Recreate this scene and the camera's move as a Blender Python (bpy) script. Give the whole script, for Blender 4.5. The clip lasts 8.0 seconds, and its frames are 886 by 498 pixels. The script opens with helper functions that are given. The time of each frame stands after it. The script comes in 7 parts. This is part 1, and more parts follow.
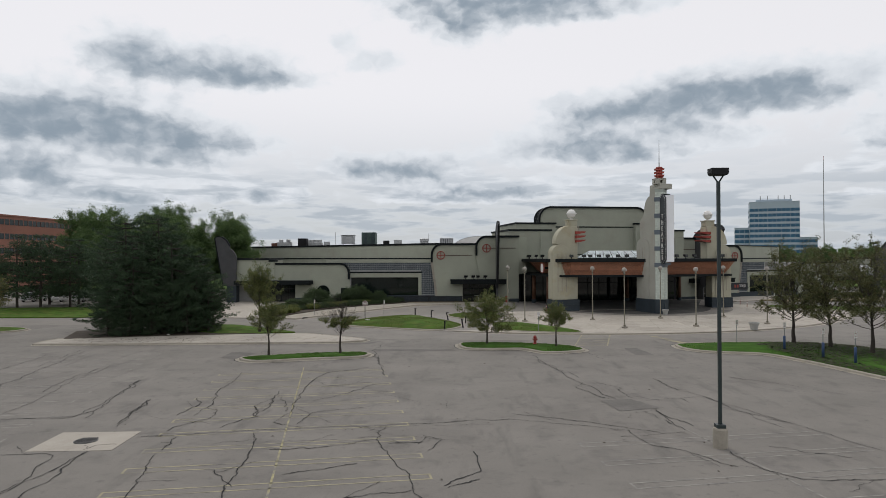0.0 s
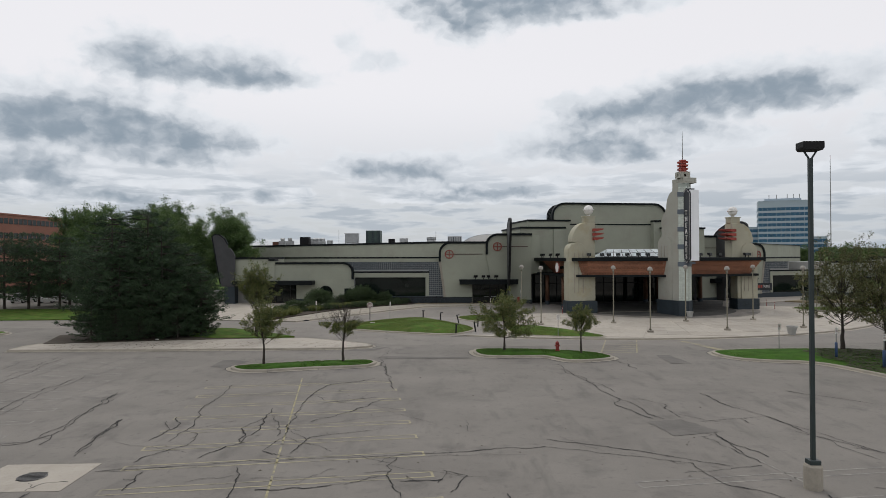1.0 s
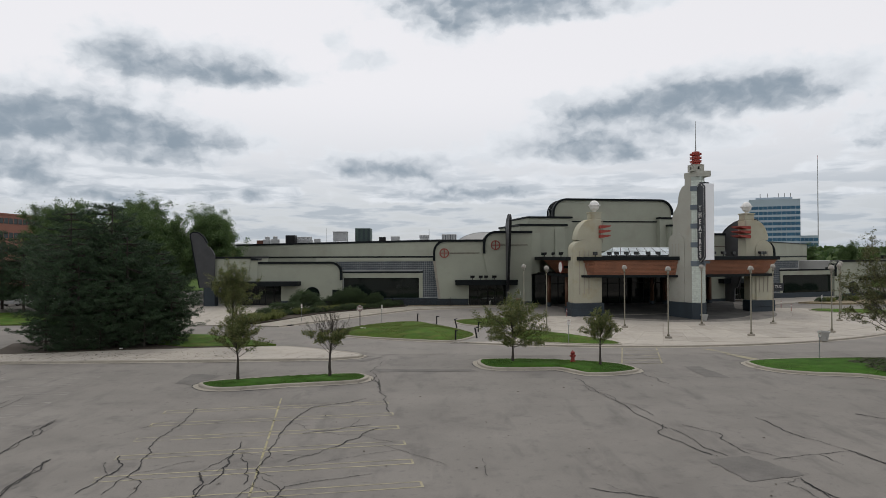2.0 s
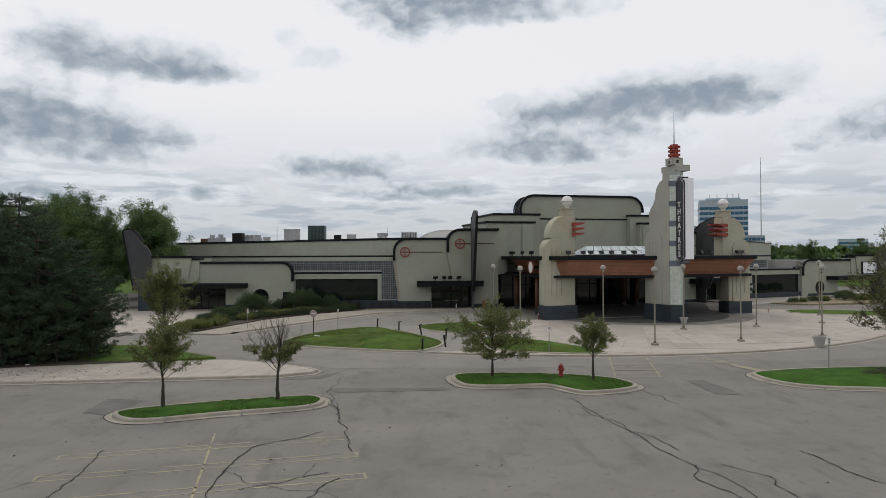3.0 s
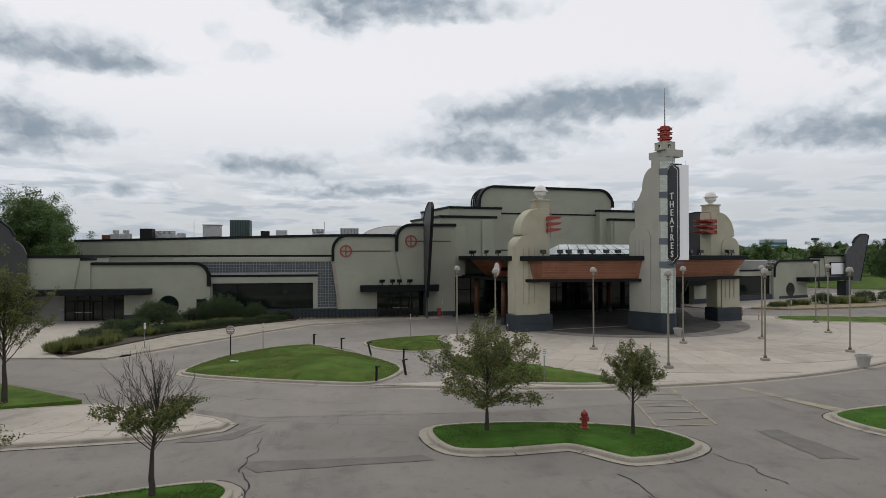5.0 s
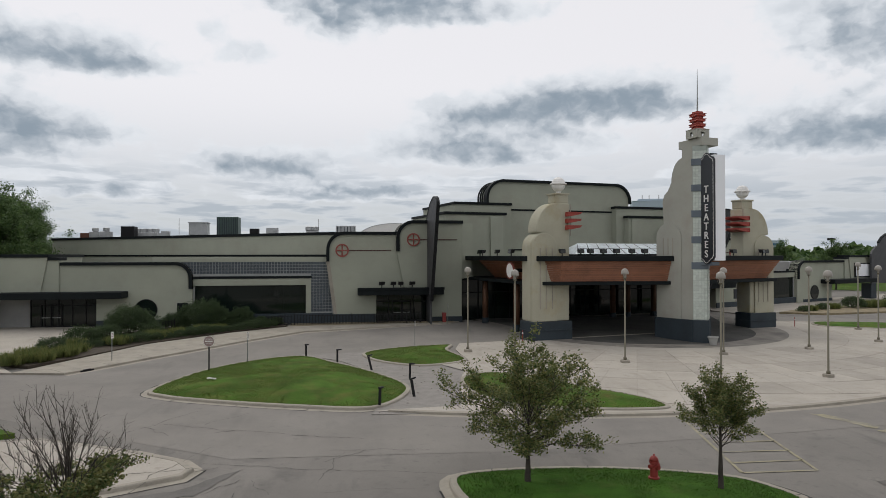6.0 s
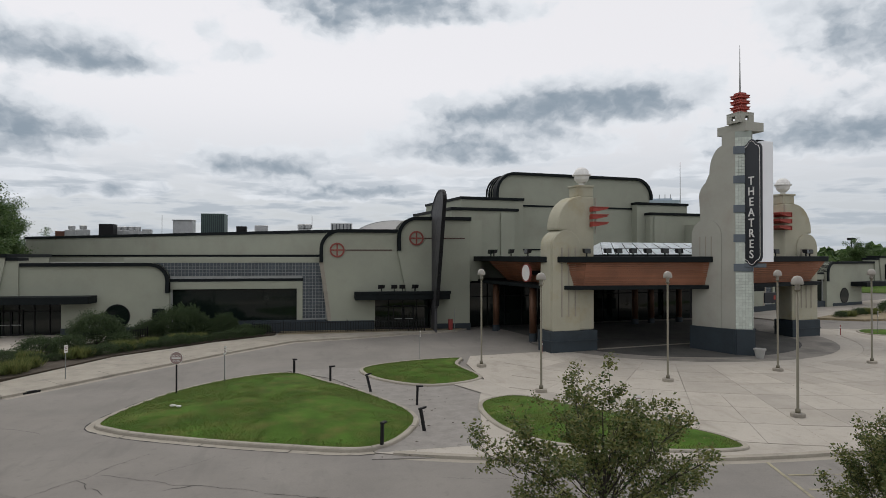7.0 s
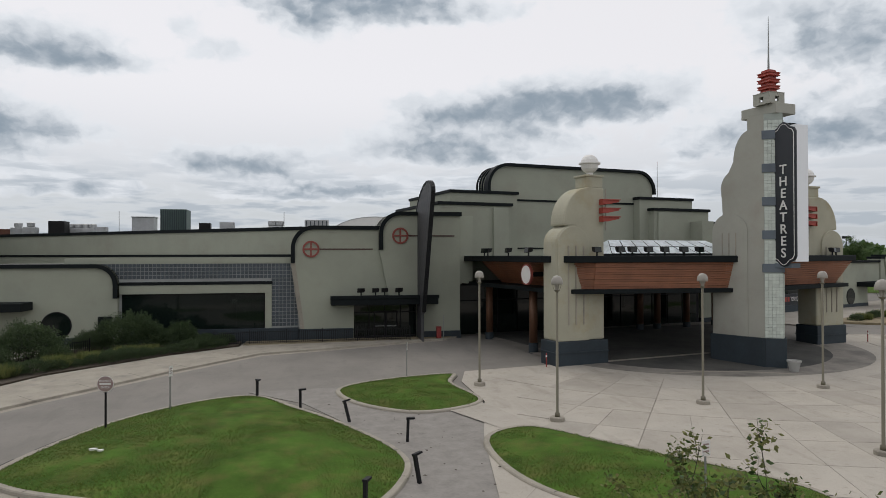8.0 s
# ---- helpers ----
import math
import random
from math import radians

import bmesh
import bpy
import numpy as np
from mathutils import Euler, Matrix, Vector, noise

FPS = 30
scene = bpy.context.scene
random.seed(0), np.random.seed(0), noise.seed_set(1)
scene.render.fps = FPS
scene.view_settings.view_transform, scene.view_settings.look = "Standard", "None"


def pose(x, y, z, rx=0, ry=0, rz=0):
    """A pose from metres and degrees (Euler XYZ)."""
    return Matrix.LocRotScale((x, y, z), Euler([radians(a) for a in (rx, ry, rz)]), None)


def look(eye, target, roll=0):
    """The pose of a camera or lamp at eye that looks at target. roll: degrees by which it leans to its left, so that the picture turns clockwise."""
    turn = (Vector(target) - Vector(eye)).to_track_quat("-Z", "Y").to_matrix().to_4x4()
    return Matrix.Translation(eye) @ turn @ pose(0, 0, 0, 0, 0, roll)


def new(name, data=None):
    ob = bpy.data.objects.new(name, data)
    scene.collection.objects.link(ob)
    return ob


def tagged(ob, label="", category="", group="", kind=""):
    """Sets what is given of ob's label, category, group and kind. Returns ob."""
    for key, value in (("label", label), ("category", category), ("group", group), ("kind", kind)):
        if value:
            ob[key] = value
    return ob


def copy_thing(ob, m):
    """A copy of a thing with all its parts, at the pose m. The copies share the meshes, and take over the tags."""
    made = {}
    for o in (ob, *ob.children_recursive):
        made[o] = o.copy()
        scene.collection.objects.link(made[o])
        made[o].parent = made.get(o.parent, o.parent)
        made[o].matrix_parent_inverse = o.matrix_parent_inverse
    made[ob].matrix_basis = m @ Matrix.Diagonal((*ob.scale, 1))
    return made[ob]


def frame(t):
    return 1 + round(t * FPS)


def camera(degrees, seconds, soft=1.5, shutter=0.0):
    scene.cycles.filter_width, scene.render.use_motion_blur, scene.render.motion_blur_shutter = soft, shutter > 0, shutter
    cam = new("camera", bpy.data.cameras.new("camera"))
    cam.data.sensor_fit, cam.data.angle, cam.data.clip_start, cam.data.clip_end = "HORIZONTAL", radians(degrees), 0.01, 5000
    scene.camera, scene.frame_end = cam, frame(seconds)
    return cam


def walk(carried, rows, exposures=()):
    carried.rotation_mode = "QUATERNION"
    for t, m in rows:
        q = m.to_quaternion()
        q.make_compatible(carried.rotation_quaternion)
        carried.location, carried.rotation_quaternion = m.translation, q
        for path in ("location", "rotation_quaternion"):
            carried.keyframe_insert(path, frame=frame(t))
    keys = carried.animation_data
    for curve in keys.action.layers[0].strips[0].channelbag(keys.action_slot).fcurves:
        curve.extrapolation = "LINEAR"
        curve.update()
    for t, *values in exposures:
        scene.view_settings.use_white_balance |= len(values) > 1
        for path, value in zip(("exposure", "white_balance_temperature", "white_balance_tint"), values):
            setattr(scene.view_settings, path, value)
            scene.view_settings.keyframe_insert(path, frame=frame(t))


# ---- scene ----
cam = camera(68.2, 8.0, soft=0.6)
# seconds, x, y, z, turn to the left, tilt up, roll
ROWS = [
    (0.0, 0.865, -1.020, 7.345, 1.37, 0.65, -0.17),
    (0.5, 0.465, 1.325, 7.260, 1.50, 0.66, -0.17),
    (1.0, 0.065, 3.769, 7.195, 1.70, 0.65, -0.19),
    (1.2, -0.100, 4.800, 7.180, 1.69, 0.63, -0.20),
    (2.3, -1.170, 11.270, 7.135, -0.25, 0.58, -0.22),
    (2.5, -1.375, 12.475, 7.130, -1.12, 0.56, -0.22),
    (3.0, -1.795, 15.475, 7.130, -3.31, 0.53, -0.23),
    (3.5, -2.115, 18.460, 7.145, -5.33, 0.51, -0.26),
    (4.0, -2.364, 21.441, 7.165, -7.20, 0.46, -0.26),
    (4.5, -2.560, 24.461, 7.170, -8.45, 0.44, -0.20),
    (6.0, -2.670, 33.560, 7.075, -9.53, 0.51, -0.07),
    (6.5, -2.560, 36.750, 7.072, -9.66, 0.53, -0.03),
    (7.0, -2.430, 39.890, 7.075, -9.80, 0.53, -0.01),
    (7.5, -2.270, 43.010, 7.070, -9.98, 0.51, -0.02),
    (7.7, -2.200, 44.230, 7.070, -10.10, 0.50, -0.04),
    (7.8, -2.160, 44.830, 7.070, -10.45, 0.50, -0.06),
    (7.9, -2.115, 45.420, 7.070, -10.93, 0.49, -0.09),
    (8.0, -2.070, 46.000, 7.070, -11.69, 0.49, -0.12),
]
walk(cam, [(t, pose(x, y, z, 90 + tilt, 0, turn) @ pose(0, 0, 0, 0, 0, roll)) for t, x, y, z, turn, tilt, roll in ROWS])

# ---------------------------------------------------------------- sky, sun
world = bpy.data.worlds.new("overcast_sky")
scene.world = world
world.use_nodes = True
WN, WL = world.node_tree.nodes, world.node_tree.links
WN.clear()


def wnode(kind, **sets):
    n = WN.new(kind)
    for k, v in sets.items():
        if k == "op":
            n.operation = v
        elif k == "inputs":
            for i, x in v.items():
                if isinstance(x, bpy.types.NodeSocket):
                    WL.new(x, n.inputs[i])
                else:
                    n.inputs[i].default_value = x
    return n


def wmath(op, a, b=0.0, c=0.0):
    return wnode("ShaderNodeMath", op=op, inputs={0: a, 1: b, 2: c}).outputs[0]


def wvec(op, a, b=(0, 0, 0)):
    n = wnode("ShaderNodeVectorMath", op=op, inputs={0: a, 1: b})
    return n.outputs["Value"] if op == "LENGTH" else n.outputs["Vector"]


def wramp(x, a, b, lo=0.0, hi=1.0):
    n = wnode("ShaderNodeMapRange", inputs={0: x, 1: a, 2: b, 3: lo, 4: hi})
    n.interpolation_type = "SMOOTHSTEP"
    return n.outputs[0]


def wmix(f, a, b):
    n = WN.new("ShaderNodeMix")
    n.data_type = "RGBA"
    for i, x in ((0, f), (6, a), (7, b)):
        if isinstance(x, bpy.types.NodeSocket):
            WL.new(x, n.inputs[i])
        else:
            n.inputs[i].default_value = x
    return n.outputs[2]


way = wnode("ShaderNodeTexCoord").outputs["Generated"]
sep = wnode("ShaderNodeSeparateXYZ", inputs={0: way})
azim = wmath("MULTIPLY", wmath("ARCTAN2", sep.outputs[0], sep.outputs[1]), 57.2958)
elev = wmath("MULTIPLY", wmath("ARCSINE", sep.outputs[2]), 57.2958)
plan = wnode("ShaderNodeCombineXYZ", inputs={0: azim, 1: elev, 2: 0.0}).outputs[0]
# the clouds' plan is pushed about by two soft noises, a broad one and a fine one
broad = wnode("ShaderNodeTexNoise", inputs={"Vector": wvec("MULTIPLY", plan, (0.22, 0.5, 1.0)), "Scale": 1.0, "Detail": 2.0, "Roughness": 0.5})
curl = wnode("ShaderNodeTexNoise", inputs={"Vector": wvec("MULTIPLY", plan, (0.7, 1.1, 1.0)), "Scale": 1.0, "Detail": 4.0, "Roughness": 0.5})
push = wvec("ADD", wvec("MULTIPLY", wvec("SUBTRACT", broad.outputs["Color"], (0.5, 0.5, 0.5)), (1.3, 0.5, 0.0)),
            wvec("MULTIPLY", wvec("SUBTRACT", curl.outputs["Color"], (0.5, 0.5, 0.5)), (1.5, 0.8, 0.0)))
plan2 = wvec("ADD", plan, push)
# lobes of the clouds: bearing, height over the horizon, half width, half height (degrees), thickness
CLOUDS_WEST = [
    (0.4, 21.2, 5.7, 1.6, 1.0), (7.3, 20.9, 5.3, 1.5, 1.0), (0.2, 18.7, 2.3, 1.1, 0.55), (14.9, 20.1, 4.2, 0.7, 0.5), (-26.9, 15.7, 2.6, 1.3, 0.9), (-22.8, 14.9, 3.8, 1.0, 0.9),
    (-18.0, 15.1, 2.9, 1.3, 0.95), (-15.0, 14.7, 2.6, 0.5, 0.7), (-7.5, 16.4, 2.1, 0.8, 0.6), (-9.9, 18.0, 0.9, 0.8, 0.45), (-28.8, 11.2, 4.7, 1.3, 0.95), (-32.5, 9.7, 2.7, 1.2, 0.9),
    (-26.2, 9.5, 7.0, 1.0, 1.0), (-21.1, 9.3, 3.1, 0.5, 0.8), (-24.1, 7.9, 4.0, 0.7, 0.9), (-22.6, 6.5, 3.5, 0.4, 0.75), (-34.0, 6.5, 2.3, 0.7, 0.9), (-30.1, 4.9, 4.6, 0.8, 0.95),
    (-26.8, 4.5, 2.0, 0.4, 0.7), (-17.7, 5.2, 3.5, 0.7, 0.9), (-6.0, 7.3, 4.3, 1.0, 1.0), (-2.3, 7.7, 2.1, 0.7, 0.8), (-8.6, 7.5, 1.7, 0.5, 0.7), (2.9, 5.6, 4.9, 0.7, 0.95),
    (-2.8, 5.0, 3.7, 0.5, 0.75), (-41, 10.5, 5.5, 1.7, 1.0), (-36.5, 6.8, 5, 0.9, 0.8),
]
CLOUDS_EAST = [
    (23.5, 12.5, 4.4, 1.4, 1.0), (26.9, 12.4, 2.2, 1.2, 0.95), (19.1, 12.6, 3.3, 1.2, 0.9), (14.2, 12.1, 4.2, 0.9, 0.9), (9.9, 12.8, 2.2, 0.6, 0.65), (12.3, 9.1, 4.3, 1.3, 1.05),
    (9.6, 10.1, 2.2, 0.8, 0.8), (5.3, 8.9, 2.8, 0.9, 0.85), (16.2, 8.3, 2.1, 0.6, 0.7), (19.1, 10.0, 1.7, 0.7, 0.8), (22.7, 9.5, 2.1, 0.5, 0.75), (22.3, 8.6, 2.6, 0.4, 0.55),
    (12.1, 6.3, 2.9, 0.4, 0.8), (17.5, 6.0, 2.2, 0.5, 0.7), (32.0, 13.4, 1.3, 0.9, 0.75), (31.3, 12.4, 1.2, 0.5, 0.6), (30.4, 6.5, 2.3, 0.5, 0.75), (31.4, 4.6, 1.9, 0.3, 0.6),
    (32.0, 7.9, 1.3, 0.4, 0.6), (43, 16.0, 4.2, 2.2, 1.0), (39.0, 18.6, 3.0, 1.2, 0.7), (39.6, 9.4, 6.4, 1.5, 1.0), (44, 8.2, 5, 1.0, 0.8),
    (54, 13, 6, 2.2, 1.0),
]


def heap(lobes, drop=0.0):
    """The thickness of overlapping lobes, flatter below than above. drop: how far down in its lobe each is centred."""
    total = 0.0
    for a, e, w, h, k in lobes:
        off = wnode("ShaderNodeVectorMath", op="MULTIPLY_ADD", inputs={0: plan2, 1: (0.74 / w, 0.60 / h, 0.0), 2: (-0.74 * a / w, -0.60 * e / h + drop, 0.0)}).outputs[0]
        flat = wvec("MAXIMUM", off, wvec("MULTIPLY", off, (1.0, -1.7, 0.0)))
        dot = wnode("ShaderNodeVectorMath", op="DOT_PRODUCT", inputs={0: flat, 1: flat}).outputs["Value"]
        total = wmath("MULTIPLY_ADD", wmath("POWER", 0.36, dot), k, total)
    return total


thick = wmath("SUBTRACT", 1.0, wmath("POWER", 0.3, heap(CLOUDS_WEST + CLOUDS_EAST)))
base = heap([c for c in CLOUDS_WEST + CLOUDS_EAST if c[4] >= 0.9], 0.4)
puff = wnode("ShaderNodeTexNoise", inputs={"Vector": wvec("MULTIPLY", plan2, (0.62, 0.8, 1.0)), "Scale": 1.0, "Detail": 5.0, "Roughness": 0.5})
billow = wmath("MULTIPLY_ADD", puff.outputs[0], 1.5, -0.75)
body_d = wmath("ADD", thick, wmath("MULTIPLY", billow, 0.45))
big = wramp(body_d, 0.16, 0.48)
fluff = wnode("ShaderNodeTexNoise", inputs={"Vector": wvec("MULTIPLY", plan2, (0.5, 0.8, 1.0)), "Scale": 1.0, "Detail": 3.0, "Roughness": 0.45})
dim = wramp(wmath("ADD", body_d, wmath("MULTIPLY_ADD", fluff.outputs[0], 0.7, -0.35)), 0.2, 1.02)
under = wmath("MULTIPLY", dim, wramp(wmath("ADD", base, wmath("MULTIPLY", billow, 0.4)), 0.1, 0.8, 0.3, 1.0))
# fine layered cloud towards the horizon, and open drifts everywhere else
low = wnode("ShaderNodeTexNoise", inputs={"Vector": wvec("MULTIPLY", plan, (0.16, 0.95, 1.0)), "Scale": 1.0, "Detail": 5.0, "Roughness": 0.52})
strata = wmath("MULTIPLY", wramp(low.outputs[0], 0.40, 0.60), wramp(elev, 10.5, 3.8))
high = wnode("ShaderNodeTexNoise", inputs={"Vector": wvec("MULTIPLY", way, (3.0, 3.0, 8.0)), "Scale": 1.0, "Detail": 7.0, "Roughness": 0.6})
away = wmath("MAXIMUM", wramp(wmath("ABSOLUTE", azim), 48.0, 62.0), wramp(elev, 23.0, 30.0))
drift = wmath("MULTIPLY", wramp(high.outputs[0], 0.48, 0.66), away)
cover = wmath("MAXIMUM", wmath("MAXIMUM", big, wmath("MULTIPLY", strata, 0.85)), wmath("MULTIPLY", drift, 0.8))
sky = WN.new("ShaderNodeTexSky")
sky.sky_type, sky.sun_disc = "NISHITA", False
sky.sun_elevation, sky.sun_rotation = radians(52), radians(-19)
blue = wvec("MULTIPLY", sky.outputs[0], (0.09, 0.09, 0.09))
veil = wmix(wramp(elev, -1.0, 15.0), (0.50, 0.54, 0.59, 1), (0.91, 0.89, 0.905, 1))
deck = wmix(0.88, blue, veil)
shade = wmath("MAXIMUM", under, wmath("MULTIPLY", wmath("MAXIMUM", strata, drift), 0.7))
body = wmix(shade, (0.78, 0.81, 0.855, 1), (0.275, 0.335, 0.40, 1))
full = wmix(cover, deck, body)
back = wnode("ShaderNodeBackground", inputs={0: full, 1: 1.0})
WL.new(back.outputs[0], wnode("ShaderNodeOutputWorld").inputs[0])

sun = new("sun", bpy.data.lights.new("sun", "SUN"))
sun.data.energy, sun.data.angle, sun.data.color = 0.7, radians(25), (1.0, 0.95, 0.86)
sun.matrix_world = look((-28, 150, 110), (0, 70, 0))


# ---------------------------------------------------------------- materials
def material(name, colour, rough=0.8, metal=0.0, vary=0.15, scale=1.5, fine=40.0, bump=0.15, each=0.0, stain=None, spec=0.5):
    """A surface with broad stains, fine grain and relief, in the world's metres. each: how far pieces differ."""
    m = bpy.data.materials.new(name)
    m.use_nodes = True
    n, l = m.node_tree.nodes, m.node_tree.links
    p = n["Principled BSDF"]
    p.inputs["Roughness"].default_value, p.inputs["Metallic"].default_value = rough, metal
    p.inputs["Specular IOR Level"].default_value = spec
    place = n.new("ShaderNodeNewGeometry")
    a, b = n.new("ShaderNodeTexNoise"), n.new("ShaderNodeTexNoise")
    a.inputs["Scale"].default_value, a.inputs["Detail"].default_value, a.inputs["Roughness"].default_value = scale, 5, 0.6
    b.inputs["Scale"].default_value, b.inputs["Detail"].default_value = fine, 3
    for t in (a, b):
        l.new(place.outputs["Position"], t.inputs["Vector"])
    add = n.new("ShaderNodeMath")
    add.operation = "MULTIPLY_ADD"
    l.new(b.outputs[0], add.inputs[0])
    add.inputs[1].default_value = 0.45
    l.new(a.outputs[0], add.inputs[2])
    ramp = n.new("ShaderNodeMapRange")
    l.new(add.outputs[0], ramp.inputs[0])
    for i, v in ((1, 0.45), (2, 1.0), (3, 1 - vary), (4, 1 + vary)):
        ramp.inputs[i].default_value = v
    gain = ramp.outputs[0]
    if each:
        info = n.new("ShaderNodeObjectInfo")
        r2 = n.new("ShaderNodeMapRange")
        l.new(info.outputs["Random"], r2.inputs[0])
        r2.inputs[3].default_value, r2.inputs[4].default_value = 1 - each, 1 + each
        mul = n.new("ShaderNodeMath")
        mul.operation = "MULTIPLY"
        l.new(gain, mul.inputs[0]), l.new(r2.outputs[0], mul.inputs[1])
        gain = mul.outputs[0]
    base = n.new("ShaderNodeRGB")
    base.outputs[0].default_value = (*colour, 1)
    tint = base.outputs[0]
    if stain:
        c = n.new("ShaderNodeTexNoise")
        c.inputs["Scale"].default_value, c.inputs["Detail"].default_value, c.inputs["Roughness"].default_value = stain[1], 6, 0.65
        l.new(place.outputs["Position"], c.inputs["Vector"])
        r3 = n.new("ShaderNodeMapRange")
        l.new(c.outputs[0], r3.inputs[0])
        r3.inputs[1].default_value, r3.inputs[2].default_value = stain[2], stain[3]
        mix = n.new("ShaderNodeMix")
        mix.data_type = "RGBA"
        l.new(r3.outputs[0], mix.inputs[0]), l.new(tint, mix.inputs[6])
        mix.inputs[7].default_value = (*stain[0], 1)
        tint = mix.outputs[2]
    scale_up = n.new("ShaderNodeVectorMath")
    scale_up.operation = "SCALE"
    l.new(tint, scale_up.inputs[0]), l.new(gain, scale_up.inputs["Scale"])
    l.new(scale_up.outputs[0], p.inputs["Base Color"])
    if bump:
        bp = n.new("ShaderNodeBump")
        bp.inputs["Strength"].default_value, bp.inputs["Distance"].default_value = bump, 0.02
        l.new(add.outputs[0], bp.inputs["Height"]), l.new(bp.outputs[0], p.inputs["Normal"])
    return m


def leaf_material(name, low, high, rough=0.6, pass_light=0.4):
    """Foliage: every leaf takes its own shade between two."""
    m = material(name, low, rough, vary=0.25, scale=0.8, fine=6, bump=0)
    n, l = m.node_tree.nodes, m.node_tree.links
    p = n["Principled BSDF"]
    geo = n.new("ShaderNodeNewGeometry")
    mix = n.new("ShaderNodeMix")
    mix.data_type = "RGBA"
    mix.inputs[6].default_value, mix.inputs[7].default_value = (*low, 1), (*high, 1)
    l.new(geo.outputs["Random Per Island"], mix.inputs[0])
    l.new(mix.outputs[2], p.inputs["Base Color"])
    tr, ms = n.new("ShaderNodeBsdfTranslucent"), n.new("ShaderNodeMixShader")
    l.new(mix.outputs[2], tr.inputs[0])
    ms.inputs[0].default_value = pass_light
    l.new(p.outputs[0], ms.inputs[1]), l.new(tr.outputs[0], ms.inputs[2])
    l.new(ms.outputs[0], n["Material Output"].inputs[0])
    return m


def glazing(name, colour, rough=0.05):
    m = material(name, colour, rough, vary=0.3, scale=0.4, fine=3, bump=0)
    m.node_tree.nodes["Principled BSDF"].inputs["Specular IOR Level"].default_value = 0.25
    return m


asphalt = material("worn_asphalt", (0.182, 0.170, 0.152), 0.9, vary=0.2, scale=0.22, fine=18, bump=0.25, stain=((0.10, 0.094, 0.087), 0.55, 0.54, 0.78))


def weather(m, dark, pale, turn=10.7):
    """Streaks along the traffic, pale dust and gritty specks over a paved surface."""
    n, l = m.node_tree.nodes, m.node_tree.links
    p = n["Principled BSDF"]
    tint = p.inputs["Base Color"].links[0].from_socket
    geo, mp = n.new("ShaderNodeNewGeometry"), n.new("ShaderNodeMapping")
    mp.inputs["Rotation"].default_value = (0, 0, radians(-turn))
    mp.inputs["Scale"].default_value = (1.0, 0.22, 1.0)
    l.new(geo.outputs["Position"], mp.inputs[0])
    for src, scale, det, lo, hi, colour, most in ((mp, 0.9, 6, 0.55, 0.72, dark, 0.75), (geo, 0.16, 5, 0.5, 0.68, pale, 0.7), (geo, 2.6, 6, 0.58, 0.7, dark, 0.6), (geo, 26.0, 2, 0.58, 0.68, dark, 0.5)):
        t, r, x = n.new("ShaderNodeTexNoise"), n.new("ShaderNodeMapRange"), n.new("ShaderNodeMix")
        t.inputs["Scale"].default_value, t.inputs["Detail"].default_value, t.inputs["Roughness"].default_value = scale, det, 0.62
        l.new(src.outputs[0], t.inputs["Vector"]), l.new(t.outputs[0], r.inputs[0])
        for i, v in ((1, lo), (2, hi), (3, 0.0), (4, most)):
            r.inputs[i].default_value = v
        x.data_type = "RGBA"
        l.new(r.outputs[0], x.inputs[0]), l.new(tint, x.inputs[6])
        x.inputs[7].default_value = (*colour, 1)
        tint = x.outputs[2]
    l.new(tint, p.inputs["Base Color"])
    return m


weather(asphalt, (0.105, 0.099, 0.09), (0.208, 0.193, 0.172))
# stained paving, its colour also lowered to deepen the shade under the canopy
worn_shaded_paving = material("worn_entry_paving_with_shade", (0.07, 0.069, 0.063), 0.9, vary=0.3, scale=0.5, fine=16, bump=0.3, stain=((0.038, 0.039, 0.038), 0.4, 0.46, 0.66))
weather(worn_shaded_paving, (0.04, 0.041, 0.039), (0.105, 0.1, 0.089))
old_patch = material("weathered_patch", (0.128, 0.121, 0.110), 0.9, vary=0.25, scale=0.9, fine=18, bump=0.3)
crack_fill = material("tarry_crack", (0.018, 0.018, 0.018), 0.9, vary=0.3, scale=3)
drive_mat = material("drive_asphalt", (0.205, 0.191, 0.171), 0.9, vary=0.16, scale=0.3, fine=16, bump=0.2, stain=((0.18, 0.168, 0.153), 0.25, 0.5, 0.75))
weather(drive_mat, (0.158, 0.148, 0.133), (0.228, 0.211, 0.187))
concrete = material("pale_concrete", (0.368, 0.338, 0.29), 0.88, vary=0.13, scale=0.5, fine=14, bump=0.15, each=0.12, stain=((0.235, 0.21, 0.18), 0.45, 0.58, 0.8))
weather(concrete, (0.27, 0.245, 0.205), (0.43, 0.40, 0.35))
kerb_mat = material("kerb_concrete", (0.31, 0.284, 0.235), 0.88, vary=0.2, scale=0.9, fine=14, bump=0.2, stain=((0.2, 0.185, 0.165), 1.1, 0.55, 0.78))
stone_walk = material("stamped_walk", (0.235, 0.22, 0.20), 0.9, vary=0.2, scale=1.6, fine=9, bump=0.35)
joint_mat = material("joint_dirt", (0.25, 0.23, 0.198), 0.95, vary=0.3, scale=1)
walk_joint = material("dark_walk_joint", (0.115, 0.105, 0.09), 0.95, vary=0.3, scale=1)
paint_yellow = material("faded_yellow_paint", (0.325, 0.295, 0.165), 0.85, vary=0.35, scale=2.2, fine=14, stain=((0.172, 0.164, 0.154), 1.4, 0.45, 0.62))
faint_paint = material("worn_off_yellow_paint", (0.30, 0.274, 0.182), 0.88, vary=0.3, scale=1.6, fine=14, stain=((0.165, 0.156, 0.143), 0.7, 0.46, 0.66))
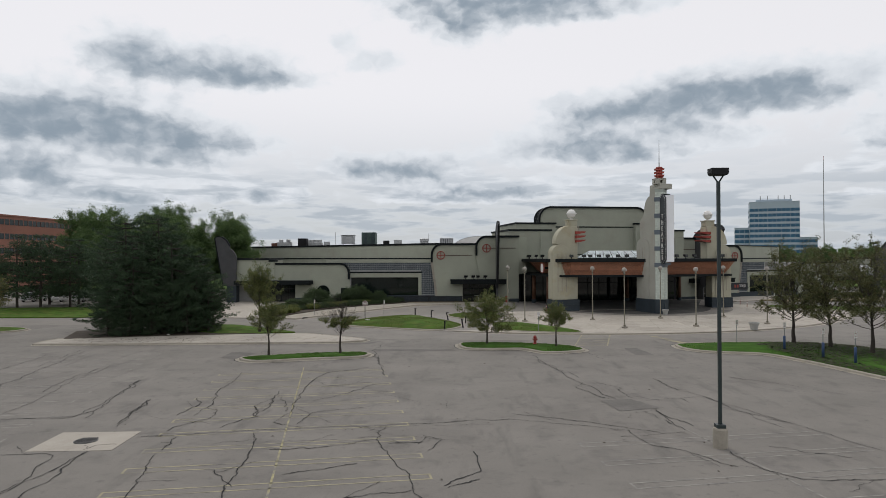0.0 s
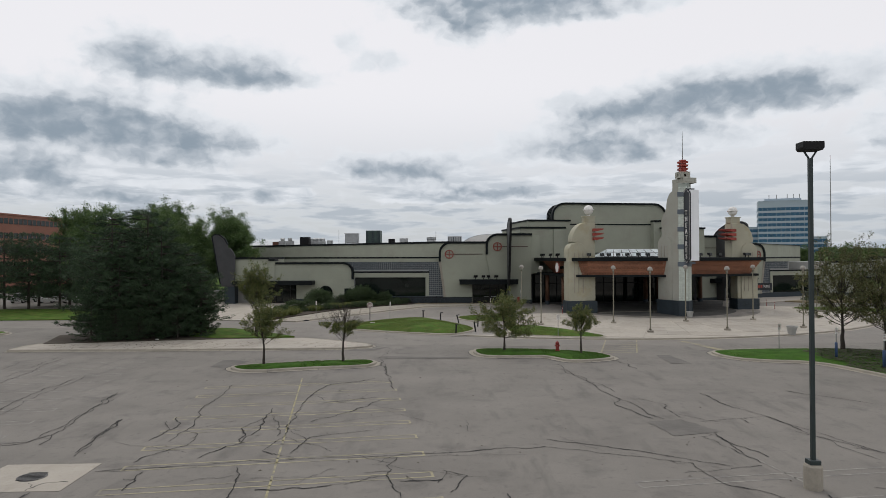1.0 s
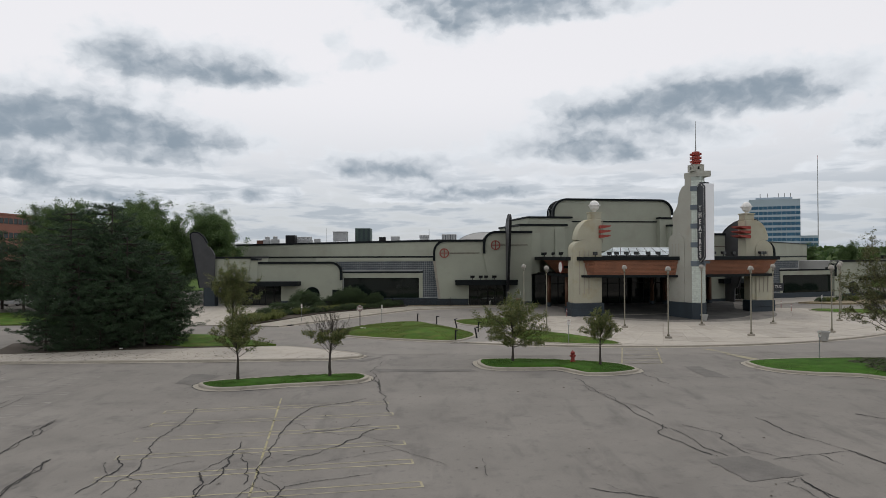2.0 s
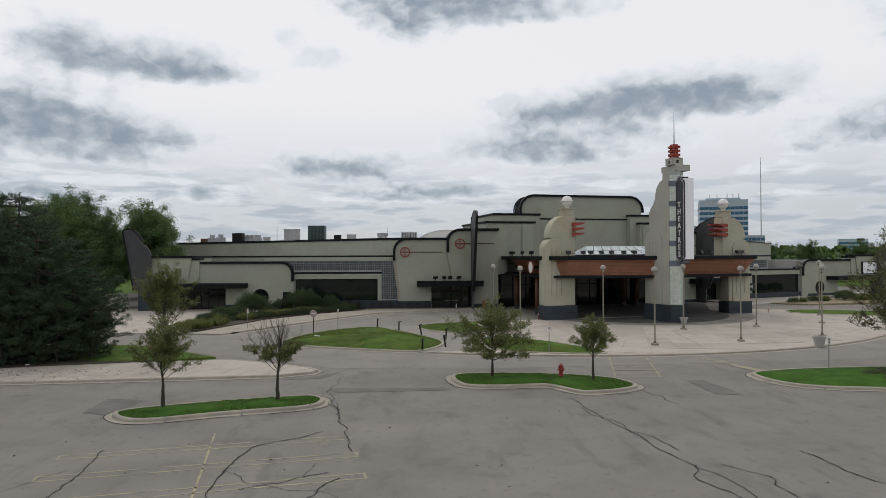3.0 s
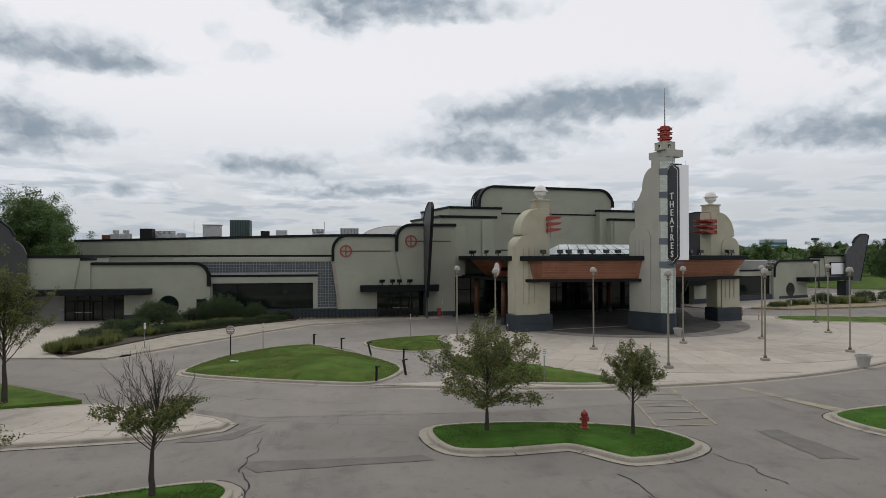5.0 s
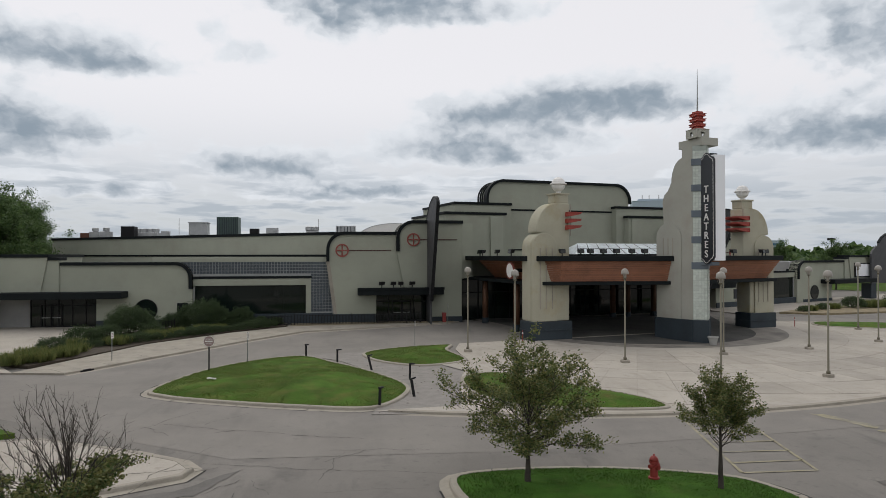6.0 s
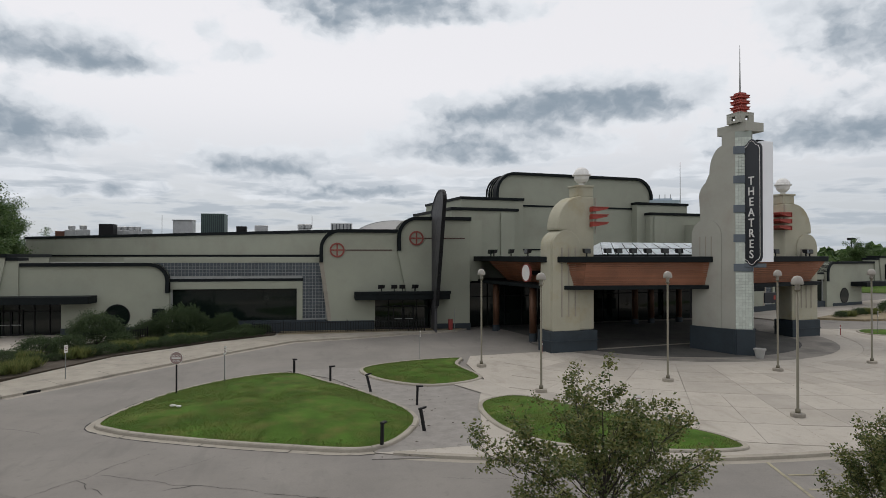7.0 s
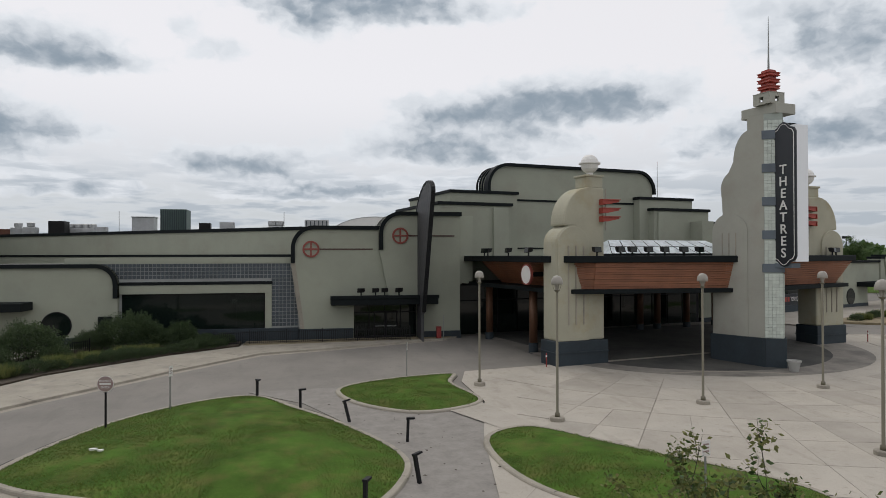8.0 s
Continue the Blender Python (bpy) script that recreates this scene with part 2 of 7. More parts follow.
lid_iron = material("worn_iron_lid", (0.085, 0.085, 0.085), 0.6, metal=0.3, vary=0.3, scale=3)
paint_white = material("faded_white_paint", (0.25, 0.24, 0.215), 0.85, vary=0.35, scale=2.2, fine=14, stain=((0.172, 0.164, 0.154), 1.6, 0.43, 0.6))
lot_grass = material("lush_island_grass", (0.042, 0.104, 0.013), 0.95, vary=0.45, scale=1.1, fine=24, bump=0.9, stain=((0.075, 0.11, 0.026), 1.9, 0.52, 0.8), spec=0.1)
grass_mat = material("mown_grass", (0.060, 0.118, 0.018), 0.95, vary=0.5, scale=0.7, fine=22, bump=0.9, stain=((0.118, 0.116, 0.036), 1.0, 0.46, 0.74), spec=0.1)
paver = material("grey_pavers", (0.225, 0.208, 0.182), 0.9, vary=0.2, scale=0.8, fine=9, bump=0.3, stain=((0.12, 0.112, 0.10), 0.35, 0.47, 0.7))
# dark colour that stands in for tree shade and dirt on the grass
shade_fleck_mat = material("dark_shade_and_dirt", (0.045, 0.052, 0.022), 0.95, vary=0.5, scale=3, fine=20, bump=0)
mulch = material("bark_mulch", (0.055, 0.043, 0.03), 0.95, vary=0.4, scale=3, fine=30, bump=0.8)
soil = material("dry_bed", (0.22, 0.18, 0.11), 0.95, vary=0.35, scale=1.5, fine=22, bump=0.6)
stucco = material("beige_stucco", (0.322, 0.338, 0.272), 0.9, vary=0.09, scale=0.35, fine=30, bump=0.12, stain=((0.288, 0.288, 0.23), 0.3, 0.52, 0.8))
stucco_pale = material("pale_pylon_stucco", (0.366, 0.365, 0.316), 0.9, vary=0.1, scale=0.4, fine=30, bump=0.12, stain=((0.315, 0.292, 0.245), 0.35, 0.52, 0.8))
stucco_side = material("warm_cream_stucco", (0.395, 0.380, 0.292), 0.9, vary=0.12, scale=0.5, fine=30, bump=0.12, stain=((0.35, 0.295, 0.17), 0.4, 0.52, 0.78))
dark_trim = material("dark_trim_metal", (0.010, 0.013, 0.014), 0.6, vary=0.25, scale=1.2, bump=0.05, spec=0.1)
fin_mat = material("charcoal_shingle", (0.046, 0.047, 0.05), 0.6, vary=0.25, scale=1.0, bump=0.1, each=0.16)
blade_dark = material("black_shingle", (0.02, 0.021, 0.023), 0.6, vary=0.25, scale=1.0, bump=0.1, spec=0.2)
base_mat = material("slate_base_tile", (0.020, 0.031, 0.040), 0.65, vary=0.25, scale=0.8, fine=6, bump=0.08)
tile_mat = material("blue_grey_tile", (0.057, 0.071, 0.083), 0.45, vary=0.2, scale=0.8, bump=0.05, each=0.15)
block_joint = material("glass_block_joint", (0.36, 0.40, 0.36), 0.8)
grout = material("pale_grout", (0.30, 0.31, 0.30), 0.9)
wood_mat = material("red_brown_slat", (0.225, 0.088, 0.042), 0.6, vary=0.25, scale=0.9, fine=10, bump=0.1, each=0.1)
copper = material("copper_column", (0.125, 0.06, 0.034), 0.5, metal=0.3, vary=0.2, scale=1.2)
red_paint = material("red_enamel", (0.33, 0.052, 0.036), 0.5, vary=0.15, scale=2)
line_red = material("dark_red_line", (0.06, 0.02, 0.017), 0.6, vary=0.15, scale=2)
rosette_mat = material("rose_red_paint", (0.25, 0.06, 0.046), 0.6, vary=0.15, scale=2)
glass_dark = glazing("dark_glazing", (0.007, 0.012, 0.010))
glass_dark.node_tree.nodes["Principled BSDF"].inputs["Specular IOR Level"].default_value = 0.42
glass_blue = glazing("blue_office_glass", (0.05, 0.13, 0.22), 0.2)
glass_block = material("glass_block", (0.56, 0.61, 0.55), 0.25, vary=0.12, scale=3.0, bump=0.05, each=0.07)
skylight_mat = glazing("skylight_glass", (0.88, 0.95, 0.97), 0.1)
skylight_mat.node_tree.nodes["Principled BSDF"].inputs["Specular IOR Level"].default_value = 1.0
white_panel = material("white_sign_face", (0.84, 0.86, 0.88), 0.45, vary=0.03, scale=0.5, bump=0)
white_paint = material("white_paint", (0.72, 0.71, 0.68), 0.5, vary=0.06, scale=2)
black_panel = material("black_sign_face", (0.013, 0.016, 0.021), 0.4, vary=0.15, scale=0.8, bump=0)
band_mat = material("blue_grey_band", (0.115, 0.14, 0.165), 0.5, vary=0.15, scale=1.2)
roof_mat = material("roof_membrane", (0.33, 0.33, 0.32), 0.85, vary=0.2, scale=0.4)
galv = material("galvanised_sheet", (0.42, 0.43, 0.43), 0.5, metal=0.4, vary=0.2, scale=1.5)
unit_green = material("grey_green_sheet", (0.055, 0.095, 0.08), 0.5, vary=0.2, scale=1.5)
rust = material("rusty_cap", (0.13, 0.055, 0.035), 0.8, vary=0.3, scale=3)
lamp_pole = material("taupe_lamp_pole", (0.145, 0.132, 0.09), 0.5, vary=0.12, scale=2)
green_pole = material("dark_green_pole", (0.022, 0.034, 0.034), 0.5, vary=0.2, scale=2)
globe_mat = material("frosted_globe", (0.30, 0.28, 0.245), 0.35, vary=0.08, scale=3, bump=0)
bark = material("grey_bark", (0.045, 0.038, 0.031), 0.95, vary=0.35, scale=3, fine=30, bump=0.7)
steel = material("sign_post_steel", (0.25, 0.26, 0.25), 0.5, metal=0.4, vary=0.2)
black_steel = material("black_steel", (0.012, 0.012, 0.013), 0.55, vary=0.2, spec=0.2)
blue_plastic = material("blue_post_sleeve", (0.04, 0.078, 0.17), 0.5, vary=0.15)
sign_red = material("faded_red_sign", (0.30, 0.215, 0.205), 0.5, vary=0.1)
hydrant_red = material("hydrant_red", (0.25, 0.032, 0.027), 0.5, vary=0.15)
pale_plaster = material("pale_planter", (0.36, 0.36, 0.34), 0.8, vary=0.12)
brick_far = material("red_brick_band", (0.27, 0.12, 0.09), 0.9, vary=0.15, scale=0.15, fine=4)
strip_white = material("white_spandrel", (0.36, 0.43, 0.49), 0.5, vary=0.08, scale=0.05)
leaf_green = leaf_material("green_leaves", (0.038, 0.078, 0.018), (0.215, 0.212, 0.07))
leaf_mid = leaf_material("broad_leaves", (0.034, 0.078, 0.022), (0.125, 0.19, 0.058))
leaf_brown = leaf_material("browning_leaves", (0.052, 0.076, 0.024), (0.165, 0.15, 0.06))
needle = leaf_material("dark_needles", (0.009, 0.027, 0.012), (0.058, 0.105, 0.044), pass_light=0.2)
shrub_leaf = leaf_material("shrub_leaves", (0.022, 0.044, 0.015), (0.08, 0.12, 0.045))
reed = leaf_material("ornamental_grass_blades", (0.075, 0.115, 0.03), (0.22, 0.225, 0.075))
lot_blades = leaf_material("lush_turf_blades", (0.046, 0.115, 0.016), (0.1, 0.175, 0.035), pass_light=0.5)
blade_mat = leaf_material("turf_blades", (0.076, 0.14, 0.024), (0.18, 0.212, 0.06), pass_light=0.5)


# ---------------------------------------------------------------- tools for building
def thing(name, label, category, m=None, group="", kind=""):
    ob = tagged(new(name), label, category, group, kind)
    ob.empty_display_size = 0.2
    if m is not None:
        ob.matrix_world = m
    return ob


def solid(name, bm, mat, label="", category="", kind="", m=None, group="", smooth=False):
    """A bmesh as a thing or a piece of the setting that is one mesh."""
    me = bpy.data.meshes.new(name)
    bm.to_mesh(me)
    bm.free()
    me.materials.append(mat)
    if smooth:
        me.shade_smooth()
    ob = tagged(new(name, me), label, category, group, kind)
    if m is not None:
        ob.matrix_world = m
    return ob


def part(name, bm, mat, parent, label="", smooth=False, flip=False, kind=""):
    """A bmesh as one mesh under a thing or a part. flip: mirrored left to right."""
    if flip:
        for v in bm.verts:
            v.co.x = -v.co.x
        bmesh.ops.reverse_faces(bm, faces=bm.faces)
    ob = solid(name, bm, mat, label, smooth=smooth, kind=kind)
    ob.parent = parent
    return ob


def piece(name, me, parent, m):
    """One of many alike pieces, on a shared mesh."""
    ob = new(name, me)
    ob.parent = parent
    ob.matrix_local = m
    return ob


def box(x0, x1, y0, y1, z0, z1, bm=None, bevel=0.0):
    bm = bm or bmesh.new()
    vs = [bm.verts.new(c) for c in ((x0, y0, z0), (x1, y0, z0), (x1, y1, z0), (x0, y1, z0), (x0, y0, z1), (x1, y0, z1), (x1, y1, z1), (x0, y1, z1))]
    fs = [bm.faces.new([vs[i] for i in q]) for q in ((3, 2, 1, 0), (4, 5, 6, 7), (0, 1, 5, 4), (1, 2, 6, 5), (2, 3, 7, 6), (3, 0, 4, 7))]
    if bevel:
        bmesh.ops.bevel(bm, geom=list({e for f in fs for e in f.edges}), offset=bevel, segments=2, affect="EDGES", profile=0.6)
    return bm


def prism(pts, axis, a, b, bm=None, bevel=0.0):
    """A polygon drawn out along an axis: 'y' takes (x, z) points, 'x' takes (y, z), 'z' takes (x, y)."""
    bm = bm or bmesh.new()
    put = {"y": lambda p, q, k: (p, k, q), "x": lambda p, q, k: (k, p, q), "z": lambda p, q, k: (p, q, k)}[axis]
    lo = [bm.verts.new(put(p, q, a)) for p, q in pts]
    hi = [bm.verts.new(put(p, q, b)) for p, q in pts]
    fs = [bm.faces.new(lo), bm.faces.new(hi[::-1])]
    n = len(pts)
    for i in range(n):
        fs.append(bm.faces.new((lo[i], hi[i], hi[(i + 1) % n], lo[(i + 1) % n])))
    bmesh.ops.recalc_face_normals(bm, faces=fs)
    if bevel:
        es = [e for e in bm.edges if len(e.link_faces) == 2 and e.calc_face_angle(0) > 0.6]
        bmesh.ops.bevel(bm, geom=es, offset=bevel, segments=2, affect="EDGES", profile=0.6)
    return bm


def tube(path, radii, bm=None, sides=8, cap=True):
    """A round bar along points, with a radius at each."""
    bm = bm or bmesh.new()
    path = [Vector(p) for p in path]
    rings = []
    for i, p in enumerate(path):
        d = (path[min(i + 1, len(path) - 1)] - path[max(i - 1, 0)]).normalized()
        u = d.cross(Vector((1, 0, 0)) if abs(d.x) < 0.7 else Vector((0, 1, 0))).normalized()
        w = d.cross(u)
        r = radii[i] if isinstance(radii, (list, tuple)) else radii
        rings.append([bm.verts.new(p + r * (math.cos(k * math.tau / sides) * u + math.sin(k * math.tau / sides) * w)) for k in range(sides)])
    for a, b in zip(rings, rings[1:]):
        for k in range(sides):
            bm.faces.new((a[k], a[(k + 1) % sides], b[(k + 1) % sides], b[k]))
    if cap:
        bm.faces.new(rings[0][::-1])
        bm.faces.new(rings[-1])
    return bm


def lathe(profile, at=(0, 0, 0), bm=None, sides=20):
    """A turned body from (radius, height) points."""
    bm = bm or bmesh.new()
    rings = []
    for r, z in profile:
        rings.append([bm.verts.new((at[0] + r * math.cos(k * math.tau / sides), at[1] + r * math.sin(k * math.tau / sides), at[2] + z)) for k in range(sides)])
    for a, b in zip(rings, rings[1:]):
        for k in range(sides):
            bm.faces.new((a[k], a[(k + 1) % sides], b[(k + 1) % sides], b[k]))
    bm.faces.new(rings[0][::-1])
    bm.faces.new(rings[-1])
    return bm


def arc(cx, cy, r, a0, a1, n=10, ry=None):
    """Points on an arc, degrees."""
    return [(cx + r * math.cos(radians(a0 + (a1 - a0) * i / n)), cy + (ry or r) * math.sin(radians(a0 + (a1 - a0) * i / n))) for i in range(n + 1)]


def band_along(pts, w, axis, a, b):
    """A band of width w along an open line, drawn out along the axis."""
    n = len(pts)
    off = []
    for i in range(n):
        p, q = Vector(pts[max(i - 1, 0)]), Vector(pts[min(i + 1, n - 1)])
        d = (q - p).normalized()
        off.append((pts[i][0] + d.y * w, pts[i][1] - d.x * w))
    return prism(list(pts) + off[::-1], axis, a, b)


def smooth_ring(pts, per=6):
    """A closed soft line through points."""
    out, n = [], len(pts)
    for i in range(n):
        p0, p1, p2, p3 = (Vector(pts[(i + k) % n]) for k in (-1, 0, 1, 2))
        for j in range(per):
            t = j / per
            out.append(0.5 * ((2 * p1) + (p2 - p0) * t + (2 * p0 - 5 * p1 + 4 * p2 - p3) * t * t + (3 * p1 - p0 - 3 * p2 + p3) * t ** 3))
    return out


def inset_ring(ring, w):
    n = len(ring)
    area = sum(ring[i].x * ring[(i + 1) % n].y - ring[(i + 1) % n].x * ring[i].y for i in range(n))
    s = 1 if area > 0 else -1
    out = []
    for i in range(n):
        d = (ring[(i + 1) % n] - ring[i - 1]).normalized()
        out.append(ring[i] + s * w * Vector((-d.y, d.x)))
    return out


def ground_z(x, y):
    """The lot rises a little towards the building."""
    t = min(max((y - 77) / 20, 0), 1)
    return 0.45 * t * t * (3 - 2 * t)


def on_ground(x, y, dz=0.0, turn=0.0):
    return pose(x, y, ground_z(x, y) + dz, 0, 0, turn)


# ---------------------------------------------------------------- ground
def ground_sheet():
    """One sheet to the horizon, fine where the lot rises."""
    xs = [-4000, -1500, -600, -250, -120, -60, 0, 60, 120, 250, 600, 1500, 4000]
    ys = [-4000, -1000, -200, -50, 0, 40, 70] + [76 + 1.5 * i for i in range(16)] + [105, 130, 200, 400, 1000, 4000]
    bm = bmesh.new()
    vs = [[bm.verts.new((x, y, ground_z(x, y))) for x in xs] for y in ys]
    for j in range(len(ys) - 1):
        for i in range(len(xs) - 1):
            bm.faces.new((vs[j][i], vs[j][i + 1], vs[j + 1][i + 1], vs[j + 1][i]))
    return solid("ground", bm, asphalt, "cracked grey parking-lot asphalt, worn and stained", "ground", "structure")


def laid(ring, dz, cell=2.0):
    """A flat piece laid over the ground inside a ring of points."""
    bm = bmesh.new()
    f = bm.faces.new([bm.verts.new((p[0], p[1], 0)) for p in ring])
    f.normal_update()
    if f.normal.z < 0:
        f.normal_flip()
    bmesh.ops.triangulate(bm, faces=[f])
    ys = [p[1] for p in ring]
    y = min(ys) + cell
    while y < max(ys):
        if y > 76:
            bmesh.ops.bisect_plane(bm, geom=bm.verts[:] + bm.edges[:] + bm.faces[:], plane_co=(0, y, 0), plane_no=(0, 1, 0))
        y += cell
    for v in bm.verts:
        v.co.z = ground_z(v.co.x, v.co.y) + dz
    bmesh.ops.recalc_face_normals(bm, faces=bm.faces)
    if sum(f.normal.z for f in bm.faces) < 0:
        bmesh.ops.reverse_faces(bm, faces=bm.faces)
    return bm


def raised(ring, h, dz=0.0):
    """A slab with a vertical edge down to the ground."""
    bm = laid(ring, h + dz)
    n = len(ring)
    top = [bm.verts.new((p[0], p[1], ground_z(*p[:2]) + h + dz)) for p in ring]
    low = [bm.verts.new((p[0], p[1], ground_z(*p[:2]) - 0.05)) for p in ring]
    for i in range(n):
        bm.faces.new((low[i], low[(i + 1) % n], top[(i + 1) % n], top[i]))
    return bm


KERBS = []


def kerb(ring, name, w=0.22, h=0.15, gutter=0.35):
    """A kerb round a ring, with its gutter pan and rounded nose."""
    bm = bmesh.new()
    n = len(ring)
    lines = [(inset_ring(ring, -gutter), 0.012), (inset_ring(ring, -0.02), 0.02), (inset_ring(ring, 0.0), h - 0.035), (inset_ring(ring, 0.035), h), (inset_ring(ring, w), h), (inset_ring(ring, w + 0.01), 0.02)]
    vs = [[bm.verts.new((p.x, p.y, ground_z(p.x, p.y) + z)) for p in line] for line, z in lines]
    for a, b in zip(vs, vs[1:]):
        for i in range(n):
            bm.faces.new((a[i], a[(i + 1) % n], b[(i + 1) % n], b[i]))
    bmesh.ops.recalc_face_normals(bm, faces=bm.faces)
    KERBS.append((ring, gutter, w, h))
    return solid(name, bm, kerb_mat, "weathered concrete kerb round a grass island", "kerb", "structure")


def inside(p, ring):
    hit, n = False, len(ring)
    for i in range(n):
        a, b = ring[i], ring[i - 1]
        if (a[1] > p[1]) != (b[1] > p[1]) and p[0] < (b[0] - a[0]) * (p[1] - a[1]) / (b[1] - a[1]) + a[0]:
            hit = not hit
    return hit


def mesh_of(name, verts, faces, mat):
    me = bpy.data.meshes.new(name)
    me.from_pydata(verts, [], faces)
    me.materials.append(mat)
    return me


def turf_mesh(ring, height_at, count, rng):
    """Short blades of grass over a lawn."""
    xs, ys = [p[0] for p in ring], [p[1] for p in ring]
    verts, faces = [], []
    made = 0
    while made < count:
        x, y = rng.uniform(min(xs), max(xs)), rng.uniform(min(ys), max(ys))
        if not inside((x, y), ring):
            continue
        made += 1
        a, w, h = rng.uniform(0, math.tau), rng.uniform(0.01, 0.026), rng.uniform(0.025, 0.06)
        z = height_at(x, y) - 0.01
        dx, dy = math.cos(a) * w, math.sin(a) * w
        lx, ly = rng.uniform(-.04, .04), rng.uniform(-.04, .04)
        k = len(verts)
        verts += [(x - dx, y - dy, z), (x + dx, y + dy, z), (x + lx, y + ly, z + h)]
        faces.append((k, k + 1, k + 2))
    return verts, faces


def island(name, pts, mound=0.15, blades=6000, seed=1, label="mown green lawn island inside a concrete kerb", per=6, centre=None, gutter=0.33, turf_mat=None, earth=None):
    """A kerbed island of grass with a gentle mound."""
    ring = smooth_ring(pts, per)
    kerb(ring, name + "_kerb", gutter=gutter)
    lawn = inset_ring(ring, 0.225)
    cx, cy = sum(p.x for p in lawn) / len(lawn), sum(p.y for p in lawn) / len(lawn)
    if centre:
        cx, cy = centre
    rings = 6

    def height(x, y, k):
        return ground_z(x, y) + 0.13 + mound * (1 - k * k)

    bm = bmesh.new()
    mid = bm.verts.new((cx, cy, height(cx, cy, 0)))
    last = None
    n = len(lawn)
    for j in range(1, rings + 1):
        k = j / rings
        row = []
        for p in lawn:
            x, y = cx + (p.x - cx) * k, cy + (p.y - cy) * k
            row.append(bm.verts.new((x, y, height(x, y, k) + (0.03 * noise.noise((x, y, 0)) if j < rings else 0))))
        for i in range(n):
            if last:
                bm.faces.new((last[i], row[i], row[(i + 1) % n], last[(i + 1) % n]))
            else:
                bm.faces.new((mid, row[i], row[(i + 1) % n]))
        last = row
    bmesh.ops.recalc_face_normals(bm, faces=bm.faces)
    solid(name, bm, earth or grass_mat, label, "lawn", "structure", smooth=True)
    if blades:
        rng = random.Random(seed)

        def near_top(x, y):
            best = min(((x - p.x) ** 2 + (y - p.y) ** 2) ** .5 for p in lawn)
            d = ((x - cx) ** 2 + (y - cy) ** 2) ** .5
            return height(x, y, min(1, d / (d + best + 1e-6)))

        v, f = turf_mesh([(p.x, p.y) for p in lawn], near_top, blades, rng)
        turf = new("turf", mesh_of("turf", v, f, turf_mat or blade_mat))
        tagged(turf, "short green grass blades on the lawn", "grass", kind="stuff")
    return ring


ground_sheet()

# drive in front of the plaza and its round edge
CX, CY, CR = 14.0, 100.0, 39.7


def rim(a, r=CR):
    return (CX + r * math.cos(radians(a)), CY + r * math.sin(radians(a)))


drive_ring = [(-60, 69.5), (-24, 69.5), (-14.5, 63), (-6.2, 57.2), (4, 56.4), (16, 57), (34, 58.5), (60, 66), (60, 90), (44, 96), (12, 98), (-6, 92.6), (-19.5, 76), (-60, 75.5)]
solid("drive", laid(drive_ring, 0.008, cell=1.5), drive_mat, "pale grey asphalt drive before the plaza", "drive", "structure")
plaza_ring = [rim(a) for a in range(248, 338, 3)] + [(51.5, 88.5), (43.5, 91.5), (38.6, 92.5), (38.2, 89.2), (13.0, 84.6), (7.0, 83.6), (6.2, 81.0), (6.2, 76.2), (4.6, 70.5), (3.2, 63.5)]
solid("plaza_bed", raised(plaza_ring, 0.06), joint_mat, "dark joints between plaza slabs", "plaza", "structure")
walk_ring = [(-1.0, 62.6), (3.4, 62.2), (4.4, 66.0), (6.2, 71.5), (6.0, 77.0), (0.4, 78.6), (-0.5, 81.0), (-5.0, 80.6), (-2.2, 77.6), (1.0, 70.0)]
solid("stone_path", raised(walk_ring, 0.045), stone_walk, "grey stamped stone path between lawns", "path", "structure")
strip_ring = [(4.1, 74.9), (5.9, 76.3), (7.2, 71.6), (5.7, 71.0)]
solid("path_strip", laid(strip_ring, 0.092), concrete, "pale concrete strip across the path", "path", "structure")
entry_ring = [rim2 for rim2 in arc(25.2, 89.5, 12.4, 188, 372, 30, ry=10.8)] + [(38.5, 101), (11.5, 99)]
solid("entry_apron", laid(entry_ring, 0.085), paver, "grey worn pavers before the entrance canopy", "paving", "structure")
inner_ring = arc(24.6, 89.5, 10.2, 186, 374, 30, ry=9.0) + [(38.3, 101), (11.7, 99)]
solid("entry_drive", laid(inner_ring, 0.091), worn_shaded_paving, "dark worn paving under the entrance canopy", "drive", "structure")
bands = bmesh.new()
for a, b, w in (((16.4, 84.75), (25.0, 86.3), .4), ((18.6, 80.7), (20.6, 80.75), .28), ((20.6, 80.75), (22.6, 80.4), .28), ((22.6, 80.4), (24.8, 79.5), .28), ((24.8, 79.5), (25.6, 79.0), .28)):
    a, b = Vector(a), Vector(b)
    q = (b - a).normalized() * w / 2
    o = Vector((-q.y, q.x))
    bands.faces.new([bands.verts.new((p.x, p.y, ground_z(p.x, p.y) + .1)) for p in (a - o, b - o, b + o, a + o)])
solid("paving_band", bands, kerb_mat, "pale concrete bands in the entrance paving", "paving", "structure")
# front kerb of the plaza
bm = bmesh.new()
for a in range(249, 336):
    for (r0, z0), (r1, z1) in (((CR + .35, .01), (CR + .03, .015)), ((CR + .03, .015), (CR + .01, .12)), ((CR + .01, .12), (CR - .25, .13)), ((CR - .25, .13), (CR - .26, .02))):
        q = [(*rim(a, r0), z0), (*rim(a + 1, r0), z0), (*rim(a + 1, r1), z1), (*rim(a, r1), z1)]
        bm.faces.new([bm.verts.new((x, y, z + ground_z(x, y))) for x, y, z in q])
bmesh.ops.remove_doubles(bm, verts=bm.verts, dist=0.002)
bmesh.ops.recalc_face_normals(bm, faces=bm.faces)
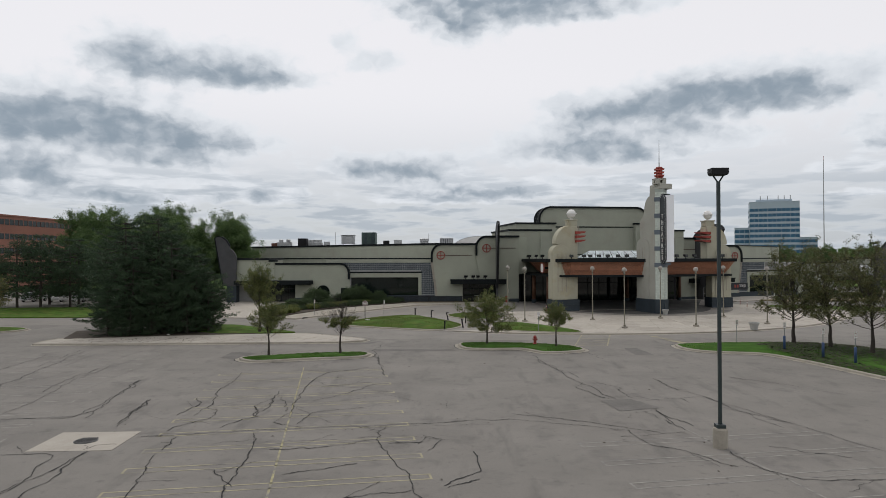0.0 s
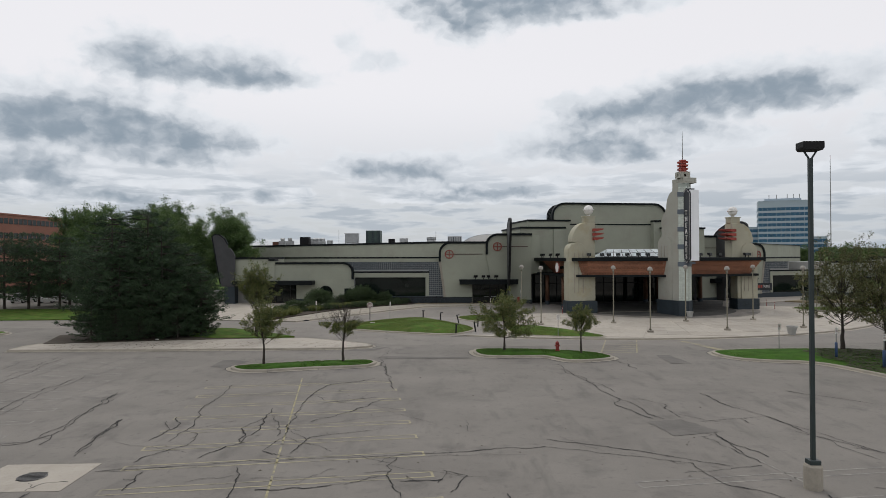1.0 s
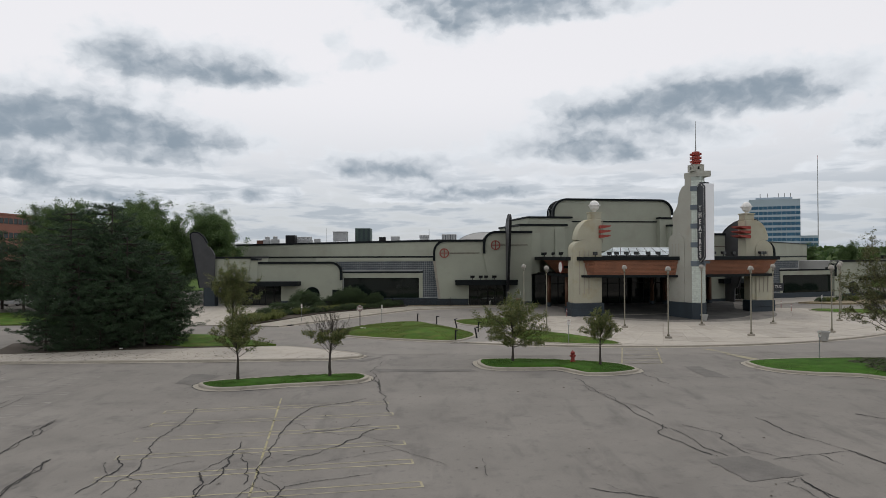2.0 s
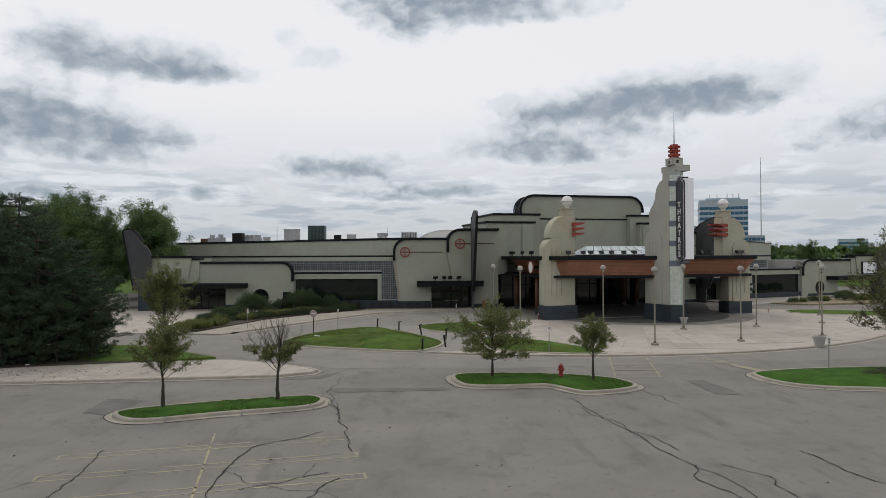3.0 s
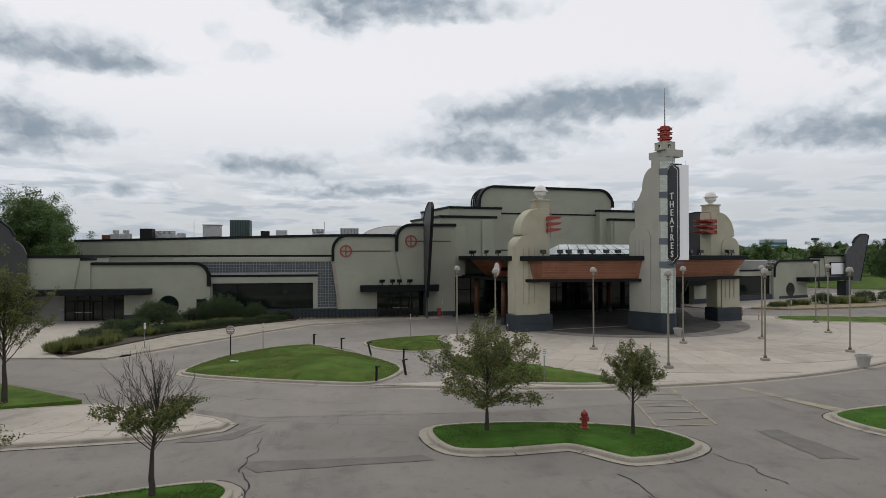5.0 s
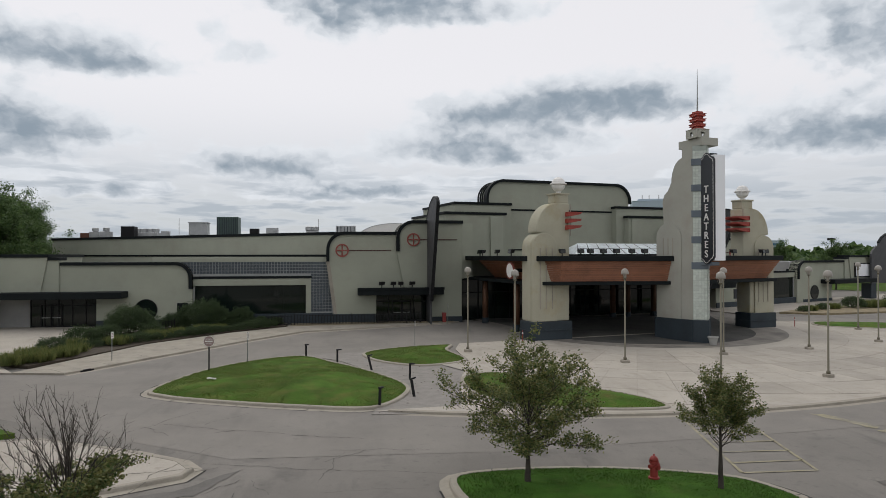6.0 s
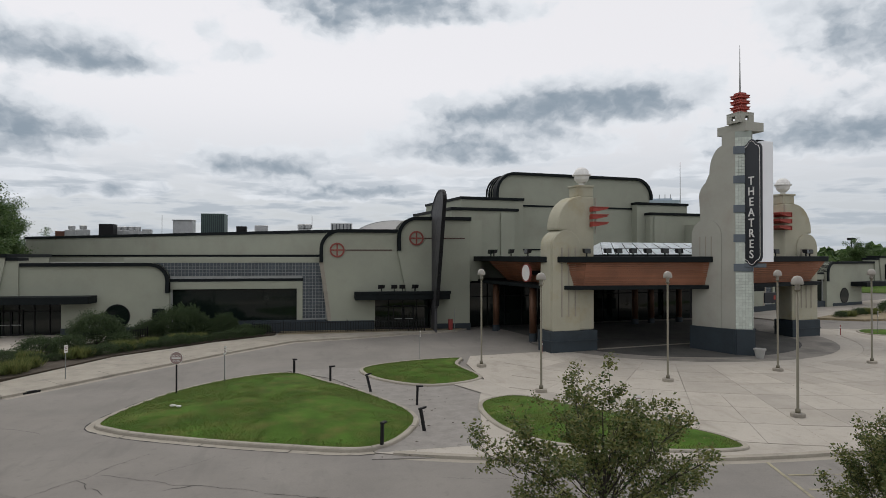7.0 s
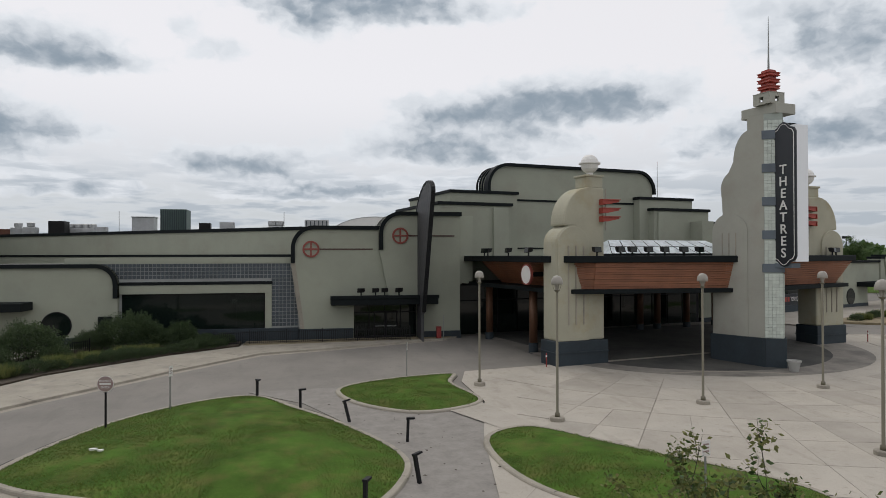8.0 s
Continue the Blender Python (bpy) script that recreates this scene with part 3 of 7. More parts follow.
solid("plaza_kerb", bm, kerb_mat, "long curved concrete kerb along the plaza", "kerb", "structure")

side_ring = [(-18.3, 75.3), (-14.75, 80.6), (-9.8, 86.6), (-5.2, 91.4), (-.8, 92.6), (8.4, 95.8), (9.8, 96.9), (-6.5, 96.9), (-6.8, 94.6), (-11, 91.6), (-16.6, 86.3), (-19.6, 80.5), (-21.4, 76.0)]
solid("sidewalk", raised(side_ring, 0.13), kerb_mat, "pale concrete pavement along the drive", "pavement", "structure")
# gutter and kerb face along the drive's side
bm = bmesh.new()
edge = [Vector(p) for p in side_ring[:6]]
for a, b in zip(edge, edge[1:]):
    q = (b - a).normalized()
    o = Vector((q.y, -q.x))
    steps = max(2, int((b - a).length / 1.5))
    for i in range(steps):
        u, v = a.lerp(b, i / steps), a.lerp(b, (i + 1) / steps)
        for (w0, z0), (w1, z1) in (((.42, .008), (.03, .018)), ((.03, .018), (.01, .135)), ((.01, .135), (-.2, .138))):
            bm.faces.new([bm.verts.new((p.x, p.y, ground_z(p.x, p.y) + z)) for p, z in ((u + o * w0, z0), (v + o * w0, z0), (v + o * w1, z1), (u + o * w1, z1))])
bmesh.ops.remove_doubles(bm, verts=bm.verts, dist=0.002)
bmesh.ops.recalc_face_normals(bm, faces=bm.faces)
solid("drive_kerb", bm, kerb_mat, "concrete kerb and gutter along the drive", "kerb", "structure")
inlet = solid("storm_inlet", box(-.24, .24, -.06, .1, 0.01, .145, bevel=0.01), black_steel, "black storm drain inlet in the kerb", "drain", "structure", on_ground(-17.45, 76.5, 0, 55))
bed_ring = [(-6.9, 94.8), (-11, 91.8), (-16.6, 86.5), (-19.6, 80.7), (-21.4, 78.0), (-24, 79.5), (-23, 86), (-20, 92), (-16, 96.9), (-6.9, 96.9)]
dry = [(-6.6, 95.0), (8.6, 96.0), (9.4, 97.1), (-6.6, 97.1)]
solid("dry_strip", raised(dry, 0.15), soil, "tan dry ground along the wall", "bed", "structure")
solid("planting_bed", raised(bed_ring, 0.2), mulch, "brown mulch planting bed by the wall", "bed", "structure")
terrace_ring = [(-21.5, 76.2), (-24, 79.7), (-23.1, 86), (-20.2, 92), (-16.2, 97.0), (-16.2, 99.5), (-40, 99.5), (-40, 84), (-30, 77.5)]
solid("terrace", raised(terrace_ring, 0.1), concrete, "pale concrete terrace before the low wing", "pavement", "structure")
left_walk = [(-34.84, 52.6), (-18.59, 53.41), (-9.26, 54.05), (-7.18, 55.08), (-6.85, 56.04), (-7.54, 57.2), (-9.64, 58.74), (-13.58, 61), (-18.32, 60.32), (-34.9, 56.94), (-35.38, 54.89)]
walk_edge = inset_ring([Vector(p) for p in left_walk], 0.3)
kerb(walk_edge, "walk_kerb")
solid("walk_island", raised(inset_ring(walk_edge, 0.225), 0.14), concrete, "pale concrete walk with scored slabs beside the pines", "pavement", "structure")
bed2 = [(-34.2, 56.3), (-18.2, 60.3), (-22.5, 67.6), (-36.5, 62.2)]
solid("pine_bed", raised(bed2, 0.17), mulch, "brown needle-strewn bed under pines", "bed", "structure")
lawn_l = [(-21.5, 60.0), (-18.0, 60.4), (-14.8, 61.3), (-18.5, 64.6), (-22.6, 67.8), (-25.5, 68.3), (-25.5, 62)]
solid("side_lawn", raised(lawn_l, 0.2), grass_mat, "green lawn beside the pines", "lawn", "structure")
lawn_far = [(-75, 76.5), (-48, 77.5), (-36, 78.5), (-36, 89), (-46, 89.5), (-75, 88)]
solid("far_lawn", raised(lawn_far, 0.12), grass_mat, "green lawn strip before the parked cars", "lawn", "structure")
island("far_corner_lawn", [(-60, 60.8), (-46, 61.2), (-42.8, 63.8), (-46, 66.2), (-60, 67)], 0.05, 0)
field = [(42, 300), (-300, 300), (-300, 145), (-95, 125), (-45, 138), (20, 150)]
solid("far_grass", laid(field, 0.03), grass_mat, "distant green verge", "lawn", "structure")
field2 = [(80, 150), (110, 118), (160, 130), (900, 500), (900, 900), (100, 900), (60, 300)]
solid("far_field", laid(field2, 0.03), grass_mat, "distant green land", "lawn", "structure")

island("plaza_lawn", [(-12.0, 69.6), (-10.4, 75.0), (-7.6, 78.6), (-4.6, 79.6), (-2.5, 76.6), (-.7, 73.6), (1.15, 69.2), (1.0, 66.3), (-.9, 63.6), (-4.4, 64.5), (-8.3, 66.2), (-11.0, 67.8)], 0.42, 52000, 3)
island("plaza_lawn_small", [(-.6, 80.2), (1.8, 82.1), (6.1, 83.0), (5.6, 80.6), (6.2, 76.6), (4.6, 74.9), (2.3, 74.7), (0.1, 77.0)], 0.2, 14000, 4, gutter=0.03)
island("plaza_lawn_far", [(4.2, 68.8), (5.0, 70.8), (7.0, 71.3), (9.2, 68.2), (12.0, 64.2), (12.7, 62.4), (12.2, 61.2), (9.2, 61.5), (5.8, 62.9), (4.4, 65.4)], 0.3, 18000, 5, gutter=0.03)
island("lot_island", [(-14.8, 45.38), (-14.33, 46.5), (-10.83, 47.79), (-7.09, 48.76), (-6, 48.33), (-5.75, 47.3), (-6.48, 46.26), (-9.78, 45.35), (-13.19, 44.28)], 0.12, 14000, 6, turf_mat=lot_blades, earth=lot_grass)
island("hydrant_island", [(0.83, 52.94), (1.59, 54.19), (5.56, 54.04), (9.32, 52.71), (10.46, 51.31), (10.57, 49.81), (9.15, 48.81), (7.52, 48.53), (6.96, 48.85), (6.29, 49.88), (5.83, 50.39), (5.37, 50.5), (3.02, 50.34), (1.38, 50.81)], 0.12, 18000, 7, per=4, turf_mat=lot_blades, earth=lot_grass)
TREE_ISLE = [(18.33, 51.58), (19, 53.36), (23.19, 54.3), (28.68, 54.33), (32.2, 52.58), (34.78, 46.91), (35.88, 37.7), (33.46, 32.73), (27.64, 32.39), (26.22, 37.33), (24.63, 44.49), (23.3, 47.79), (20.59, 48.64), (18.97, 49.67)]
island("tree_island", TREE_ISLE, 0.15, 22000, 8, centre=(28.3, 50.6), turf_mat=lot_blades, earth=lot_grass)
island("near_corner_lawn", [(14.36, 18.37), (17.58, 19.25), (24.09, 19.29), (24.08, 14.65), (16.06, 14.7), (14.05, 16.34)], 0.08, 2500, 9)
island("right_lawn", [(42.6, 88.0), (44.2, 91.0), (50, 89.4), (58, 87.6), (58, 82), (49, 85.0)], 0.2, 0, 9)
bed_r = [(46.5, 99.5), (52, 103.0), (60, 105.5), (75, 108), (76, 104), (62, 98.5), (50, 97)]
solid("right_bed", raised(bed_r, 0.2), soil, "dry planting bed before the far wing", "bed", "structure")
side_r = [(42, 97), (46.2, 99.7), (52, 103.3), (60, 106), (80, 109), (92, 130), (60, 116), (40, 108)]
solid("right_sidewalk", raised(side_r, 0.12), concrete, "pale pavement before the far wing", "pavement", "structure")


bm = laid(plaza_ring, 0.075)
plaza = solid("plaza", bm, concrete, "pale concrete entrance plaza, stained and jointed", "plaza", "structure")


# ---------------------------------------------------------------- the theatre
GZ = 0.40                                  # floor level of the building
theatre = thing("theatre_building", "closed beige stucco cinema with dark curved parapets and stepped hall", "building", pose(0, 0, 0))
ENTRY = pose(25.3, 86.5, 0, 0, 0, 10.5)    # the entrance axis


def hole_wall(x0, x1, z0, z1, holes, y0, y1, bm=None):
    """A wall of bars round openings (x0, x1, z0, z1), which do not overlap in x."""
    bm = bm or bmesh.new()
    x = x0
    for a, b, c, d in sorted(holes):
        if a > x:
            box(x, a, y0, y1, z0, z1, bm)
        if c > z0:
            box(a, b, y0, y1, z0, c, bm)
        if d < z1:
            box(a, b, y0, y1, d, z1, bm)
        x = b
    if x < x1:
        box(x, x1, y0, y1, z0, z1, bm)
    return bm


def wing(at, flip, far_sign):
    """A wing of the theatre: x runs outwards along its front, y into the building."""
    name = "wing"
    root = part(name, box(14, 33.8 if far_sign else 40, 1.2, 20, GZ, 4.9 if far_sign else 6.0), roof_mat, theatre, "flat-roofed wing of the cinema", flip=flip)
    root.matrix_world = at

    def p(nm, bm, mat, label="", smooth=False, parent=None):
        ob = part(nm, bm, mat, parent or root, label, smooth, flip)
        return ob

    # panel B, the taller one beside the entrance, with a round shoulder
    b_edge = [(5.62, 3.6)] + [(6.43, 7.5)] + arc(4.75, 8.76, 1.68, 0, 90, 12)
    p("tall_panel", prism([(0, GZ), (0, 10.3)] + b_edge[::-1] + [(3.3, 3.6), (3.3, GZ)], "y", -0.45, 3.0), stucco, "beige stucco panel with a curved shoulder")
    p("tall_coping", band_along([(6.43, 7.45)] + arc(4.75, 8.76, 1.68, 0, 90, 12) + [(-0.12, 10.44)], -0.3, "y", -0.62, 3.1), dark_trim, "dark curved metal coping")
    # panel A
    a_edge = [(12.4, 1.4), (13.12, 6.5)] + arc(11.4, 7.6, 1.72, 0, 90, 12)
    a_wall = prism([(4.2, 3.2), (4.2, 9.3)] + a_edge[::-1] + [(12.4, GZ), (8.35, GZ), (8.35, 3.2)], "y", 0.0, 3.0)
    p("curved_panel", a_wall, stucco, "beige stucco panel with a curved shoulder")
    p("curved_coping", band_along([(13.12, 6.45)] + arc(11.4, 7.6, 1.72, 0, 90, 12) + [(6.3, 9.32)], -0.3, "y", -0.17, 3.1), dark_trim, "dark curved metal coping")
    p("slanted_reveal", prism([(12.42, 1.4), (13.14, 6.5), (12.8, 6.5), (12.1, 1.4)], "y", -0.04, -0.001), kerb_mat)
    p("panel_base", box(8.4, 12.55, -0.1, 0.1, GZ - .3, 1.4, bevel=0.02), base_mat)
    p("panel_base", box(-0.05, 3.2, -0.55, 0.1, GZ - .3, 1.05, bevel=0.02), base_mat)
    # rosettes: a ring, a cross and a red line
    for s, z, end, y in ((11.62, 7.51, 6.9, 0.0), (4.78, 8.55, 0.45, -0.45)):
        bm = bmesh.new()
        n = 28
        for ra, rb in ((0.5, 0.64),):
            ring = []
            for k in range(n):
                a = k * math.tau / n
                c, t = math.cos(a), math.sin(a)
                ring.append([bm.verts.new((s + r * c, yy, z + r * t)) for r, yy in ((ra, y), (ra, y - .1), (rb, y - .1), (rb, y))])
            for k in range(n):
                for j in range(3):
                    bm.faces.new((ring[k][j], ring[(k + 1) % n][j], ring[(k + 1) % n][j + 1], ring[k][j + 1]))
        box(s - .06, s + .06, y - .08, y, z - .52, z + .52, bm)
        box(s - .52, s - .061, y - .08, y, z - .06, z + .06, bm)
        box(s + .061, s + .52, y - .08, y, z - .06, z + .06, bm)
        bmesh.ops.recalc_face_normals(bm, faces=bm.faces)
        ros = p("rosette", bm, rosette_mat, "red round rosette with a cross")
        p("red_line", box(end, s - .64, y - .05, y, z - .045, z + .045), line_red, "thin dark red line")
    # the upright blade: a fin that leans out towards its rounded top, on a narrow foot
    top = [(-6.62, 11.55), (-6.5, 11.85), (-6.1, 12.15), (-5.4, 12.36), (-4.5, 12.42), (-3.4, 12.28), (-2.2, 11.95), (-1.2, 11.5), (-0.4, 10.95)]
    front = [(-2.75, 2.75), (-6.62, 11.55)]
    blade = p("blade", prism([(0.0, GZ), (-2.1, GZ - .1), (-2.2, 2.55)] + front[:1] + top + [(0.0, 10.5)], "x", 3.2, 3.42, bevel=0.02), fin_mat, "tall charcoal blade leaning outwards, clad in diamond shingles")
    p("blade_edge", band_along(front + top[1:] + [(0.0, 10.5)], 0.13, "x", 3.16, 3.46), blade_dark, "black metal edge", parent=blade)
    # raised diamond seams on the blade's outer face
    bm = bmesh.new()
    for k in range(-9, 22):
        for sgn in (1, -1):
            z0 = 1.3 * k
            seg = []
            for t in np.linspace(0, 6.5, 26):
                z = z0 + sgn * t * 1.5 + (7.9 if sgn < 0 else 0)
                reach = 2.75 + (z - 2.75) * 0.44
                lid = 12.3 - max(0, 3.4 - t) ** 2 * .15 - max(0, t - 5.4) * .5
                seg.append((-t, z) if 3.0 < z < lid and t < reach - .15 else None)
            for q, r in zip(seg, seg[1:]):
                if q and r:
                    d = (Vector(r) - Vector(q)).normalized() * 0.022
                    m2 = Vector((-d.y, d.x))
                    a, b = Vector(q), Vector(r)
                    bm.faces.new([bm.verts.new((3.426, v[0], v[1])) for v in (a - m2, b - m2, b + m2, a + m2)])
    p("shingle_seam", bm, blade_dark, parent=blade)
    # awning over the side doors
    p("awning", box(1.95, 10.15, -1.55, 0.1, 3.25, 3.9, bevel=0.05), dark_trim, "flat dark awning over the side doors")
    p("awning_lip", box(1.9, 10.2, -1.62, -1.5, 3.72, 3.97, bevel=0.03), dark_trim)
    glazed(root, p, 3.35, 8.35, 3.2, 0.9, [5.3, 6.25], 4)
    p("door_reveal", box(8.351, 8.5, -0.02, 1.0, GZ, 3.2), stucco)
    # tiled stretch with the long window
    p("tile_backing", hole_wall(12.45, 27.2, 1.4, 5.0 if far_sign else 6.43, [(15.05, 25.2, 1.5, 4.75)], 0.47, 0.8), grout, "pale grout behind square wall tiles")
    p("wall_strip", box(12.9, 18.6 if far_sign else 29.0, 0.42, 3.0, 6.43, 6.86), stucco)
    if far_sign:
        p("tile_backing", box(12.45, 18.5, 0.47, 0.8, 5.0, 6.43), grout)
    p("window_cap", box(14.5, 25.35, 0.28, 0.55, 4.86, 5.08, bevel=0.02), dark_trim)
    p("window_surround", box(14.55, 25.35, 0.33, 0.6, 4.2, 4.84, bevel=0.02), stucco)
    p("window_surround", box(14.55, 15.04, 0.33, 0.6, 1.45, 4.199, bevel=0.02), stucco)
    win = p("window", box(15.05, 25.3, 0.62, 0.7, 1.45, 4.2), black_steel, "long dark tinted shop window")
    for k in range(5):
        x0 = 15.1 + 2.05 * k
        part("pane", box(x0, x0 + 2.04, 0.58, 0.62, 1.5, 4.15), glass_dark, win, flip=flip)
    p("tile_base", box(12.56, 25.4, 0.2, 0.7, GZ - .3, 1.5, bevel=0.02), base_mat)
    # low wing with a rounded end
    low = [(25.35, GZ), (25.35, 4.0)] + arc(26.85, 4.93, 1.5, 180, 90, 10)
    hx, hz, hr = 29.37, 2.05, 1.0
    wall = prism(low + [(37.0, 6.43), (37.0, 3.2), (33.6, 3.2), (33.6, GZ)], "y", 0.0, 1.2)
    wl = p("low_panel", wall, stucco, "beige stucco wing wall with a rounded end")
    p("low_coping", band_along([(25.35, 3.95)] + arc(26.85, 4.93, 1.5, 180, 90, 10) + [(36.62, 6.43)], 0.28, "y", -0.2, 1.6), dark_trim, "dark curved metal coping")
    p("low_base", box(26.7, 33.62, -0.08, 0.1, GZ - .3, 1.15, bevel=0.02), base_mat)
    rw = p("round_window", prism(arc(hx, hz, hr, 0, 360, 36)[:-1], "y", -0.05, 0.0), black_steel, "round dark window")
    part("pane", prism(arc(hx, hz, hr - .07, 0, 360, 36)[:-1], "y", -0.07, -0.05), glass_dark, rw, flip=flip)
    dr = None if far_sign else p("service_door", box(25.7, 26.66, -0.06, 0.02, GZ, 2.65, bevel=0.02), dark_trim, "dark steel side door")
    if dr:
        part("door_handle", box(26.48, 26.56, -0.12, -0.061, 1.4, 1.55), steel, dr, flip=flip)
    if far_sign:
        p("end_wall", box(33.6, 34.0, 1.21, 9.0, GZ, 6.3), stucco, "plain end wall beside the open gateway")
    else:
        glazed(root, p, 33.6, 39.4, 3.2, 0.9, [37.2, 38.1], 5)
    p("step_panel", prism([(36.7, 3.2), (36.7, 6.75), (38.3, 6.75), (38.3, 3.2)], "y", -0.16, 1.4), stucco)
    p("step_coping", box(36.63, 37.6, -0.3, 1.5, 6.62, 6.88, bevel=0.02), dark_trim)
    p("end_panel", prism([(37.55, 7.0), (38.25, 3.2), (43.2, 3.2), (43.2, 7.0)], "y", -0.32, 1.2 if far_sign else 8.0), stucco, "tall beige end panel with a slanted edge")
    p("end_coping", box(37.45, 43.3, -0.46, 1.3 if far_sign else 8.1, 6.88, 7.16, bevel=0.02), dark_trim)
    p("long_awning", box(30.9, 42.3, -2.0, 0.2, 3.22, 3.8, bevel=0.05), dark_trim, "long flat dark awning")
    p("end_column", box(42.2, 43.7, -1.0, 0.4, GZ - .3, 3.0, bevel=0.05), base_mat, "slate-coloured column")
    fin = [(45.4, 10.2), (45.0, 10.34), (44.4, 10.3), (43.7, 9.75), (43.25, 8.95), (43.2, 8.55), (42.8, 8.4), (42.4, 7.9), (42.15, 7.3), (42.2, 3.0), (44.12, 3.0)]
    if far_sign:
        fin = [(42.15 + (a - 42.15) * 2.0, b) for a, b in fin]
    p("end_fin", prism(fin, "y", -1.1, -0.8, bevel=0.03), fin_mat, "charcoal scalloped end fin")
    p("fin_edge", band_along([fin[-1], fin[0], fin[1], fin[2], fin[3], fin[4]], 0.14, "y", -1.14, -0.76), dark_trim)
    p("low_roof", box(25.4, 33.59 if far_sign else 43.2, 1.21, 16, GZ, 6.3), roof_mat)
    # upper wall that runs back at a slant
    UPPER = 28.6 if far_sign else 50.2
    d = (Vector((24.8, 14.9)) if far_sign else Vector((39.3, 31.3))).normalized()
    o = Vector((12.8, 0.5 if far_sign else 6.5))
    n = Vector((d.y, -d.x))

    def run(a, b, y0, y1, z0, z1, nm, mat, label=""):
        q = [o + d * a + n * y0, o + d * b + n * y0, o + d * b + n * y1, o + d * a + n * y1]
        return p(nm, prism([(v.x, v.y) for v in q], "z", z0, z1), mat, label)

    run(-0.5, UPPER, -9.9 if far_sign else -16, 0, 5.5, 9.2, "upper_wall", stucco, "long beige upper wall of the auditoriums")
    run(-0.6, UPPER + .1, -10 if far_sign else -16.1, 0.12, 9.2, 9.3 if far_sign else 9.5, "upper_coping", dark_trim, "dark roof edge")
    run(-0.2, UPPER + .05, 0.0, 0.07, 6.9, 7.12, "upper_line", dark_trim, "dark line along the wall")
    # wall that closes the entrance side and the roof
    p("inner_roof", prism([(0, 3.0), (13, 3.0), (40, 30), (0, 34)] if far_sign else [(0, 3.0), (11.8, 3.0), (12.0, 8.0), (40, 31.0), (0, 34)], "z", 8.6, 8.9), roof_mat)
    if far_sign:
        sg = p("blank_sign", box(38.9, 42.9, -0.5, -0.33, 3.95, 6.0, bevel=0.03), black_steel, "white blank sign panel in a dark frame")
        part("sign_face", box(39.1, 42.7, -0.53, -0.5, 4.1, 5.85), white_panel, sg, flip=flip)
    return root, p, d, o, n


def glazed(root, p, x0, x1, top, depth, doors, panes):
    """A recessed shop front: mullions, panes and a pair of doors."""
    p("recess_wall", box(x0, x1, depth + .12, depth + .3, GZ, top), black_steel)
    fr = bmesh.new()
    n = panes
    for k in range(n + 1):
        x = x0 + (x1 - x0) * k / n
        box(x - .035, x + .035, depth - .06, depth + .1, GZ, top, fr)
    box(x0, x1, depth - .05, depth + .09, top - .75, top - .67, fr)
    box(x0, x1, depth - .05, depth + .09, GZ, GZ + .25, fr)
    f = p("shop_front", fr, black_steel, "dark framed glass shop front")
    for k in range(n):
        a, b = x0 + (x1 - x0) * k / n + .04, x0 + (x1 - x0) * (k + 1) / n - .04
        p("pane", box(a, b, depth + .01, depth + .04, GZ + .26, top), glass_dark)
    for x in doors:
        lf = p("door", hole_wall(x - .46, x + .46, GZ + .02, GZ + 2.2, [(x - .37, x + .37, GZ + .2, GZ + 2.1)], depth - .1, depth - .055), black_steel, "glass door with a dark metal frame")
        p("push_bar", box(x - .36, x + .36, depth - .16, depth - .12, GZ + .98, GZ + 1.05), steel)


left_wing, LP, Ld, Lo, Ln = wing(pose(9.8, 97.2, 0), True, False)
right_wing, RP, _, _, _ = wing(pose(35.5, 103.75, -0.2, 0, 0, 21), False, True)


# square tiles round the long windows, each its own piece
def tiles(root, flip, reach=27.0):
    t = bmesh.new()
    s = 0.283
    box(-s / 2 + .019, s / 2 - .019, -0.02, 0.0, -s / 2 + .019, s / 2 - .019, t)
    me = bpy.data.meshes.new("tile")
    t.to_mesh(me)
    t.free()
    me.materials.append(tile_mat)
    holder = root
    for j in range(18):
        z = 6.43 - s * (j + .5)
        for k in range(52):
            x = 12.6 + s * (k + .5)
            edge = 12.42 + (z - 1.4) * .141
            if x + s / 2 > (reach if z > 5 else 27) or x + s / 2 < edge + .06:
                continue
            if x > 14.5 and z < 5.2:
                continue
            if z < 1.55:
                continue
            cut = edge - (x - s / 2)
            if cut > 0:
                sg = -1 if flip else 1
                slim = bmesh.new()
                prism([(sg * (cut - .141 * s / 2 - s / 2 + .019), -s / 2 + .019), (sg * (s / 2 - .019), -s / 2 + .019), (sg * (s / 2 - .019), s / 2 - .019), (sg * min(cut + .141 * s / 2 - s / 2 + .019, s / 2 - .03), s / 2 - .019)], "y", -.02, 0.0, slim)
                mesh = bpy.data.meshes.new("tile")
                slim.to_mesh(mesh)
                slim.free()
                mesh.materials.append(tile_mat)
            piece("tile", mesh if cut > 0 else me, holder, pose(-x if flip else x, 0.468, z))


# hall that rises behind the entrance, with stepped shoulders
hall = part("hall", prism([(-8.85, 6.0)] + [(-8.85, 13.1)] + arc(-7.05, 13.1, 1.8, 180, 90, 10) + arc(7.05, 13.1, 1.8, 90, 0, 10) + [(8.85, 6.0)], "y", 16.7, 18.9), stucco, theatre, "tall beige auditorium hall with rounded shoulders")
hall.matrix_world = ENTRY


def hp(nm, bm, mat, label=""):
    return part(nm, bm, mat, hall, label)


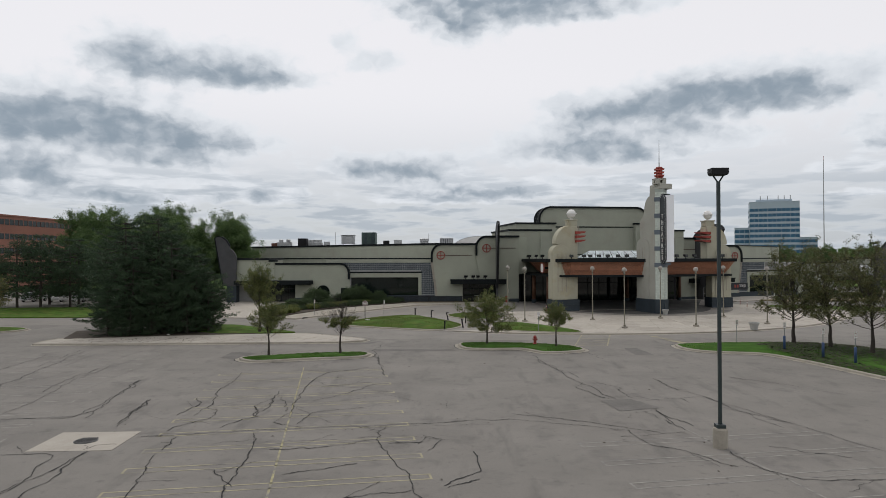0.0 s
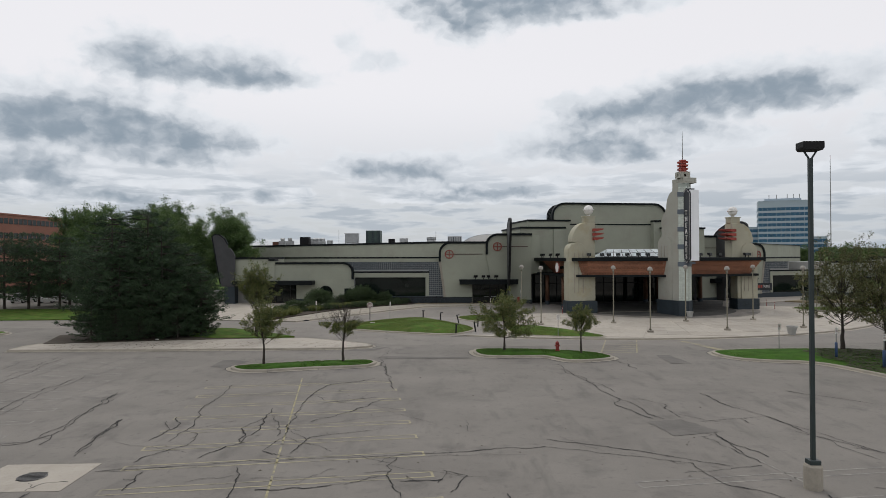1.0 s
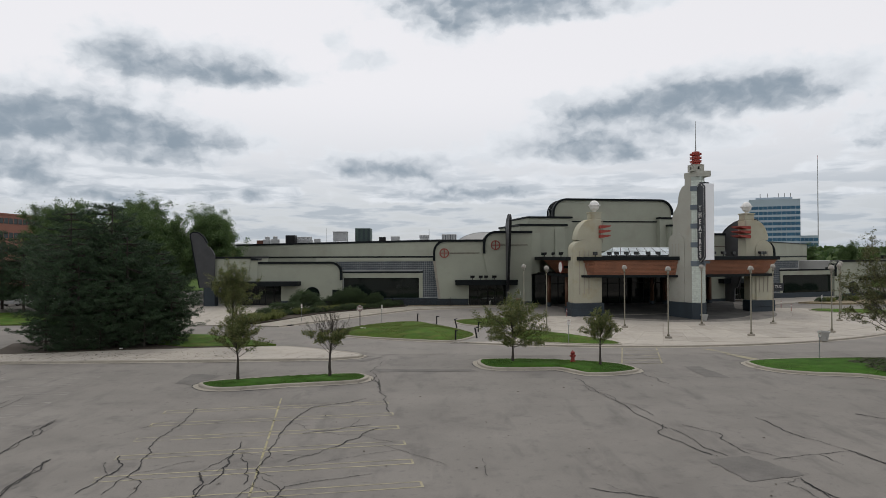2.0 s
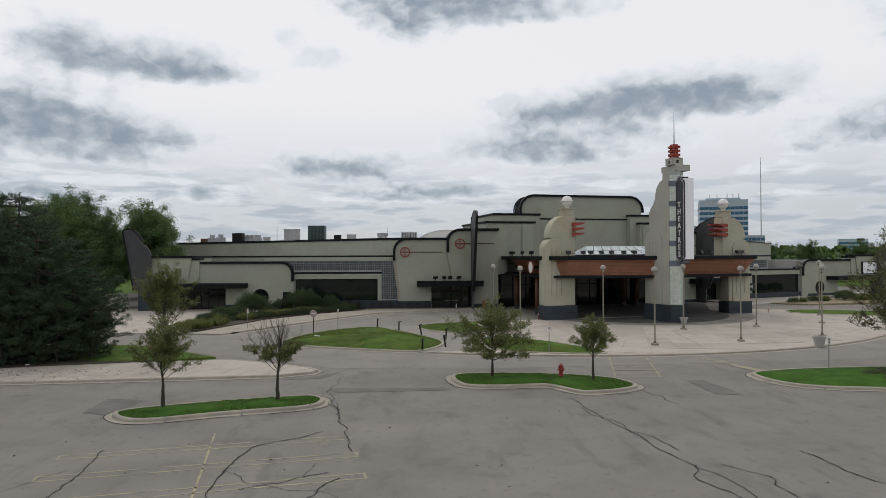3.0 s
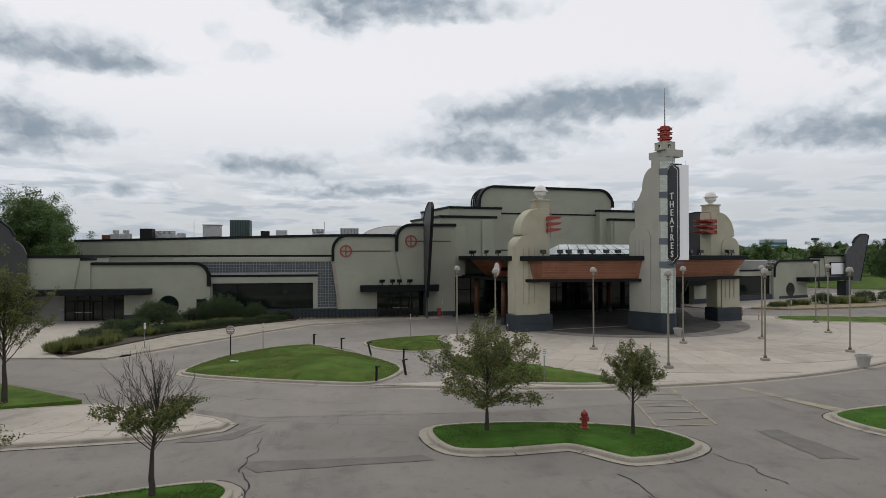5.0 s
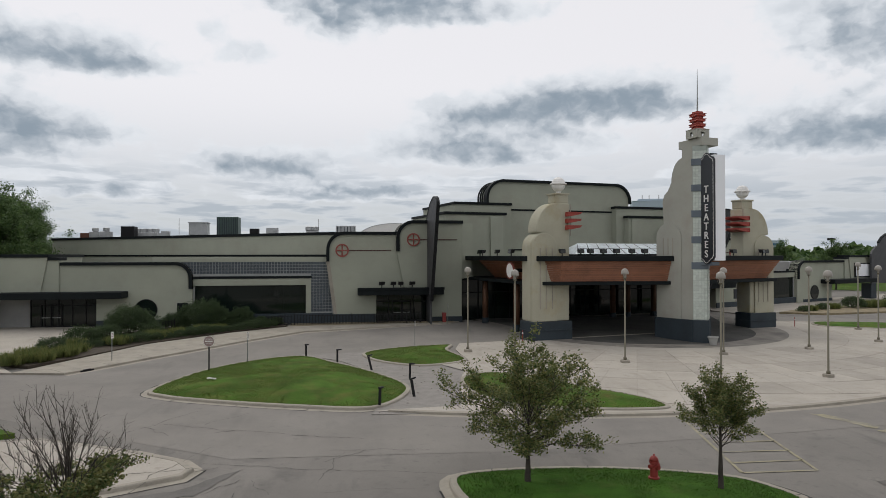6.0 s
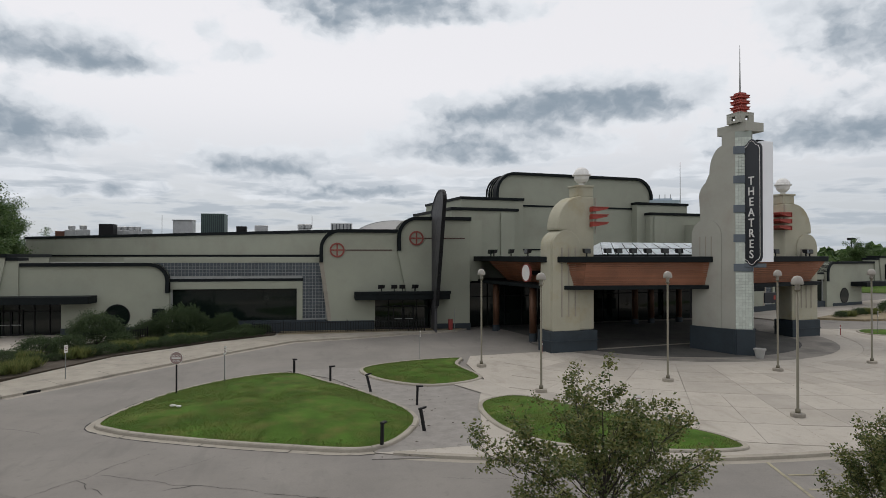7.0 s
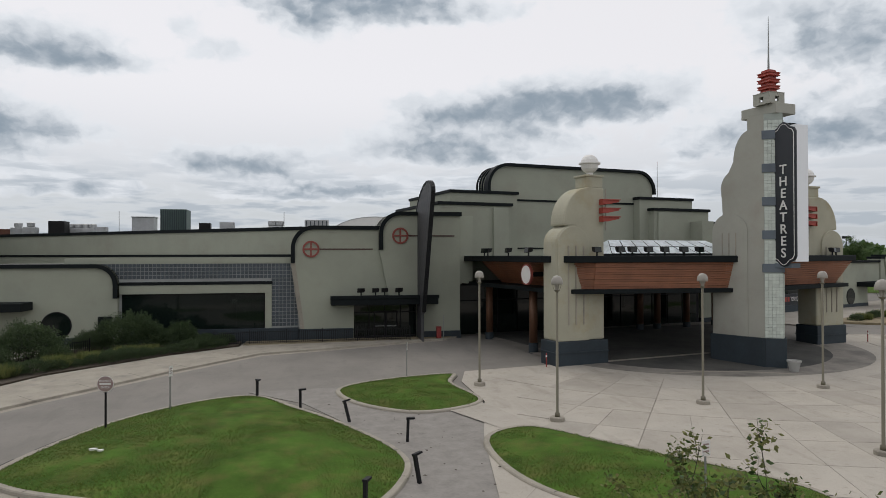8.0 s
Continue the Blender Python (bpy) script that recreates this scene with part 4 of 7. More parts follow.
hp("hall_coping", band_along([(-8.85, 12.0)] + arc(-7.05, 13.1, 1.8, 180, 90, 10) + arc(7.05, 13.1, 1.8, 90, 0, 10) + [(8.85, 12.9)], -0.0001 - 0.26, "y", 16.45, 17.2), dark_trim, "dark rounded roof edge")
for k in range(4):
    y0 = 17.3 + 0.42 * k
    e = 0.06 * (k + 1)
    hp("shoulder_rib", band_along([(-8.85 - e, 12.3)] + arc(-7.05 - e, 13.1 + .0, 1.8, 180, 90, 10), -0.13, "y", y0, y0 + .16), dark_trim, "dark curved rib")
hp("wall_line", box(-6.6, 6.84, 16.63, 16.7, 11.83, 12.0), dark_trim)
hp("wall_line", box(6.77, 6.9, 16.62, 16.7, 7.0, 11.83), dark_trim)
hp("wall_line", box(-6.6, -1.0, 16.64, 16.7, 7.55, 7.68), dark_trim)
for sgn in (-1, 1):
    def mb(x0, x1, *r, sgn=sgn, **k):
        a, b = sorted((sgn * x0, sgn * x1))
        return box(a, b, *r, **k)
    hp("shoulder_block", mb(6.6, 13.0, 15.8, 26, 6.0, 12.3), stucco, "beige stepped shoulder block")
    hp("shoulder_coping", mb(6.5, 13.1, 15.65, 26.1, 12.3, 12.55, bevel=0.02), dark_trim)
    hp("lower_block", mb(7.66, 14.3, 15.0, 26, 5.0, 11.2), stucco, "beige stepped shoulder block")
    hp("lower_coping", mb(7.5, 14.45, 14.85, 26.1, 11.2, 11.46, bevel=0.02), dark_trim)
    hp("pilaster", mb(8.0, 9.4, 14.8, 15.0, 6.5, 11.05, bevel=0.03), stucco)
    hp("wall_return", mb(12.0, 13.4, 13.4, 20, 4.75, 10.2), stucco)
hp("stage_block", box(-8.2, 8.2, 18.9, 40, 6.0, 12.6), stucco, "beige block behind the hall")
hp("entry_back", box(-13, 13, 15.2, 16.6, GZ, 6.8), stucco)
hf = hp("entry_glazing", box(-12.9, 12.9, 14.9, 15.1, GZ, 4.6), black_steel, "dark glazed entrance front")
for k in range(14):
    x = -12.6 + 1.8 * k
    part("pane", box(x + .06, x + 1.72, 14.82, 14.9, GZ + .1, 3.2), glass_dark, hf)
    part("pane", box(x + .06, x + 1.72, 14.82, 14.9, 3.3, 4.5), glass_dark, hf)


# ---------------------------------------------------------------- entrance canopy
canopy = thing("entrance_canopy", "dark-roofed entrance canopy with red-brown slatted fascia and copper columns", "canopy", ENTRY)
roof_plan = [(-11.75, -1.05), (-.75, -3.6), (.75, -3.6), (13.0, -1.05), (13.6, 1.0), (13.6, 11.4), (12.9, 15.2), (-12.6, 15.2), (-13.0, 11.4), (-13.0, 1.0)]
part("roof_slab", prism(roof_plan, "z", 6.55, 6.97, bevel=0.05), dark_trim, canopy, "flat roof with a dark thick edge")
soffit_plan = [(-11.15, -1.0), (-1.2, -3.2), (1.2, -3.2), (12.3, -.95), (12.6, .8), (12.6, 11), (12.3, 15), (-12.3, 15), (-12.5, 11), (-12.5, .8)]
part("soffit", prism(soffit_plan, "z", 4.62, 4.9, bevel=0.04), dark_trim, canopy, "dark soffit trim")


def fascia(a, b, tuck, ends, n=11):
    """Lapped boards between two plan points; they step inwards and shorten downwards."""
    a, b = Vector(a), Vector(b)
    d = (b - a).normalized()
    nrm = Vector((-d.y, d.x))
    core = [a + d * (ends[0] + .1) + nrm * (tuck + .12), b - d * (ends[1] + .1) + nrm * (tuck + .12), b - d * (ends[1] + .1) + nrm * (tuck + 1.0), a + d * (ends[0] + .1) + nrm * (tuck + 1.0)]
    fa = part("fascia", prism([(v.x, v.y) for v in core], "z", 4.8, 6.6), dark_trim, canopy, "red-brown slatted timber fascia")
    fh = (6.55 - 4.9) / n
    for k in range(n):
        t0, t1 = k / n, (k + 1) / n
        z1, z0 = 6.55 - fh * k, 6.55 - fh * (k + 1) + .016
        bm = bmesh.new()
        top = [a + d * ends[0] * t0 + nrm * (tuck * t0 + .02), b - d * ends[1] * t0 + nrm * (tuck * t0 + .02)]
        low = [a + d * ends[0] * t1 + nrm * (tuck * t1 - .02), b - d * ends[1] * t1 + nrm * (tuck * t1 - .02)]
        back = nrm * .3
        v = [bm.verts.new((q.x, q.y, z)) for q, z in ((low[0], z0), (low[1], z0), (top[1], z1), (top[0], z1), (low[0] + back, z0), (low[1] + back, z0), (top[1] + back, z1), (top[0] + back, z1))]
        for q in ((0, 1, 2, 3), (7, 6, 5, 4), (0, 4, 5, 1), (3, 2, 6, 7), (0, 3, 7, 4), (1, 5, 6, 2)):
            bm.faces.new([v[i] for i in q])
        bmesh.ops.recalc_face_normals(bm, faces=bm.faces)
        part("slat", bm, wood_mat, fa)
    return fa


fascia((-10.42, -1.17), (-1.0, -3.3), 0.35, (.0, .4))
fascia((-11.5, -.28), (-10.42, -1.12), 0.35, (.45, .0))
fascia((1.0, -2.9), (12.7, -.95), 0.6, (.5, 1.2))
fascia((-12.3, 11.2), (-12.3, 1.0), 1.5, (.6, .0))
fascia((12.7, 1.0), (12.7, 11.2), 1.3, (.0, 1.2))
for x, y in ((-11.5, 4.6), (-11.5, 11.4), (11.5, 11.4), (3.05, 11.4), (4.9, 11.4), (8.2, 11.4)):
    part("column", tube([(x, y, GZ + .6), (x, y, 4.7)], 0.29, sides=20), copper, canopy, "round copper-coloured column", smooth=True)
    part("column_base", tube([(x, y, GZ - .3), (x, y, GZ + .6)], 0.33, sides=20), base_mat, canopy)
clock = part("clock_sign", prism(arc(3.15, 5.74, .7, 0, 360, 32)[:-1], "x", -12.88, -12.74), rosette_mat, canopy, "round white clock face in a red ring")
part("clock_bracket", box(-12.74, -11.4, 3.0, 3.3, 5.6, 5.9), dark_trim, clock)
part("clock_face", prism(arc(3.15, 5.74, .6, 0, 360, 32)[:-1], "x", -12.9, -12.881), white_paint, clock)

# hipped skylight on the canopy roof
sky_l = thing("skylight", "low hipped glass skylight with pale blue panes", "skylight", ENTRY @ pose(0, 0, 6.97))
x0, x1, y0, y1, rh = -7.2, 3.9, 1.6, 5.4, 0.95
part("skylight_curb", box(x0 - .1, x1 + .1, y0 - .1, y1 + .1, 0, 0.14), dark_trim, sky_l)
ym = (y0 + y1) / 2
n = 9
for k in range(n):
    a0, a1 = x0 + (x1 - x0) * k / n, x0 + (x1 - x0) * (k + 1) / n
    b0, b1 = x0 + 1.1 + (x1 - x0 - 2.2) * k / n, x0 + 1.1 + (x1 - x0 - 2.2) * (k + 1) / n
    for ya in (y0, y1):
        for lo, hi in ((0.0, .48), (.52, 1.0)):
            bm = bmesh.new()
            q = []
            for (ca, cb), t in (((a0 + .04, b0 + .04), lo), ((a1 - .04, b1 - .04), lo), ((a1 - .04, b1 - .04), hi), ((a0 + .04, b0 + .04), hi)):
                q.append(bm.verts.new((ca + (cb - ca) * t, ya + (ym - ya) * t, .16 + rh * t)))
            bm.faces.new(q)
            bmesh.ops.solidify(bm, geom=bm.faces[:], thickness=0.03)
            part("pane", bm, skylight_mat, sky_l)
for xa, sg in ((x0, 1), (x1, -1)):
    bm = bmesh.new()
    bm.faces.new([bm.verts.new(c) for c in ((xa, y0, .14), (xa, y1, .14), (xa + sg * 1.1, ym, rh + .14))])
    bmesh.ops.solidify(bm, geom=bm.faces[:], thickness=0.03)
    part("end_pane", bm, skylight_mat, sky_l)
part("skylight_frame", prism([(y0 + .06, .12), (y1 - .06, .12), (ym, rh + .1)], "x", x0 + 1.1, x1 - 1.1), black_steel, sky_l)


# ---------------------------------------------------------------- entrance towers
def tower(flip, inner):
    root = thing("entrance_tower", "cream stucco tower with scalloped shoulder, red prongs and a white globe", "tower", ENTRY @ pose(0, 0.4, 0), group="towers beside the entrance")

    def p(nm, bm, mat, label="", smooth=False, parent=None):
        return part(nm, bm, mat, parent or root, label, smooth, not flip)

    foot = [(inner, 1.7), (inner, 4.7), (9.1, 4.75)] if inner > 9.1 else [(9.1, 1.7)]
    prof = foot + [(9.1, 11.3), (10.2, 11.3)] + arc(10.2, 8.95, 1.9, 90, 4, 16, ry=2.35) + [(12.1, 8.86)] + arc(11.45, 7.7, 1.18, 74, 0, 10) + [(12.63, 1.7)]
    p("shaft", prism(prof, "y", -0.6, 1.0, bevel=0.13), stucco_side, "cream stucco shaft with two scalloped lobes")
    p("front_lobe", prism([(10.33, 1.7)] + arc(11.45, 7.7, 1.12, 180, 0, 16) + [(12.57, 1.7)], "y", -0.72, -0.55, bevel=0.04), stucco_side, "raised round-topped panel")
    for x in (10.75, 11.3, 11.85):
        p("flute", box(x - .045, x + .045, -0.76, -0.721, 2.7, 7.6), kerb_mat, "shallow vertical groove")
    p("stem", box(9.1, 10.35, -0.45, 0.75, 11.3, 12.05, bevel=0.05), stucco_side)
    p("stem_cap", box(9.02, 10.43, -0.53, 0.83, 11.98, 12.12, bevel=0.03), stucco_side)
    p("globe", lathe([(.2, 12.15), (.22, 12.3), (.36, 12.38), (.5, 12.55), (.55, 12.74), (.56, 12.83), (.68, 12.85), (.69, 12.9), (.68, 12.95), (.56, 12.97), (.53, 13.12), (.42, 13.3), (.24, 13.43), (.05, 13.47)], at=(9.7, .1, 0), sides=28), white_paint, "white globe finial with a disc", smooth=False)
    for z in (9.31, 9.85, 10.39):
        prong = p("red_prong", prism([(9.42, z - .17), (9.42, z + .1), (8.2, z + .1), (8.2, z + .0), (9.1, z - .17)], "y", -.98, .85, bevel=0.015), red_paint, "red steel prong")
        p("prong_flange", prism([(9.46, z + .101), (9.46, z + .16), (8.14, z + .16), (8.14, z + .101)], "y", -1.04, .9), red_paint, parent=prong)
        p("prong_end", box(9.43, 9.49, -1.02, -.61, z - .2, z + .1), red_paint, parent=prong)
    p("rod", box(9.0, 9.06, -.68, -.62, 8.6, 11.2), kerb_mat)
    p("base", box(inner - .15, 12.78, -0.8, 1.05, 0.0, 1.7, bevel=0.06), base_mat, "slate-coloured tiled base")
    p("base_course", box(inner - .2, 12.83, -0.85, 1.1, 0.95, 1.03, bevel=0.01), base_mat)
    return root


tower(False, 9.1)
tower(True, 9.85)

# ---------------------------------------------------------------- sign pylon
pylon = thing("sign_pylon", "tall beige theatre pylon with glass-block prow, blade sign and red spire", "pylon", ENTRY)
d = Vector((.91, -3.29)).normalized()


def flank(pts, w0, w1, flip, nm, mat, label=""):
    """A profile (distance from the back, height) stood on the prow's flank."""
    nr = Vector((d.y, -d.x))
    bm = bmesh.new()
    rings = []
    for w in (w0, w1):
        ring = []
        for s, z in pts:
            q = Vector((-1.7, -1.75)) + d * s + nr * w
            ring.append(bm.verts.new((q.x, q.y, z)))
        rings.append(ring)
    k = len(pts)
    bm.faces.new(rings[0]), bm.faces.new(rings[1][::-1])
    for i in range(k):
        bm.faces.new((rings[0][i], rings[1][i], rings[1][(i + 1) % k], rings[0][(i + 1) % k]))
    bmesh.ops.recalc_face_normals(bm, faces=bm.faces)
    return part(nm, bm, mat, pylon, label, flip=flip)


for fl in (False, True):
    prof = [(0, 1.9), (0, 8.5)] + arc(1.25, 8.5, 1.25, 180, 115, 8, ry=1.2) + [(.62, 11.2)] + arc(1.65, 11.2, 1.05, 180, 120, 8, ry=1.25) + [(1.42, 12.9)] + arc(2.55, 12.9, 1.1, 180, 95, 10, ry=1.95) + [(2.5, 15.7), (3.42, 15.7), (3.42, 1.9)]
    flank(prof, -0.45, 0.0, fl, "flank_wall", stucco_pale, "beige stucco flank with three scalloped lobes")
    flank([(.12, 1.9)] + arc(1.25, 8.5, 1.13, 180, 0, 16) + [(2.38, 1.9)], 0.0, 0.08, fl, "flank_lobe", stucco_pale, "raised round-topped panel")
    for s in (.7, 1.15, 1.6):
        flank([(s, 6.7), (s, 8.4), (s + .06, 8.4), (s + .06, 6.7)], 0.08, 0.1, fl, "flute", kerb_mat)
    flank([(-.1, -.1), (-.1, 1.9), (3.5, 1.9), (3.5, -.1)], -0.5, 0.12, fl, "base_flank", base_mat, "slate-coloured tiled base")
core = [(-1.3, -1.75), (-.6, -5.0), (0, -5.6), (.6, -5.0), (1.3, -1.75)]
part("core", prism(core, "z", 0.1, 8.0), stucco_pale, pylon)
part("core_middle", prism([(-1.0, -2.6), (-.6, -5.0), (0, -5.6), (.6, -5.0), (1.0, -2.6)], "z", 8.0, 11.0), stucco_pale, pylon)
part("core_top", prism([(-.7, -3.7), (-.6, -5.0), (0, -5.6), (.6, -5.0), (.7, -3.7)], "z", 11.0, 15.7), stucco_pale, pylon)
part("prow_base", prism([(-.95, -5.0), (0, -5.95), (.95, -5.0), (.5, -4.4), (-.5, -4.4)], "z", -.1, 1.9, bevel=0.04), base_mat, pylon, "slate-coloured tiled base")
# glass blocks, course by course, on both faces of the prow
nose = Vector((0, -5.75))
for sgn in (-1, 1):
    e = Vector((sgn * .80, -5.04))
    dd = (e - nose)
    L = dd.length
    dd.normalize()
    ang = math.degrees(math.atan2(dd.y, dd.x))
    cell = 0.205
    gb = bmesh.new()
    box(.005, cell - .005, -.04, .04, .005, cell - .005, gb, bevel=0.012)
    me = bpy.data.meshes.new("glass_block")
    gb.to_mesh(me)
    gb.free()
    me.materials.append(glass_block)
    rest = bmesh.new()
    for j in range(65):
        z = 1.95 + cell * j
        if any(abs(z + .1 - b) < .28 for b in (6.2, 8.25, 10.3, 12.35, 14.4)):
            continue
        for k in range(5):
            q = nose + dd * (k * cell + .03)
            if sgn < 0:
                piece("glass_block", me, pylon, pose(q.x, q.y, z, 0, 0, ang))
            else:
                had = len(rest.verts)
                rest.from_mesh(me)
                rest.verts.ensure_lookup_table()
                bmesh.ops.transform(rest, matrix=pose(q.x, q.y, z, 0, 0, ang), verts=rest.verts[had:])
    if sgn > 0:
        part("glass_blocks", rest, glass_block, pylon, "pale glass blocks")
    part("grout_back", prism([tuple(nose + dd * .02), tuple(e), tuple(e + Vector((-sgn * .2, .2))), (0, -5.5)], "z", 1.9, 15.7), block_joint, pylon)
for z in (6.2, 8.25, 10.3, 12.35, 14.4):
    part("prow_band", prism([(-.9, -5.0), (0, -5.84), (.9, -5.0), (.6, -4.6), (-.6, -4.6)], "z", z - .27, z + .27, bevel=0.02), band_mat, pylon, "blue-grey metal band")
part("sign_bracket", prism([(-.5, -5.0), (-.2, -6.5), (.5, -6.5), (.7, -5.0)], "z", 6.22, 6.5, bevel=0.03), band_mat, pylon)
part("cap_slab", box(-.45, 1.2, -5.65, -3.0, 15.7, 16.33, bevel=0.03), stucco_pale, pylon, "thick beige cap")
# square lantern with a small opening in each face
for k in range(4):
    wall = part("lantern", hole_wall(-.62, .5, 16.33, 17.0, [(-.16, .14, 16.48, 16.8)], -.62, -.5), stucco_pale, pylon, "beige lantern wall with a small opening")
    wall.matrix_local = pose(-.08, -4.8, 0, 0, 0, 90 * k)
part("lantern_roof", box(-.72, .56, -5.44, -4.16, 17.0, 17.05, bevel=0.01), stucco_pale, pylon)


def square_tier(nm, rows, label):
    """A stack of squares, each a half width and a height."""
    bm = bmesh.new()
    rings = [[bm.verts.new((-.08 + w * c, -4.8 + w * t, z)) for c, t in ((-1, -1), (1, -1), (1, 1), (-1, 1))] for w, z in rows]
    for ra, rb in zip(rings, rings[1:]):
        for i in range(4):
            bm.faces.new((ra[i], ra[(i + 1) % 4], rb[(i + 1) % 4], rb[i]))
    bm.faces.new(rings[0][::-1]), bm.faces.new(rings[-1])
    return part(nm, bm, red_paint, pylon, label)


square_tier("red_skirt", ((.44, 17.05), (.45, 17.1), (.33, 17.16), (.33, 17.22)), "red enamel skirt")
for k in range(3):
    z = 17.2 + .41 * k
    square_tier("red_tier", ((.3, z), (.3, z + .05), (.38, z + .06), (.47, z + .1), (.42, z + .17), (.42, z + .21), (.48, z + .27), (.48, z + .3), (.3, z + .31), (.3, z + .42)), "red flared enamel tier")
square_tier("red_cap", ((.28, 18.43), (.28, 18.5), (.1, 18.53)), "small red cap")
part("spire", tube([(-.08, -4.8, 18.4), (-.08, -4.8, 19.6), (-.08, -4.8, 21.9)], [.07, .045, .015], sides=8), steel, pylon, "thin steel spire")

# blade sign: white blank front, black side with letters
sign = part("sign_box", box(-.24, .8, -6.82, -5.3, 6.6, 14.8, bevel=0.03), white_panel, pylon, "blank white blade sign with a black lettered side")
part("sign_back", box(.0, .6, -6.2, -5.4, 14.8, 15.0), dark_trim, sign)
side = [(-6.95, 6.9), (-6.95, 14.4), (-6.8, 14.62), (-6.5, 14.72), (-6.25, 14.95), (-6.0, 15.04), (-5.75, 14.95), (-5.5, 14.72), (-5.2, 14.62), (-5.05, 14.4), (-5.05, 6.9), (-5.2, 6.68), (-5.5, 6.58), (-5.75, 6.36), (-6.0, 6.28), (-6.25, 6.36), (-6.5, 6.58), (-6.8, 6.68)]
side = [(-6.06 + (a + 6.0) * .9, b) for a, b in side]
part("black_side", prism(side, "x", -.36, -.245, bevel=0.015), black_panel, sign, "black notched side panel")
mid = Vector((-6.06, 10.66))
inner = [tuple(mid + Vector(((q[0] + 6.06) * .88, (q[1] - 10.66) * .975))) for q in side]
inner2 = [tuple(mid + Vector(((q[0] + 6.06) * .82, (q[1] - 10.66) * .968))) for q in side]
bm = bmesh.new()
for i in range(len(side)):
    j = (i + 1) % len(side)
    bm.faces.new([bm.verts.new((-.366, q[0], q[1])) for q in (inner[i], inner[j], inner2[j], inner2[i])])
part("white_outline", bm, white_paint, sign)
for k, ch in enumerate("THEATRES"):
    cu = bpy.data.curves.new("letter", "FONT")
    cu.body, cu.size, cu.extrude, cu.align_x, cu.offset = ch, 0.80, 0.02, "CENTER", 0.008
    tmp = bpy.data.objects.new("tmp", cu)
    me = bpy.data.meshes.new_from_object(tmp)
    bpy.data.objects.remove(tmp)
    me.name = "letter"
    me.materials.append(white_paint)
    piece("letter", me, sign, Matrix(((0, 0, -1, -.38), (-1, 0, 0, -6.06), (0, 1, 0, 11.9 - .72 * k), (0, 0, 0, 1))))


# ---------------------------------------------------------------- marks on the lot
LOT = radians(10.7)
LE1, LE2 = Vector((math.cos(LOT), math.sin(LOT))), Vector((-math.sin(LOT), math.cos(LOT)))


def lot(a, b):
    return LE1 * a + LE2 * b


def strip(bm, p, q, w, dz):
    p, q = Vector(p), Vector(q)
    d = (q - p).normalized() * w / 2
    n = Vector((-d.y, d.x))
    bm.faces.new([bm.verts.new((v.x, v.y, ground_z(v.x, v.y) + dz)) for v in (p - n, q - n, q + n, p + n)])


def hairpins(a0, a1, b0, count, pitch, name, mat, mid=None, spine_mat=None):
    """A row of parking bays: a spine and looped dividers."""
    spine = bmesh.new()
    m = (a0 + a1) / 2 if mid is None else mid
    strip(spine, lot(m, b0 - 2), lot(m, b0 + pitch * (count - 1) + 2), 0.08, 0.006)
    ob = solid(name, spine, spine_mat or mat, "faded painted parking-bay lines", "markings", "structure")
    one = bmesh.new()
    for z in (-.24, .24):
        strip(one, (0, z), (a1 - a0, z), 0.085, 0.0)
    for x in (0.04, a1 - a0 - .04):
        strip(one, (x, -.28), (x, .28), 0.085, 0.0005)
    me = bpy.data.meshes.new("bay_line")
    one.to_mesh(me)
    one.free()
    me.materials.append(mat)
    for k in range(count):
        p = lot(a0, b0 + pitch * k)
        piece("bay_line", me, ob, pose(p.x, p.y, 0.006, 0, 0, 10.7))


hairpins(-6.55, 3.82, 13.6, 13, 2.316, "bay_lines", faint_paint, -1.42, paint_yellow)
hairpins(-23.6, -12.5, 20.6, 14, 2.375, "bay_lines_west", paint_white, -18.2)
hairpins(10.0, 20.65, 11.7, 6, 2.281, "bay_lines_east", paint_white, 15.3)
bm = bmesh.new()
for a, b in (((12.25, 60.02), (10.38, 52.89)), ((14.87, 60.09), (12.96, 52.71)), ((10.38, 52.89), (12.96, 52.71)), ((12.07, 58.75), (14.39, 58.44)), ((11.79, 57.49), (14.1, 57.17)), ((11.4, 56.22), (13.82, 55.99)), ((11.06, 55.05), (13.53, 54.82)), ((10.73, 53.87), (13.25, 53.74))):
    strip(bm, a, b, 0.11, 0.02)
for q in (((18.08, 59.49), (18.68, 59.39), (19.42, 57.11), (19.03, 56.83)), ((18.83, 56.63), (19.43, 56.62), (20.19, 54.14), (19.49, 53.95))):
    ring = []
    for p0, p1 in zip(q, q[1:] + q[:1]):
        for i in range(9):
            p = Vector(p0).lerp(Vector(p1), i / 9)
            ring.append(p + Vector((noise.noise((p.x * 3.1, p.y * 3.1, 1)), noise.noise((p.x * 3.1, p.y * 3.1, 7)))) * .22)
    bm.faces.new([bm.verts.new((p.x, p.y, 0.018)) for p in ring])
bmesh.ops.recalc_face_normals(bm, faces=bm.faces)
solid("crossing_lines", bm, faint_paint, "faded yellow crossing lines", "markings", "structure")


